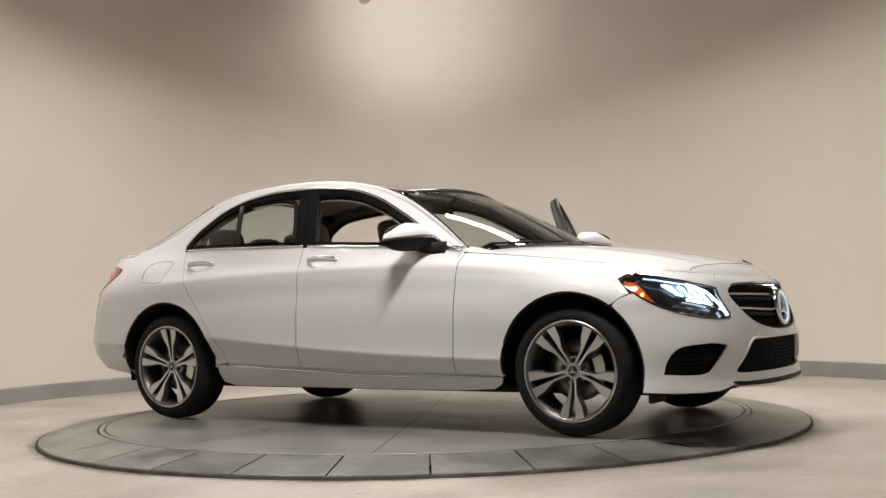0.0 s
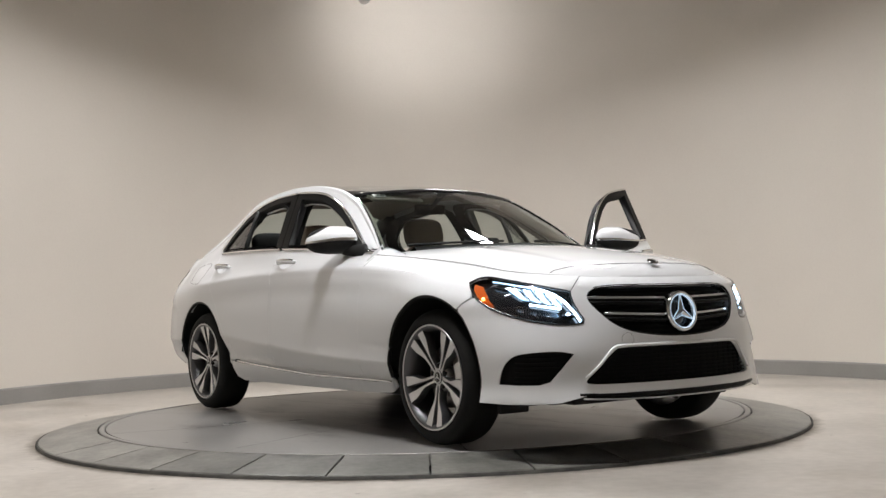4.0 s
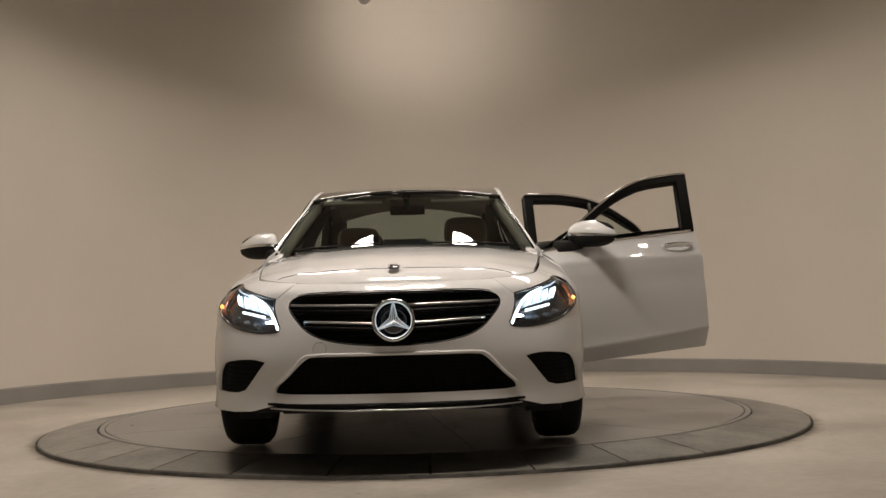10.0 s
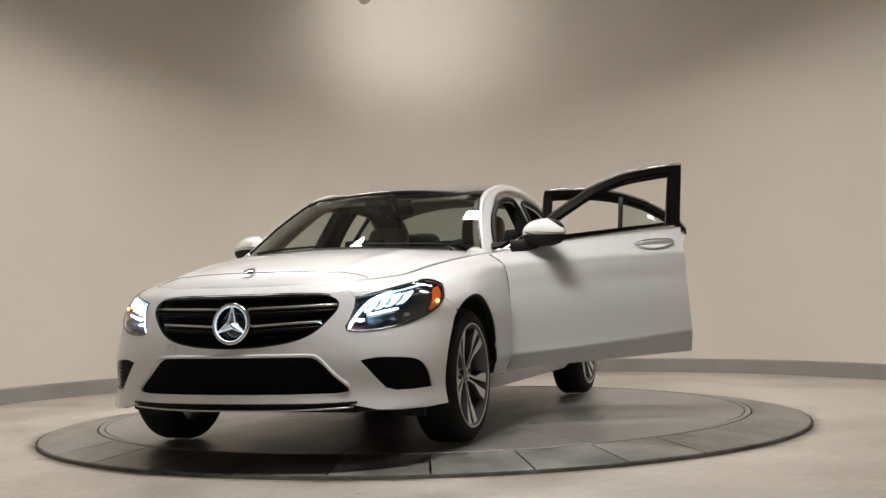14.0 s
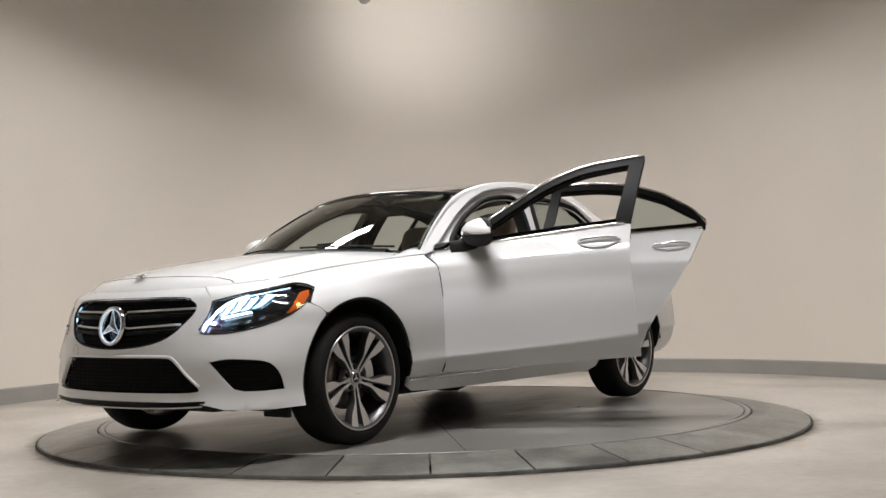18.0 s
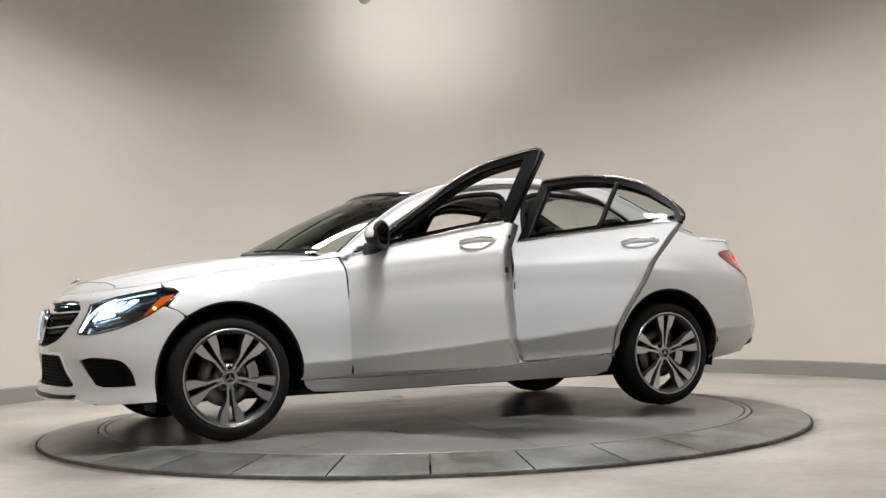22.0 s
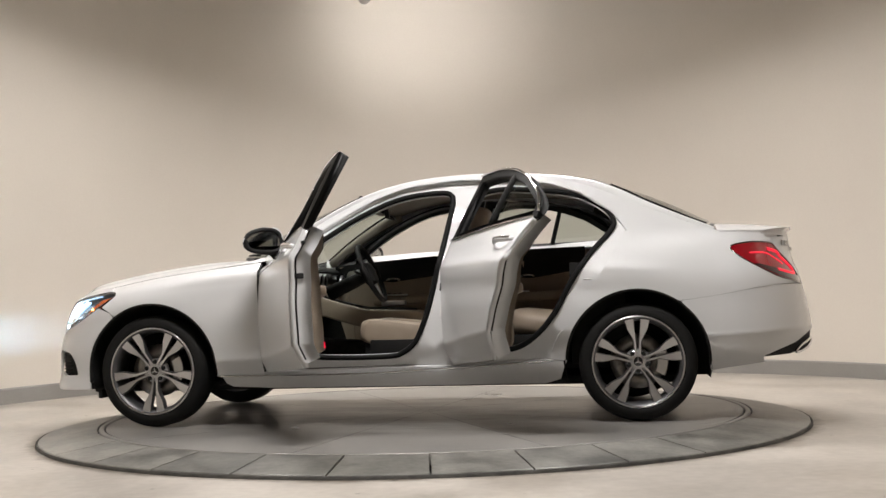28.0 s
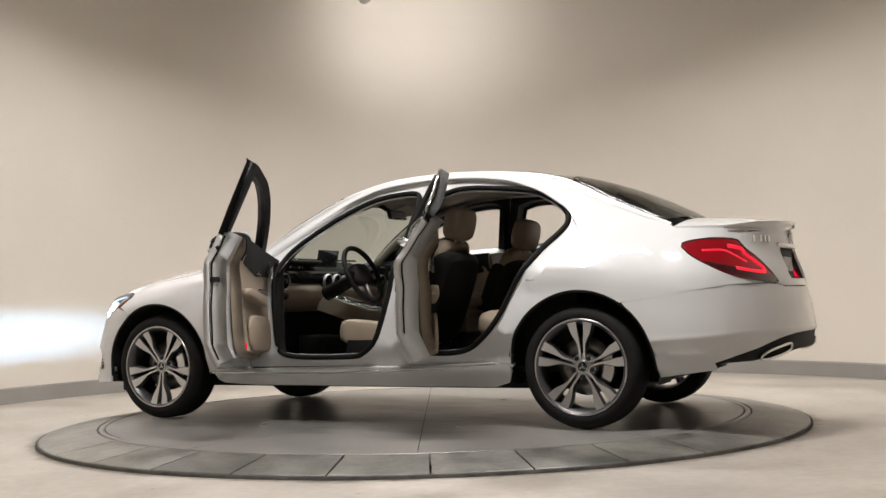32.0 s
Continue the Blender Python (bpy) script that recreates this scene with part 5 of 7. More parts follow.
def solid(section, y0, y1, bevel=0.012, seg=3, crown=0.0):
    """A section in (x, z) drawn out from y0 to y1 with rounded edges."""
    bm = bmesh.new()
    a = [bm.verts.new((x, y0, z)) for x, z in section]
    b = [bm.verts.new((x, y1, z)) for x, z in section]
    n = len(section)
    bm.faces.new(a)
    bm.faces.new(b[::-1])
    for i in range(n):
        bm.faces.new((a[i], b[i], b[(i + 1) % n], a[(i + 1) % n]))
    bmesh.ops.recalc_face_normals(bm, faces=bm.faces)
    if bevel:
        bmesh.ops.bevel(bm, geom=list(bm.edges), offset=bevel, segments=seg, profile=0.6, affect="EDGES", clamp_overlap=True)
    return bm


def cushion(sx, sy, sz, m, puff=0.018, cuts=6, groove=0.0):
    """A stuffed block: rounded box whose faces swell out, with seams across."""
    bm = bmesh.new()
    bmesh.ops.create_cube(bm, size=1)
    bmesh.ops.subdivide_edges(bm, edges=list(bm.edges), cuts=cuts, use_grid_fill=True)
    for v in bm.verts:
        c = v.co * 2
        q = Vector((c.x, c.y, c.z))
        n = 5.0
        L = (abs(q.x) ** n + abs(q.y) ** n + abs(q.z) ** n) ** (1 / n)
        q = q / L if L else q
        swell = 1 + puff / max(sx, sy, sz) * ((1 - q.x ** 2) + (1 - q.y ** 2) + (1 - q.z ** 2))
        v.co = m @ Vector((q.x * sx / 2 * swell, q.y * sy / 2 * swell, q.z * sz / 2 * swell))
    return bm


def frames_and_seals(car):
    """Painted body frame round the door openings, with black seals."""
    outline = join(lines([(0.80, 0.33), (0.80, 0.90), (0.77, 0.955)], 0.04), [np.array((x, DOOR_TOP(x) + 0.016)) for x in np.arange(0.74, -1.38, -0.04)],
                   lines([(-1.40, 1.06), (-1.355, 0.99), (-1.28, 0.86), (-1.19, 0.73), (-1.08, 0.58), (-0.99, 0.45), (-0.94, 0.34)], 0.04), lines([(-0.3, 0.32), (0.80, 0.31)], 0.04))
    of, orr = spline(OPEN_FRONT, 0.03, True), spline(OPEN_REAR, 0.03, True)
    for mirror in (False, True):
        skin("door_frame", body, outline, (of, orr), M_WHITE, car, "white painted frame round the door openings", mirror=mirror, offset=-0.034, flange=0.010, step=0.06)
        for line in (of, orr):
            part("door_seal", tube(ring_line(line, 0.034, mirror), 0.016, 8, closed=True), M_SEAL, car, "black rubber door seal")
            # inner trim behind the seal
            a, b = ring_line(line, 0.045, mirror), ring_line(line, 0.13, mirror)
            n = len(a)
            cx = sum(p[0] for p in a) / n
            cz = sum(p[2] for p in a) / n
            b = [np.array((p[0] + (p[0] - cx) * 0.03, p[1], p[2] + (p[2] - cz) * 0.03)) for p in b]
            put("pillar_trim", a + b, [(i, (i + 1) % n, n + (i + 1) % n, n + i) for i in range(n)], M_DKLEATHER, car, "dark trim behind the door seal")
        sg = -1 if mirror else 1
        # step plates and strikers
        for x0, x1 in ((0.42, -0.02), (-0.52, -0.78)):
            part("step_plate", box(x0 - x1, 0.05, 0.008, ((x0 + x1) / 2, sg * 0.80, 0.396), 0.003), M_BLACKGLOSS, car, "black sill plate")
        for x, z in ((-0.345, 0.80), (-1.155, 0.80)):
            p = np.array(body(x, z))
            bm = tube([(x - 0.02, sg * (p[1] - 0.04), z), (x - 0.02, sg * (p[1] - 0.012), z), (x + 0.02, sg * (p[1] - 0.012), z), (x + 0.02, sg * (p[1] - 0.04), z)], 0.005, 8)
            part("striker", bm, M_SATIN, car, "steel door striker")
        for x in (0.70, -0.40):
            for z in (0.50, 0.82):
                y = body(x, z)[1] - 0.034
                bm = box(0.05, 0.04, 0.055, (x - 0.005, sg * (y + 0.004), z), 0.008)
                part("hinge", bm, M_WHITE, car)
    # stickers on the pillar, with unreadable print
    for z, h, c in ((0.655, 0.085, M_PAPER), (0.78, 0.045, M_INK)):
        x = -0.325
        y = body(x, z)[1] - 0.0325
        part("pillar_label", box(0.03, 0.002, h, (x, y, z), rot=Matrix.Rotation(radians(-8), 4, "Y")), c, car, "small printed label")


def cabin(car):
    part("cabin_floor", box(2.3, 1.46, 0.03, (-0.35, 0, 0.31), 0.008), M_CARPET, car, "black carpet")
    part("tunnel", solid([(0.85, 0.32), (0.85, 0.50), (0.4, 0.46), (-1.1, 0.42), (-1.1, 0.32)], -0.13, 0.13, 0.03), M_CARPET, car, "black carpeted tunnel")
    part("firewall", box(0.04, 1.46, 0.62, (0.93, 0, 0.60), 0.01), M_CARPET, car)
    part("rear_bulkhead", box(0.04, 1.30, 0.75, (-1.34, 0, 0.65), 0.01), M_CARPET, car)
    part("parcel_shelf", box(0.55, 1.22, 0.02, (-1.58, 0, 1.06), 0.006), M_DKLEATHER, car, "black parcel shelf")
    for sg in (-1, 1):
        for x0, x1, mt in ((0.93, 0.55, M_DKLEATHER), (-1.05, -1.36, M_DKLEATHER)):
            part("side_lining", box(abs(x0 - x1), 0.02, 0.58, ((x0 + x1) / 2, sg * 0.725, 0.61), 0.006), mt, car)
        # inner pillar covers, beside the glass
        pts = [(x, sg * (IN_Y(x) - 0.02), IN_Z(x) - 0.05) for x in np.arange(0.70, 0.10, -0.06)]
        part("pillar_cover", tube(pts, 0.035, 8, flat=0.7), M_HEADLINER, car, "beige front pillar cover")
        pts = [(x, sg * (IN_Y(x) + 0.0), IN_Z(x) - 0.07) for x in np.arange(-1.2, -1.8, -0.06)]
        part("pillar_cover", tube(pts, 0.06, 8, flat=0.7), M_DKLEATHER, car, "dark rear pillar cover")
        part("sun_visor", box(0.15, 0.36, 0.018, (0.22, sg * 0.33, 1.335), 0.007, rot=Matrix.Rotation(radians(20), 4, "Y")), M_HEADLINER, car, "beige sun visor")
    # dashboard: dark top, beige lower half
    top = [(0.90, 0.84), (0.90, 0.935), (0.80, 0.955), (0.70, 0.958), (0.64, 0.935), (0.625, 0.88), (0.65, 0.84)]
    part("dashboard_top", solid(top, -0.70, 0.70, 0.02), M_DKLEATHER, car, "black padded dashboard top")
    low = [(0.90, 0.655), (0.90, 0.85), (0.655, 0.845), (0.63, 0.80), (0.65, 0.74), (0.70, 0.68), (0.80, 0.655)]
    part("dashboard_lower", solid(low, -0.69, 0.69, 0.02), M_BEIGE, car, "beige lower dashboard")
    hood = [(0.86, 0.93), (0.80, 0.968), (0.70, 0.992), (0.61, 0.992), (0.585, 0.980), (0.60, 0.962), (0.70, 0.94)]
    part("instrument_hood", solid(hood, 0.20, 0.55, 0.012), M_DKLEATHER, car, "black instrument hood")
    part("instrument_display", box(0.012, 0.27, 0.10, (0.665, 0.37, 0.945), 0.004, rot=Matrix.Rotation(radians(-18), 4, "Y")), M_SCREEN, car, "dark instrument display")
    for y in (0.30, 0.44):
        ob = part("dial_ring", lathe([(0.048, 0.0), (0.052, -0.006), (0.056, 0.0)], 32, axis="x"), M_SATIN, car, "silver dial ring")
        ob.location = (0.655, y, 0.942)
        ob.rotation_euler = (0, radians(-18), 0)
    part("centre_screen", box(0.012, 0.25, 0.125, (0.68, 0.0, 1.005), 0.006, rot=Matrix.Rotation(radians(-12), 4, "Y")), M_SCREEN, car, "free-standing dark screen")
    for y in (-0.62, -0.11, 0.0, 0.11, 0.62):
        e = part("air_vent", lathe([(0.0, 0.01), (0.030, 0.006), (0.040, -0.004), (0.046, -0.012), (0.050, -0.004), (0.050, 0.02)], 28, axis="x"), M_BLACKGLOSS, car, "round black air vent with a silver ring")
        e.location = (0.622, y, 0.85)
        e.rotation_euler = (0, radians(-6), 0)
    part("dash_trim", box(0.012, 1.30, 0.05, (0.624, 0, 0.895), 0.005), M_BLACKGLOSS, car, "gloss black trim band")
    for sg in (-1, 1):
        y0, y1 = sorted((sg * 0.690, sg * 0.722))
        part("dash_end_panel", solid([(0.92, 0.62), (0.92, 0.855), (0.60, 0.850), (0.575, 0.80), (0.585, 0.72), (0.64, 0.655), (0.72, 0.62)], y0, y1, 0.012), M_BEIGE, car, "beige rounded end panel of the dashboard")
        part("dash_end_top", solid([(0.92, 0.858), (0.92, 0.945), (0.80, 0.960), (0.68, 0.955), (0.62, 0.925), (0.602, 0.858)], y0, y1, 0.012), M_DKLEATHER, car, "black upper end panel of the dashboard")
    for y in (-0.62, -0.11, 0.0, 0.11, 0.62):
        ob = part("vent_ring", lathe([(0.046, -0.012), (0.049, -0.017), (0.054, -0.012), (0.055, 0.0)], 28, axis="x"), M_SATIN, car, "silver ring round an air vent")
        ob.location = (0.617, y, 0.85)
        ob.rotation_euler = (0, radians(-6), 0)
    part("light_switch", lathe([(0.0, -0.012), (0.022, -0.01), (0.026, 0.0), (0.026, 0.02)], 20, axis="x"), M_BLACK, car).location = (0.64, 0.575, 0.76)
    # centre console
    con = [(0.70, 0.66), (0.66, 0.78), (0.50, 0.72), (0.28, 0.66), (-0.05, 0.645), (-0.12, 0.60), (-0.35, 0.66), (-0.42, 0.63), (-0.42, 0.50), (0.3, 0.54)]
    part("centre_console", solid(con, -0.13, 0.13, 0.015), M_BEIGE, car, "beige centre console")
    ct = [(0.62, 0.775), (0.52, 0.735), (0.28, 0.675), (-0.04, 0.660), (-0.05, 0.648), (0.28, 0.655), (0.50, 0.70)]
    part("console_top", solid(ct, -0.115, 0.115, 0.006), M_BLACKGLOSS, car, "gloss black console top")
    part("armrest", cushion(0.30, 0.23, 0.07, Matrix.Translation((-0.27, 0, 0.69))), M_BEIGE, car, "beige armrest")
    part("touch_controller", box(0.16, 0.075, 0.03, (0.12, 0, 0.695), 0.012), M_SATIN, car, "silver controller bridge")
    # steering wheel, tilted
    sw = new("steering_wheel")
    sw.parent = car
    sw["label"] = "black leather steering wheel with silver spokes"
    sw.matrix_basis = Matrix.Translation((0.19, 0.37, 0.885)) @ Matrix.Rotation(radians(24), 4, "Y")
    n = 40
    part("rim", tube([(0, 0.185 * math.cos(2 * math.pi * i / n), 0.182 * math.sin(2 * math.pi * i / n)) for i in range(n)], 0.0165, 10, closed=True), M_DKLEATHER, sw)
    part("hub", cushion(0.06, 0.15, 0.12, Matrix.Translation((0.015, 0, 0))), M_BLACK, sw, "black airbag cover")
    for a in (8, 172, -90):
        r = radians(a)
        part("spoke", tube([(0.015, 0.05 * math.cos(r), 0.05 * math.sin(r)), (0.008, 0.12 * math.cos(r), 0.12 * math.sin(r)), (0, 0.18 * math.cos(r), 0.18 * math.sin(r))], [0.02, 0.014, 0.012], 8, flat=0.7), M_SATIN if a == -90 else M_BLACK, sw)
    part("column", lathe([(0.0, 0.02), (0.036, 0.03), (0.042, 0.10), (0.046, 0.30), (0.0, 0.31)], 20, axis="x"), M_BLACK, sw)
    part("stalk", tube([(0.05, 0.05, 0.01), (0.05, 0.19, 0.03)], 0.009, 8), M_BLACK, sw)
    part("stalk", tube([(0.05, -0.05, 0.01), (0.05, -0.19, 0.02)], 0.009, 8), M_BLACK, sw)
    # inside mirror
    mi = part("inside_mirror", box(0.03, 0.22, 0.062, (0.135, 0, 1.275), 0.014, rot=Matrix.Rotation(radians(10), 4, "Y")), M_BLACK, car, "black inside mirror")
    part("mirror_glass", box(0.003, 0.205, 0.05, (0.118, 0, 1.272), 0.001, rot=Matrix.Rotation(radians(10), 4, "Y")), M_MIRROR, mi)
    part("mirror_stem", tube([(0.145, 0, 1.28), (0.24, 0, 1.335), (0.27, 0, 1.37)], [0.012, 0.016, 0.035], 8), M_BLACK, mi)
    part("overhead_console", box(0.20, 0.22, 0.03, (0.11, 0, 1.372), 0.012), M_HEADLINER, car, "beige overhead console")


def seats(car):
    """Two front seats and a rear bench, beige with dark backs."""
    for y, dx, dz in ((0.37, -0.03, -0.01), (-0.37, -0.16, -0.055)):
        s = new("front_seat")
        s.parent = car
        s["label"] = "beige leather front seat with a dark back and headrest"
        s.location = (dx, y, dz)
        part("cushion", cushion(0.50, 0.40, 0.13, Matrix.Translation((-0.01, 0, 0.505)) @ Matrix.Rotation(radians(-7), 4, "Y"), 0.03), M_BEIGE, s)
        for sg in (-1, 1):
            part("cushion_bolster", cushion(0.50, 0.09, 0.15, Matrix.Translation((-0.02, sg * 0.225, 0.515)) @ Matrix.Rotation(radians(-7), 4, "Y"), 0.02), M_BEIGE, s)
            part("back_bolster", cushion(0.10, 0.07, 0.44, Matrix.Translation((-0.285, sg * 0.20, 0.76)) @ Matrix.Rotation(radians(-20), 4, "Y"), 0.02), M_DKLEATHER, s)
        part("seat_base", box(0.50, 0.48, 0.17, (-0.03, 0, 0.40), 0.02), M_BLACK, s, "black seat base")
        part("side_shell", box(0.46, 0.03, 0.12, (-0.05, 0.265 if y > 0 else -0.265, 0.43), 0.012), M_DKLEATHER, s, "black seat side shell")
        part("backrest", cushion(0.11, 0.40, 0.60, Matrix.Translation((-0.325, 0, 0.79)) @ Matrix.Rotation(radians(-20), 4, "Y"), 0.02), M_BEIGE, s)
        part("back_shell", cushion(0.14, 0.49, 0.56, Matrix.Translation((-0.368, 0, 0.735)) @ Matrix.Rotation(radians(-20), 4, "Y"), 0.01), M_DKLEATHER, s, "black backrest shell")
        part("headrest", cushion(0.10, 0.235, 0.165, Matrix.Translation((-0.472, 0, 1.175)) @ Matrix.Rotation(radians(-12), 4, "Y"), 0.03), M_BEIGE, s)
        for sg in (-1, 1):
            part("headrest_post", tube([(-0.455, sg * 0.055, 1.03), (-0.472, sg * 0.055, 1.12)], 0.007, 8), M_CHROME, s)
    b = new("rear_bench")
    b.parent = car
    b["label"] = "beige leather rear bench"
    part("cushion", cushion(0.52, 1.26, 0.16, Matrix.Translation((-0.93, 0, 0.535)) @ Matrix.Rotation(radians(-8), 4, "Y"), 0.03, 8), M_BEIGE, b)
    part("cushion_base", box(0.48, 1.30, 0.18, (-0.95, 0, 0.40), 0.02), M_DKLEATHER, b, "black bench base")
    part("backrest", cushion(0.15, 1.26, 0.60, Matrix.Translation((-1.22, 0, 0.80)) @ Matrix.Rotation(radians(-22), 4, "Y"), 0.03, 8), M_BEIGE, b)
    for y in (-0.38, 0, 0.38):
        part("headrest", cushion(0.09, 0.24, 0.15 if y else 0.11, Matrix.Translation((-1.35, y, 1.13 if y else 1.10)) @ Matrix.Rotation(radians(-15), 4, "Y"), 0.02), M_DKLEATHER, b, "dark rear headrest")


def door_inside(door, front, mirror):
    """Painted inner skin, leather lining, armrest and controls of a door."""
    sg = -1 if mirror else 1
    if front:
        trim = [(0.60, 0.42), (0.66, 0.62), (0.68, 0.85), (0.68, 0.955), (-0.225, 1.025), (-0.225, 0.77), (-0.225, 0.55), (-0.20, 0.42), (0.1, 0.395)]
    else:
        trim = [(-0.44, 0.42), (-0.43, 0.55), (-0.425, 0.77), (-0.43, 1.03), (-1.20, 1.045), (-1.18, 0.96), (-1.10, 0.80), (-1.0, 0.66), (-0.90, 0.50), (-0.84, 0.43), (-0.6, 0.40)]
    inner = lambda x, z: (x, body(x, z)[1] - 0.118, z)
    rim = lambda x, z: (x, body(x, z)[1] - 0.029, z)
    band = BANDS[(front, mirror)]
    cx, cz = sum(p[0] for p in band) / len(band), sum(p[1] for p in band) / len(band)
    skin("door_rim", rim, band, (), M_WHITE, door, "white painted door edge", mirror=mirror, flange=0, step=0.09)
    band = [np.array((cx + (p[0] - cx) * 0.973, max(cz + (p[1] - cz) * 0.973, 0.385))) for p in band]
    skin("inner_skin", inner, band, (), M_WHITE, door, "white painted inner door skin", mirror=mirror, flange=-0.086, step=0.09)
    c0 = (sum(p[0] for p in band) / len(band), sum(p[1] for p in band) / len(band))
    part("door_seal", tube([np.array((p[0], sg * (body(p[0], p[1])[1] - 0.040), p[1])) for p in [np.array((c0[0] + (q[0] - c0[0]) * 1.010, c0[1] + (q[1] - c0[1]) * 1.010)) for q in band]], 0.0045, 6, closed=True), M_SEAL, door, "black rubber seal")
    depth = lambda k: (lambda x, z: (x, body(x, min(z, 0.95))[1] - k - 0.02 * smoothstep(0.95, 0.6, z), z))
    skin("lining", depth(0.168), lines(trim + trim[:1], 0.05)[:-1], (), M_BEIGE, door, "beige leather door lining", mirror=mirror, flange=-0.06, step=0.09)
    x0, x1 = (0.66, -0.215) if front else (-0.435, -1.12)
    upper = join(lines([(x0, 0.865), (x0, belt(x0) - 0.004)], 0.05), [np.array((x, belt(x) - 0.006)) for x in np.arange(x0, x1, -0.06)], lines([(x1, belt(x1) - 0.006), (x1, 0.90)], 0.05), lines([(0.25 if front else -0.75, 0.845), (x0, 0.865)], 0.05))
    skin("upper_lining", depth(0.174), upper, (), M_DKLEATHER, door, "black upper door lining", mirror=mirror, flange=-0.03, step=0.09)
    ax0, ax1 = (0.35, -0.16) if front else (-0.52, -0.98)
    ya = body((ax0 + ax1) / 2, 0.70)[1] - 0.212
    arm = part("armrest", cushion(abs(ax0 - ax1) * 1.15, 0.06, 0.06, Matrix.Translation(((ax0 + ax1) / 2, sg * (ya + 0.012), 0.715)) @ Matrix.Rotation(radians(3), 4, "Y"), 0.01), M_BEIGE, door, "beige armrest")
    part("switch_panel", box(0.16, 0.045, 0.012, (ax0 - 0.12, sg * ya, 0.752), 0.004), M_SATIN, door, "silver window switches")
    for k in range(3):
        part("switch", box(0.022, 0.018, 0.012, (ax0 - 0.07 - 0.04 * k, sg * ya, 0.761), 0.004), M_BLACK, door)
    sp = part("speaker", lathe([(0.0, 0.006), (0.045, 0.006), (0.055, 0.0), (0.06, -0.01)], 32), M_SATIN, door, "round silver speaker grille")
    sp.location = ((0.53 if front else -0.52), sg * (body(0.5 if front else -0.52, 0.9)[1] - 0.198), 0.905)
    part("pull_lever", tube([((0.30 if front else -0.66) - 0.10 * t, sg * (ya - 0.0 + 0.01), 0.86 + 0.01 * math.sin(3.1 * t)) for t in (0, 0.25, 0.5, 0.75, 1)], 0.009, 8), M_CHROME, door, "chrome inner handle")
    part("door_pocket", cushion(0.66 if front else 0.42, 0.03, 0.20, Matrix.Translation(((0.21 if front else -0.66), sg * (body(0.2, 0.5)[1] - 0.200), 0.515)), 0.005), M_BEIGE, door, "beige door pocket")
    # latch on the rear edge
    lx, lz = (-0.305, 0.80) if front else (-1.165, 0.80)
    y = body(lx, lz)[1] - 0.055
    part("latch", box(0.02, 0.05, 0.028, (lx, sg * y, lz), 0.004), M_BLACK, door, "black latch")
    plug = part("plug", lathe([(0.0, 0.003), (0.010, 0.002), (0.012, 0)], 14, axis="x"), M_BLACK, door)
    plug.location = ((-0.333 if front else -1.262), sg * (body(-0.3, 0.97)[1] - 0.03), 0.965)
    plug.rotation_euler = (0, 0, math.pi)
    if front:
        part("courtesy_light", box(0.012, 0.008, 0.03, (-0.20, sg * (body(-0.2, 0.45)[1] - 0.195), 0.445), 0.003), M_REDLED, door, "small lit red courtesy light")


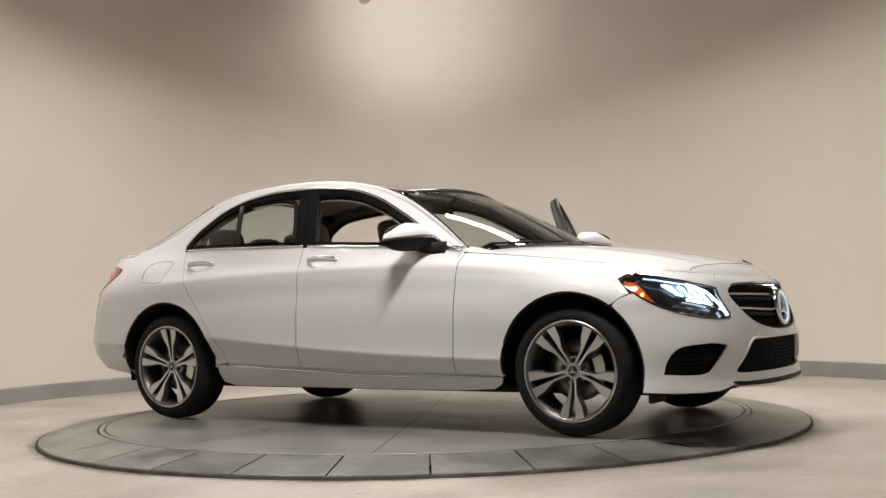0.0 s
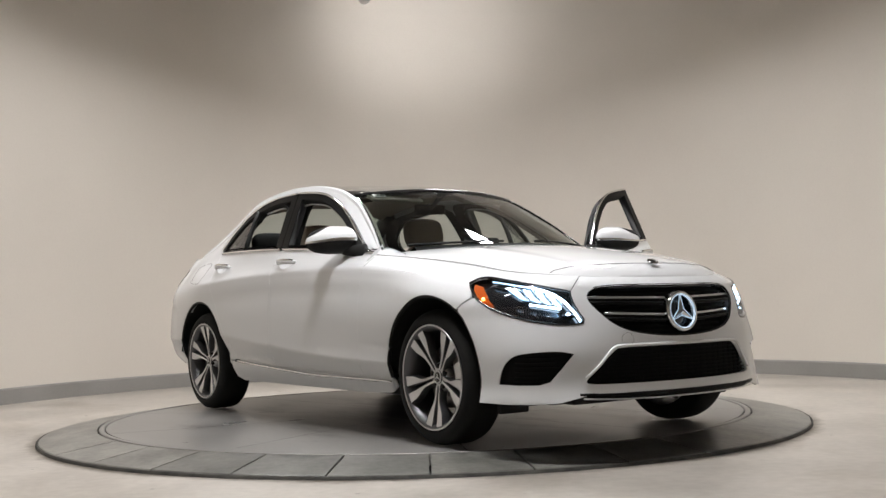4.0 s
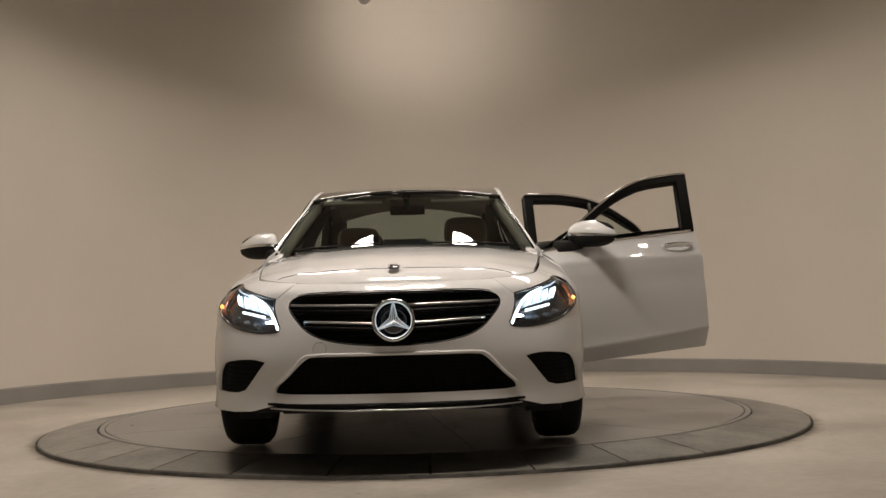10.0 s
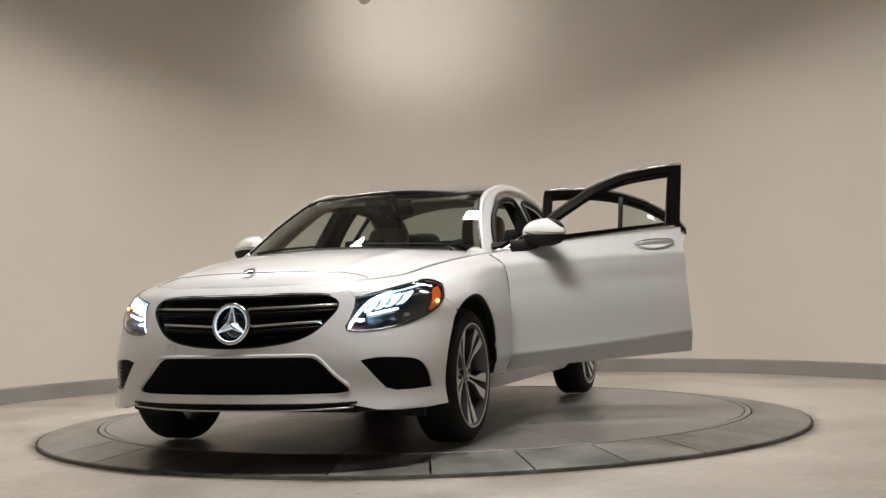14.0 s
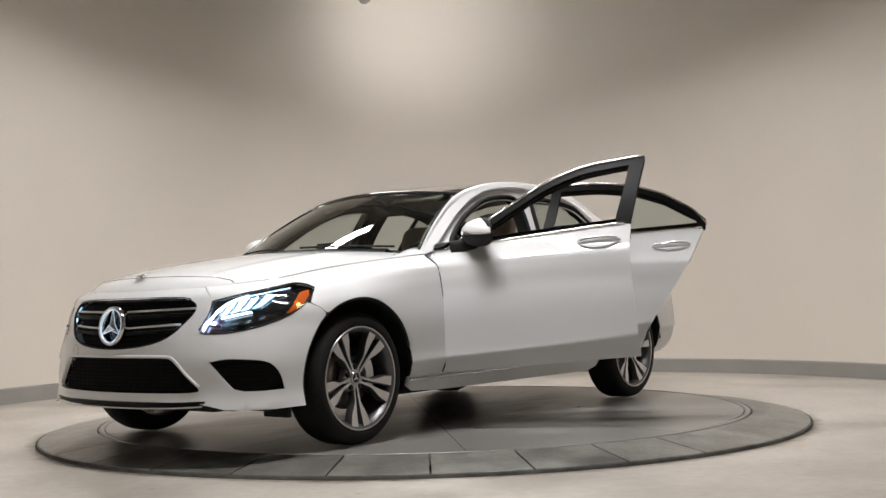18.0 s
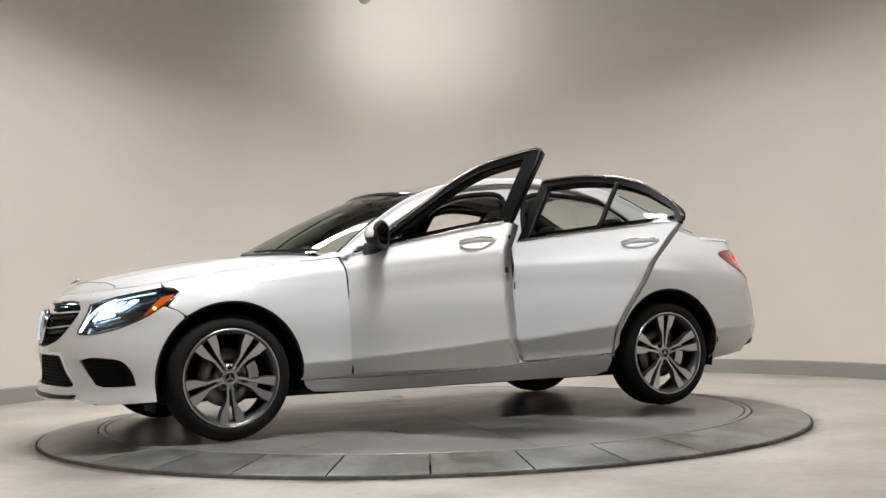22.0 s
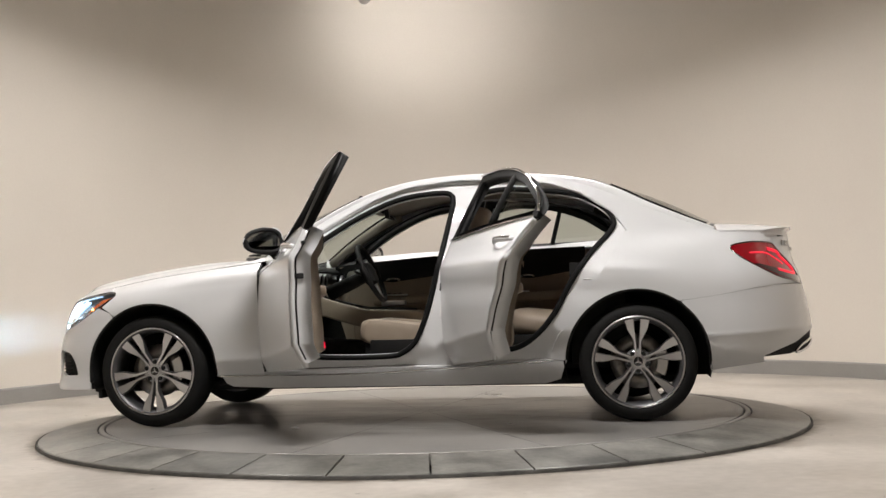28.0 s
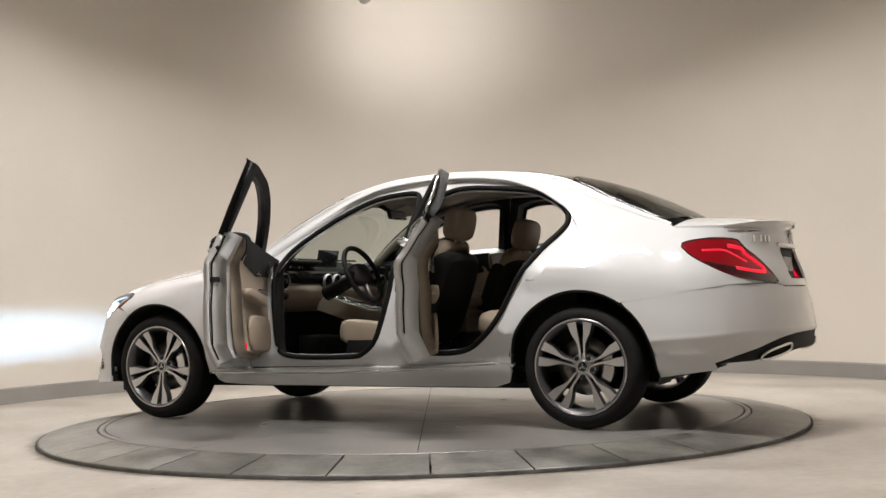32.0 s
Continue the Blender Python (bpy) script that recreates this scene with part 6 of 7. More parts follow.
def outside_mirror(door, mirror):
    sg = -1 if mirror else 1
    m0 = Matrix.Translation((0.47, sg * 0.885, 1.056))

    def shell(z0, z1, name, mt, label, fat=1.0):
        """A band of the housing: rounded to the front, drawn back to the outer end."""
        bm = bmesh.new()
        rows = []
        for i in range(11):
            z = z0 + (z1 - z0) * i / 10
            h = max(0.02, 1 - abs(z / 0.079) ** 2.2) ** 0.5
            row = []
            for k in range(25):
                a = math.pi * k / 24
                w = 0.124 * (0.62 + 0.38 * h) * fat
                d = 0.115 * h * fat
                yy = w * math.cos(a)
                taper = 0.75 + 0.25 * math.cos(a + 1.0)
                xx = d * math.sin(a) ** 0.8 * (1.0 - 0.25 * math.cos(a)) - 0.035 - yy * 0.42
                out = max(0.0, math.cos(a)) ** 1.4
                row.append(bm.verts.new((xx, sg * yy, z * (1 - 0.42 * out) - 0.014 * out)))
            rows.append(row)
        for r0, r1 in zip(rows, rows[1:]):
            for k in range(24):
                bm.faces.new((r0[k], r0[k + 1], r1[k + 1], r1[k]))
            bm.faces.new((r0[0], r1[0], r1[-1], r0[-1]))
        bm.faces.new(rows[0])
        bm.faces.new(rows[-1][::-1])
        bmesh.ops.recalc_face_normals(bm, faces=bm.faces)
        bm.transform(m0)
        return part(name, bm, mt, door, label, sharp=50)
    shell(0.010, 0.078, "mirror_cap", M_WHITE, "white upper mirror cap")
    shell(-0.006, 0.0095, "mirror_signal", M_CHROME, "bright mirror signal strip", 1.01)
    shell(-0.076, -0.0065, "mirror_base", M_BLACK, "black lower mirror housing", 0.98)
    bm = bmesh.new()
    vs, rim = [], []
    for k in range(28):
        a = 2 * math.pi * k / 28
        c, s = math.cos(a), math.sin(a)
        n = 3.2
        r = (abs(c) ** n + abs(s) ** n) ** (-1 / n)
        y, z = 0.100 * r * c, 0.060 * r * s
        z = z * (1 - 0.25 * max(0, c)) - 0.008 * max(0, c)
        vs.append(bm.verts.new((-0.044 - 0.42 * y, sg * y, z)))
        rim.append(m0 @ Vector((-0.038 - 0.42 * y * 1.05, sg * y * 1.05, z * 1.07)))
    bm.faces.new(vs)
    bmesh.ops.solidify(bm, geom=list(bm.faces), thickness=0.003)
    bm.transform(m0)
    part("mirror_glass", bm, M_MIRROR, door, "mirror glass", smooth=False)
    part("mirror_rim", tube(rim, 0.013, 8, closed=True), M_BLACK, door, "black mirror rim")
    part("mirror_foot", tube([(0.50, sg * 0.83, 1.005), (0.57, sg * 0.80, 0.992), (0.64, sg * 0.775, 0.985)], [0.035, 0.035, 0.045], 10, flat=0.6), M_BLACK, door, "black mirror foot")
    # triangle at the front corner of the window
    tri = [np.array(p) for p in lines([(0.735, belt(0.735) + 0.006), (0.58, belt(0.58) + 0.006), (0.58, DOOR_TOP(0.58) - 0.015), (0.735, belt(0.735) + 0.006)], 0.03)[:-1]]
    skin("mirror_triangle", body, tri, (), M_BLACK, door, "black corner panel", mirror=mirror, offset=0.002, flange=0.02, step=0.05)


def front_details(car):
    """Grille bars, emblem, lamp innards, lower mesh, lip."""
    c = XF + 1

    def nose(y, z, off=0.0):
        s = s_of(z, None, max(abs(y), 0.004))
        p = np.array(body(s, z))
        p[1] = y
        p[0] -= off
        return p
    # surround
    for nm, rows, r, mt in (("grille_surround", [(0.750, 0.0), (0.750, 0.2), (0.749, 0.33), (0.742, 0.42), (0.722, 0.466), (0.69, 0.479), (0.645, 0.455), (0.585, 0.40), (0.545, 0.325), (0.522, 0.22), (0.511, 0.10), (0.508, 0.0)], 0.007, M_BLACKSATIN),
                            ):
        half = [nose(y, z, 0.008) for z, y in rows]
        full = half + [np.array((p[0], -p[1], p[2])) for p in half[::-1][1:-1]]
        part(nm, tube(spline(full, 0.03, True), r, 8, closed=True), mt, car, "dark grille surround")
    # two double bars a side
    for z0, z1, y_end in ((0.676, 0.686, 0.468), (0.596, 0.612, 0.405)):
        for sg in (-1, 1):
            for dz, mt, r in ((0.012, M_SATIN, 0.0058), (-0.014, M_BLACKSATIN, 0.008), (0.0, M_MESH, 0.010)):
                pts = []
                for i in range(9):
                    t = i / 8
                    y = 0.06 + (y_end - 0.06) * t
                    p = nose(y, z0 + (z1 - z0) * t + dz, 0.012 + (0.006 if dz else 0.014))
                    pts.append((p[0], sg * y, p[2]))
                part("grille_bar", tube(pts, r, 8), mt, car, "silver grille bar" if mt is M_SATIN else "black grille bar")
    # fine dark slats behind
    for z in (0.536, 0.56, 0.635, 0.655, 0.712, 0.732):
        lim = 0.44 if z > 0.62 else 0.32
        pts = [nose(lim * (i / 8 - 1), z, 0.034) for i in range(17)]
        part("grille_slat", tube(pts, 0.005, 6), M_MESH, car)
    em = new("emblem")
    em.parent = car
    em["label"] = "lit silver three-spoked ring emblem on the grille"
    em.location = (2.236, 0, 0.622)
    em.rotation_euler = (0, radians(-8), 0)
    R = 0.092
    part("ring", lathe([(R - 0.012, 0.004), (R - 0.010, 0.014), (R - 0.002, 0.016), (R + 0.004, 0.008), (R + 0.006, -0.02), (R - 0.012, -0.02)], 56, axis="x"), M_CHROME, em, "chrome ring")
    part("light_ring", lathe([(R - 0.0145, 0.004), (R - 0.014, 0.0125), (R - 0.0105, 0.0145)], 56, axis="x"), M_EMBLEM, em, "lit white ring")
    part("back", lathe([(0.0, -0.012), (R - 0.01, -0.012), (R - 0.008, -0.02)], 40, axis="x"), M_BLACKGLOSS, em, "gloss black backing")
    for k in range(3):
        a = math.pi / 2 + 2 * math.pi * k / 3
        bm = bmesh.new()
        tip = bm.verts.new((0.006, (R - 0.008) * math.cos(a), (R - 0.008) * math.sin(a)))
        l_ = bm.verts.new((-0.004, 0.019 * math.cos(a + 1.05), 0.019 * math.sin(a + 1.05)))
        r_ = bm.verts.new((-0.004, 0.019 * math.cos(a - 1.05), 0.019 * math.sin(a - 1.05)))
        o_ = bm.verts.new((0.016, 0, 0))
        b_ = bm.verts.new((-0.01, 0.3 * R * math.cos(a), 0.3 * R * math.sin(a)))
        for f in ((tip, l_, o_), (tip, o_, r_), (tip, b_, l_), (tip, r_, b_)):
            bm.faces.new(f)
        bmesh.ops.recalc_face_normals(bm, faces=bm.faces)
        part("spoke", bm, M_CHROME, em, smooth=False)
        for sgn in (-1, 1):
            p0 = Vector((0.002, 0.021 * math.cos(a + sgn * 1.0), 0.021 * math.sin(a + sgn * 1.0)))
            p1 = Vector((0.006, (R - 0.016) * math.cos(a + sgn * 0.035), (R - 0.016) * math.sin(a + sgn * 0.035)))
            part("light_edge", tube([p0, p1], 0.0016, 6), M_EMBLEM, em, "lit edge")
    # badge on the hood
    b = part("hood_badge", lathe([(0.0, 0.003), (0.022, 0.003), (0.026, 0.0015), (0.027, -0.004)], 28, axis="z"), M_BLACKGLOSS, car, "small round black and silver badge")
    b.location = (2.062, 0, 0.866)
    b.rotation_euler = (0, radians(20), 0)
    part("badge_ring", lathe([(0.022, 0.004), (0.0255, 0.0045), (0.028, 0.0)], 28, axis="z"), M_CHROME, b)
    # mesh in the lower grille and the side intakes
    for z in np.arange(0.318, 0.465, 0.018):
        lim = 0.53 - max(0, (z - 0.33)) * 1.05
        part("mesh_slat", tube([nose(lim * (i / 8 - 1), z, 0.022) for i in range(17)], 0.0035, 6), M_MESH, car)
    for y in np.arange(-0.46, 0.47, 0.046):
        top = min(0.464, 0.33 + (0.54 - abs(y)) / 1.05)
        part("mesh_slat", tube([nose(y, z, 0.024) for z in (0.308, (0.308 + top) / 2, top)], 0.003, 6), M_MESH, car)
    for sg in (-1, 1):
        for z in np.arange(0.328, 0.455, 0.021):
            pts = []
            y0 = 0.60 + 0.09 * (0.45 - z) / 0.13
            for i in range(7):
                y = y0 + (0.80 - y0) * i / 6
                p = nose(y, z, 0.0)
                n = Vector((p[0] - 1.2, p[1] * 0.9, 0)).normalized()
                pts.append((p[0] - n.x * 0.02, sg * (p[1] - n.y * 0.02), z))
            part("intake_slat", tube(pts, 0.0035, 6), M_MESH, car)
    # bright and dark lines of the front lip
    for nm, z, mt, r, off, lim in (("lip_strip", 0.232, M_SATIN, 0.0035, 0.004, 0.56), ("lip_band", 0.249, M_BLACKSATIN, 0.013, 0.012, 0.57)):
        pts = [nose(lim * (i / 12 - 1), z + 0.012 * (abs(i / 12 - 1)) ** 3, off) for i in range(25)]
        part(nm, tube(pts, r, 8), mt, car, "silver lip strip" if mt is M_SATIN else "gloss black lip band")
    half = [nose(y, z, 0.001) for z, y in ((0.476, 0.0), (0.476, 0.2), (0.474, 0.36), (0.462, 0.41), (0.39, 0.478), (0.335, 0.54))]
    part("grille_edge", tube(spline([np.array((p[0], -p[1], p[2])) for p in half[::-1][:-1]] + half, 0.03), 0.008, 8), M_WHITE, car)
    part("tow_cover", lathe([(0.0300, 0.0003), (0.0306, 0.0010), (0.0313, 0.0)], 24, axis="x"), M_DIRT, car).matrix_basis = Matrix.Translation(nose(-0.33, 0.503, -0.001)) @ Matrix.Rotation(radians(-14), 4, "Z")
    part("under_tray", box(0.4, 1.05, 0.03, (1.86, 0, 0.222), 0.01), M_BLACK, car, "black under tray")
    for sg in (-1, 1):
        part("air_flap", box(0.03, 0.17, 0.055, (1.80, sg * 0.68, 0.195), 0.01), M_BLACK, car, "black air flap ahead of the wheel")


def on_skin(s, z, off, mirror):
    """A point set in from the outer skin."""
    e = 0.004
    p = np.array(body(s, z))
    n = np.cross(np.array(body(s + e, z)) - np.array(body(s - e, z)), np.array(body(s, z + e)) - np.array(body(s, z - e)))
    n = n / max(np.linalg.norm(n), 1e-9)
    if np.dot(n, np.array((p[0] * 0.3, p[1], 0))) < 0:
        n = -n
    q = p + n * off
    return np.array((q[0], -q[1] if mirror else q[1], q[2]))


def lamp_details(car):
    lamps = [o for o in car.children if o.name.startswith("headlight")]
    for lamp, mirror in zip(lamps, (False, True)):
        def run(rows, off):
            P = spline(front_pts(rows), 0.02)
            return [on_skin(p[0], p[1], off, mirror) for p in P]
        # daytime light along the inner and upper edge
        part("light_guide", tube(run([(0.594, None, 0.532), (0.64, None, 0.552), (0.69, None, 0.582), (0.726, None, 0.622), (0.754, None, 0.68)], -0.010), 0.0055, 8), M_LED, lamp, "lit white light guide")
        part("light_guide", tube(run([(0.754, None, 0.68), (0.776, None, 0.735), (0.793, 1.78, None)], -0.012), 0.0035, 8), M_LEDSOFT, lamp, "lit pale light guide")
        part("light_guide", tube(run([(0.652, None, 0.60), (0.664, None, 0.66), (0.676, None, 0.715)], -0.012), 0.0048, 8), M_LED, lamp, "lit white light guide")
        # lit reflector chambers under the upper edge
        rise = lambda y: 0.726 + (y - 0.544) * 0.29
        for k in range(4):
            ya, yb = 0.590 + 0.040 * k, 0.590 + 0.040 * k + 0.024
            cell = front_pts([(rise(ya) - 0.074, None, ya), (rise(yb) - 0.072, None, yb), (rise(yb + 0.02) - 0.018, None, yb + 0.02), (rise(ya + 0.02) - 0.018, None, ya + 0.02)])
            skin("lit_reflector", body, lines(cell + cell[:1], 0.02)[:-1], (), M_LEDSOFT, lamp, "lit bluish white reflector chamber", mirror=mirror, flange=0.012, offset=-0.022, step=0.03)
            part("reflector_blade", tube(run([(rise(ya) - 0.076, None, ya - 0.004), (rise(ya) - 0.045, None, ya + 0.006), (rise(ya) - 0.014, None, ya + 0.016)], -0.014), 0.0035, 8), M_CHROME, lamp, "bright reflector blade")
            part("reflector_edge", tube(run([(rise(yb) - 0.070, None, yb + 0.001), (rise(yb) - 0.02, None, yb + 0.018)], -0.012), 0.0022, 6), M_LED, lamp, "lit white edge of a chamber")
        # projectors below
        for k, (y, z) in enumerate(((0.655, 0.612), (0.710, 0.622), (0.760, 0.638))):
            q = on_skin(s_of(z, None, y), z, -0.022, mirror)
            ob = part("projector", lathe([(0.0, 0.016), (0.010, 0.014), (0.014, 0.008), (0.0145, 0.002), (0.018, 0.004), (0.020, -0.012)], 20, axis="x"), M_BLACKGLOSS, lamp, "dark projector lens")
            ob.location = q
            ob.rotation_euler = (0, 0, radians((-1 if mirror else 1) * (28 + 9 * k)))
        # low beam deep in a flat dark slot, aimed forward
        q = on_skin(s_of(0.632, None, 0.563), 0.632, -0.026, mirror)
        bm = bmesh.new()
        for dz in (-0.0042, 0.0042):
            box(0.036, 0.066, 0.003, (0.005, 0, dz), bm=bm)
        for dy in (-0.033, 0.033):
            box(0.030, 0.003, 0.014, (0.002, dy, 0), bm=bm)
        box(0.003, 0.056, 0.014, (-0.0135, 0, 0), bm=bm)
        ob = part("beam_slot", bm, M_GAP, lamp, "dark beam slot", smooth=False)
        ob.location = q
        ob.rotation_euler = (0, radians(3.4), 0)
        ob = part("low_beam", box(0.002, 0.052, 0.003, (-0.009, 0, 0)), M_BEAM, lamp, "lit low beam", smooth=False)
        ob.location = q
        ob.rotation_euler = (0, radians(3.4), 0)
        # amber marker at the outer end
        am = [np.array(q) for q in ((1.698, 0.784), (1.775, 0.770), (1.85, 0.728), (1.92, 0.668), (1.90, 0.666), (1.80, 0.716), (1.722, 0.757))]
        am = lines(am + am[:1], 0.02)[:-1]
        skin("amber_reflector", body, am, (), M_AMBER, lamp, "amber side reflector", mirror=mirror, flange=0.01, offset=-0.012, step=0.03)
        q = on_skin(1.845, 0.706, -0.006, mirror)
        bm = bmesh.new()
        bmesh.ops.create_icosphere(bm, subdivisions=2, radius=0.0085)
        ob = part("amber_light", bm, M_AMBERLED, lamp, "lit amber marker")
        ob.location = q
        rim = [on_skin(p[0], p[1], -0.003, mirror) for p in join(spline(LAMP_TOP, 0.03), spline(LAMP_BOT, 0.03))]
        part("bezel", tube(rim, 0.006, 6, closed=True), M_BLACKGLOSS, lamp, "black lamp bezel")
    tails = [o for o in car.children if o.name.startswith("tail_light")]
    for lamp, mirror in zip(tails, (False, True)):
        def band(rows, off, r, mt, nm, lb):
            P = spline(rear_pts(rows), 0.02)
            part(nm, tube([on_skin(p[0], p[1], off, mirror) for p in P], r, 8), mt, lamp, lb)
        band([(0.948, -2.17, None), (0.93, -2.23, None), (0.905, None, 0.60), (0.86, None, 0.560), (0.822, None, 0.525), (0.806, None, 0.545), (0.812, None, 0.62), (0.828, None, 0.70)], -0.006, 0.013, M_REDLED, "led_band", "lit red led band")
        band([(0.925, -2.06, None), (0.925, -2.15, None), (0.90, None, 0.66), (0.86, None, 0.62)], -0.004, 0.007, M_REDLED, "led_band", "lit red led band")
        low = rear_pts([(0.862, -2.085, None), (0.80, -2.215, None), (0.768, None, 0.58), (0.758, None, 0.50), (0.762, None, 0.455), (0.79, None, 0.47), (0.795, None, 0.53), (0.812, None, 0.62), (0.845, -2.17, None)])
        skin("dark_lens", body, spline(low, 0.02, True), (), M_REDDARK, lamp, "dark red lower lens", mirror=mirror, flange=0.004, offset=0.003, step=0.03)
        rim = [on_skin(p[0], p[1], -0.001, mirror) for p in join(spline(TAIL_OUT, 0.03), spline(TAIL_IN, 0.03))]
        part("bezel", tube(rim, 0.005, 6, closed=True), M_REDDARK, lamp, "dark lamp edge")


def rear_details(car):
    def tail(y, z, off=0.0):
        s = s_of(z, None, max(abs(y), 0.004), True)
        p = np.array(body(s, z))
        return np.array((p[0] - off, y, z))
    # plate recess with a dealer plate, its print as bars
    p = tail(0, 0.86)
    rc = part("plate_recess", box(0.03, 0.60, 0.22, (p[0] + 0.075, 0, 0.858), 0.008), M_BLACK, car, "dark plate recess")
    part("plate_bar", tube([tail(0.29 * (i / 8 - 1), 0.957, 0.002) for i in range(17)], 0.011, 8), M_CHROME, car, "chrome bar over the plate")
    pl = part("plate", box(0.006, 0.31, 0.155, (p[0] + 0.045, 0, 0.855), 0.002, rot=Matrix.Rotation(radians(6), 4, "Y")), M_INK, car, "dark dealer plate")
    for k in range(5):
        part("plate_print", box(0.003, 0.03, 0.08, (p[0] + 0.0405, -0.1 + 0.05 * k, 0.855), 0, rot=Matrix.Rotation(radians(6), 4, "Y")), M_PAPER, pl)
    # model badge as plain bars
    for k in range(4):
        y = 0.50 - 0.035 * k - (0.02 if k else 0)
        q = tail(y, 0.985, 0.004)
        part("model_badge", box(0.006, 0.024, 0.032, q, 0.003, rot=Matrix.Rotation(radians(-16), 4, "Z")), M_CHROME, car, "chrome badge piece")
    em = part("rear_emblem", lathe([(0.034, -0.006), (0.037, -0.010), (0.041, -0.006), (0.042, 0.004)], 32, axis="x"), M_CHROME, car, "chrome ring emblem")
    em.location = (tail(0, 1.0)[0] - 0.002, 0, 1.005)
    for k in range(3):
        a = math.pi / 2 + 2 * math.pi * k / 3
        part("emblem_spoke", tube([(-0.006, 0, 0), (-0.006, 0.037 * math.cos(a), 0.037 * math.sin(a))], [0.006, 0.002], 6), M_CHROME, em)
    for sg in (-1, 1):
        # exhaust trim
        n = 36
        pts = []
        for i in range(n):
            a = 2 * math.pi * i / n
            c, s = math.cos(a), math.sin(a)
            r = (abs(c) ** 3 + abs(s) ** 3) ** (-1 / 3)
            y = 0.52 + 0.11 * r * c
            z = 0.392 + 0.025 * r * s - 0.20 * (y - 0.52)
            q = tail(y, z, 0.004)
            pts.append((q[0], sg * y, z))
        part("exhaust_trim", tube(pts, 0.008, 8, closed=True), M_CHROME, car, "chrome exhaust trim")
        put("exhaust_opening", [(x + 0.004, y, z) for x, y, z in pts], [tuple(range(n))], M_MESH, car, "dark exhaust opening")
    flap = spline([(-1.655, 0.98), (-1.54, 1.005), (-1.44, 1.0), (-1.425, 0.975), (-1.455, 0.885), (-1.48, 0.865), (-1.64, 0.872), (-1.662, 0.89)], 0.02, True)
    part("fuel_flap", tube([on_skin(p[0], p[1], -0.0015, True) for p in flap], 0.0024, 6, closed=True), M_GAP, car, "thin gap round the fuel flap")
    # axle parts under the car
    part("rear_axle", tube([(-1.42, -0.62, 0.30), (-1.42, 0.62, 0.30)], 0.045, 10), M_BLACK, car, "black rear axle")
    part("front_axle", tube([(1.42, -0.62, 0.28), (1.42, 0.62, 0.28)], 0.04, 10), M_BLACK, car, "black front axle")


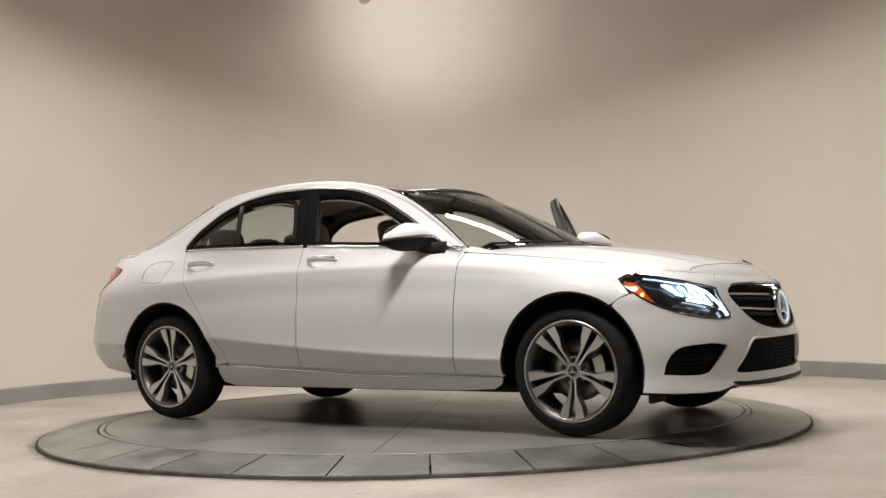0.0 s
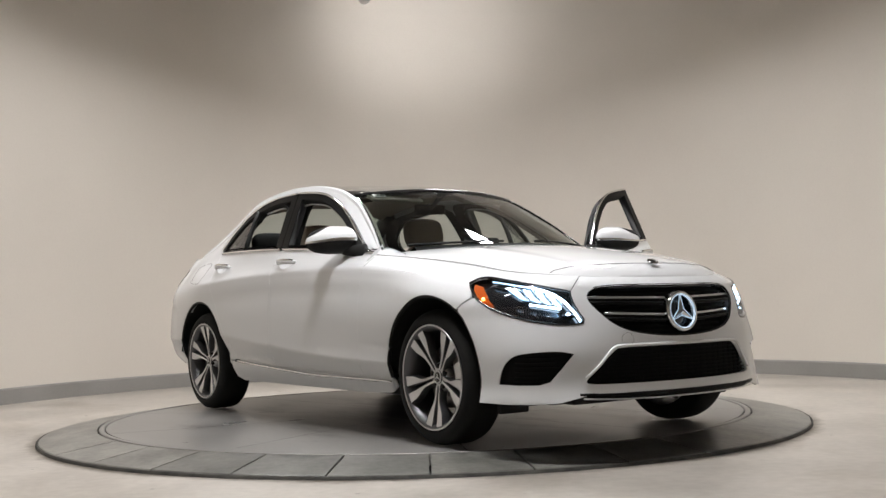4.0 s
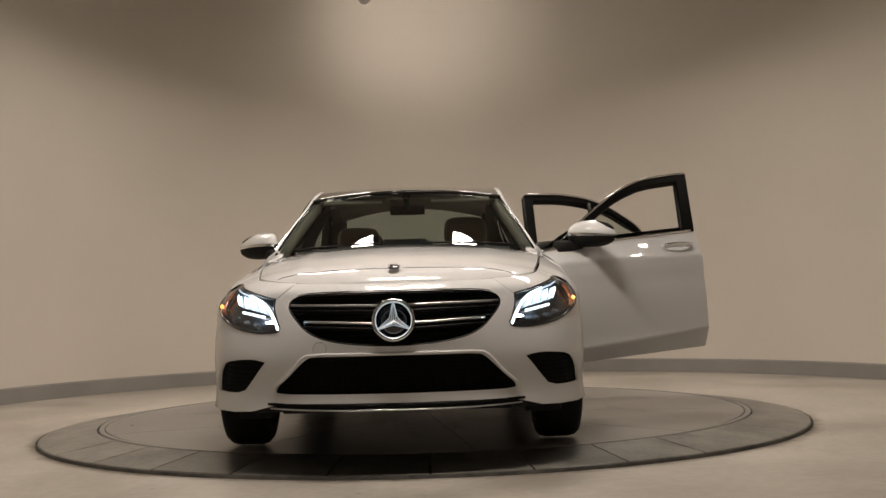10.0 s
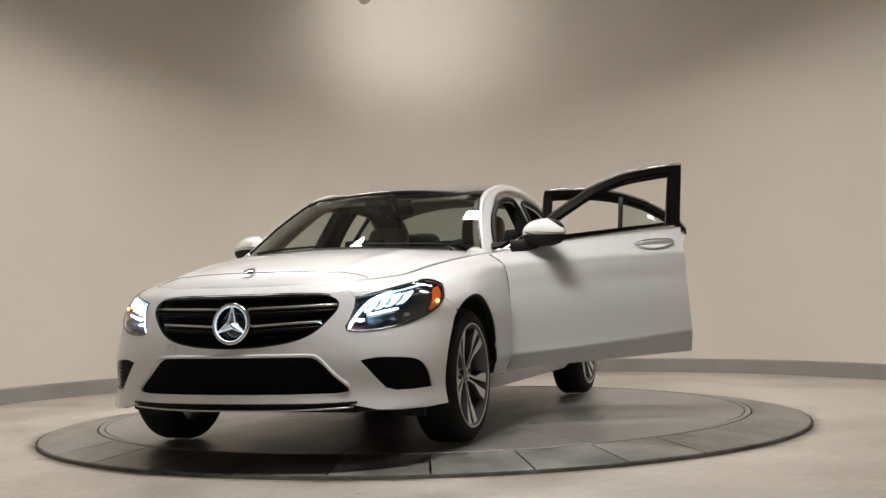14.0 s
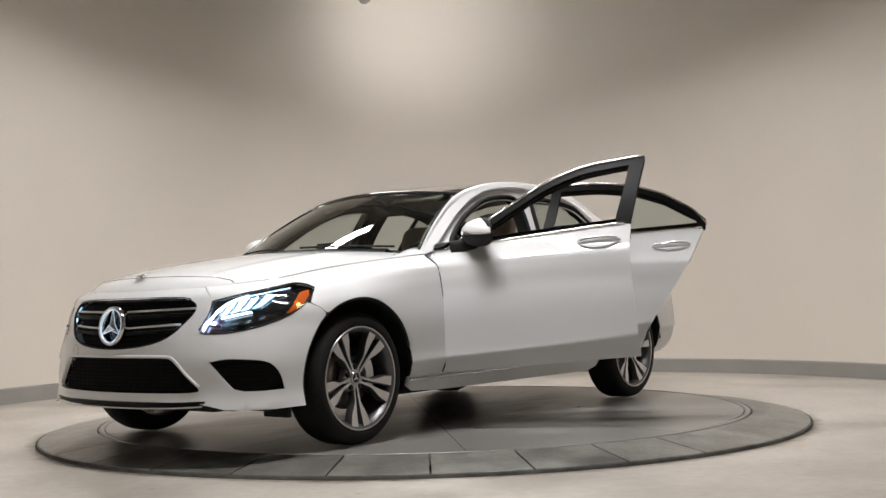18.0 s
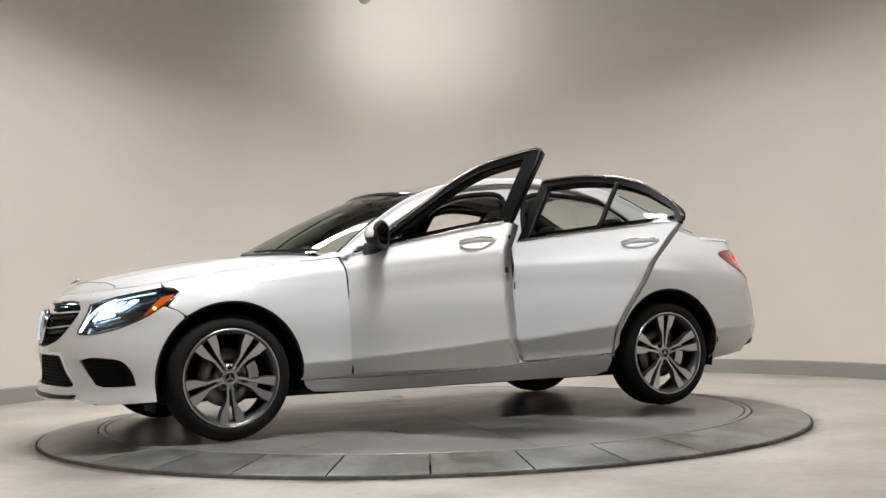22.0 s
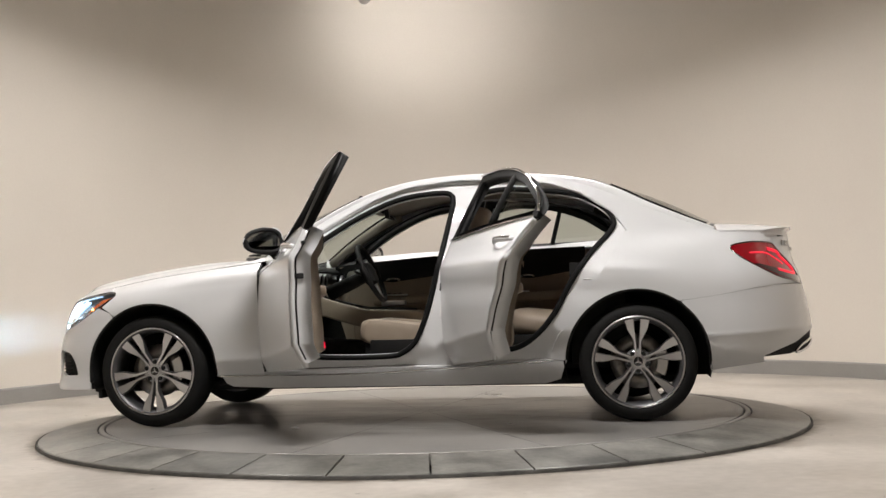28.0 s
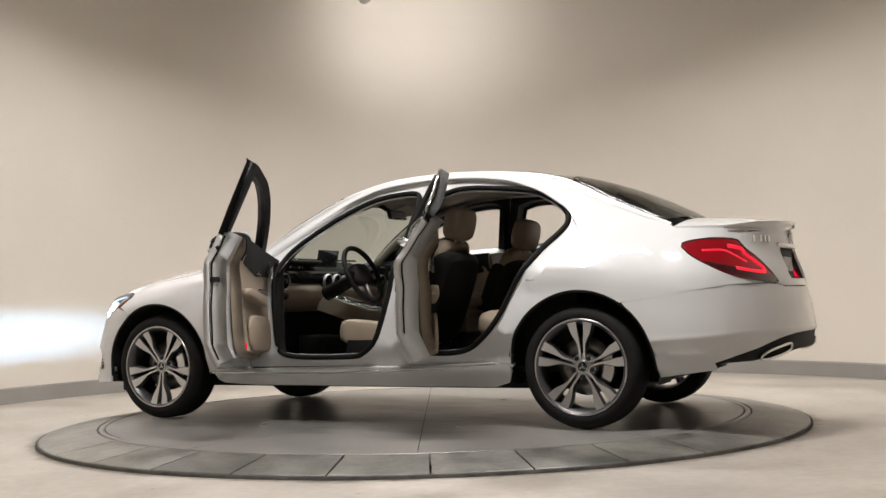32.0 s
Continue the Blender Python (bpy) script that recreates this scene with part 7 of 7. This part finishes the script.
def glass_details(car):
    # dark border of the windshield
    def edge(v, sg):
        x = 0.2 + 0.56 * v
        return (x, sg * (IN_Y(x) - 0.004), IN_Z(x) + 0.002)
    for sg in (-1, 1):
        part("glass_border", tube([edge(i / 12, sg) for i in range(13)], 0.008, 6, flat=0.6), M_BLACKGLOSS, car, "black windshield border")
    part("glass_border", tube([(0.30 - 0.10 * u * u - 0.004, 0.58 * u, 1.3755 - 0.037 * u * u) for u in [i / 10 - 1 for i in range(21)]], 0.012, 6), M_BLACKGLOSS, car, "black windshield border")
    # cowl and wipers
    verts, faces = [], []
    for i in range(25):
        u = 0.80 * (-1 + i / 12)
        a = (1.09 - 0.30 * u * u, 0.75 * u, 0.985 - 0.03 * u * u)
        b = (1.06 - 0.315 * u * u, 0.74 * u, 1.012 - 0.02 * u * u)
        d = (0.96 - 0.315 * u * u, 0.74 * u, 0.97 - 0.02 * u * u)
        verts += [a, b, d]
    for i in range(24):
        for j in range(2):
            q = i * 3 + j
            faces.append((q, q + 3, q + 4, q + 1))
    put("cowl", verts, faces, M_BLACK, car, "black cowl below the windshield")
    for y0, y1 in ((0.10, 0.62), (-0.62, -0.12)):
        pts = []
        for i in range(9):
            y = y0 + (y1 - y0) * i / 8
            u = y / 0.745
            pts.append((1.045 - 0.315 * u * u, y, 1.024 - 0.02 * u * u))
        part("wiper", tube(pts, 0.007, 6), M_BLACK, car, "black wiper")
    # sticker inside the glass, its print as bars
    st = part("windshield_sticker", box(0.002, 0.085, 0.028, (0.262, -0.445, 1.338), 0, rot=Matrix.Rotation(radians(-60), 4, "Y")), M_PAPER, car, "white sticker with unreadable print")
    for k in range(6):
        part("sticker_print", box(0.0015, 0.008, 0.012, (0.2635, -0.474 + 0.0115 * k, 1.339), 0, rot=Matrix.Rotation(radians(-60), 4, "Y")), M_INK, st)
    for sg in (-1, 1):
        part("rear_window_border", tube([(x, sg * (IN_Y(x) - 0.006), IN_Z(x) + 0.002) for x in np.arange(-1.3, -1.84, -0.045)], 0.012, 6, flat=0.6), M_BLACKGLOSS, car, "black rear window border")


def build_car():
    car = new("car")
    tagged(car, "white four-door sedan with both doors on one side open, lights on", "car")
    build_body(car)
    build_lamps(car)
    lamp_details(car)
    build_wheels(car)
    frames_and_seals(car)
    cabin(car)
    seats(car)
    front_details(car)
    rear_details(car)
    glass_details(car)
    for mirror in (True, False):
        for front in (True, False):
            d = build_door(car, front, mirror, 0 if mirror else 60)
            door_inside(d, front, mirror)
            if front:
                outside_mirror(d, mirror)
            if not mirror:
                h = Vector((0.725, 0.845, 0.6)) if front else Vector((-0.365, 0.85, 0.6))
                ax = Vector((0.0, -0.05, 1.0)).normalized()
                rot = Matrix.Rotation(radians(-64 if front else -61), 4, ax)
                d.matrix_basis = Matrix.Translation(h) @ rot @ Matrix.Translation(-h)
    return car


build_room()
TURNTABLE = build_turntable()
CAR = build_car()


def motions():
    rows_car, rows_disc = [], []
    for t, a in TURN:
        r = Matrix.Rotation(radians(a), 4, "Z")
        rows_disc.append((t, r))
        rows_car.append((t, r @ Matrix.Translation(-AXIS)))
    walk(TURNTABLE, rows_disc)
    walk(CAR, rows_car)


motions()
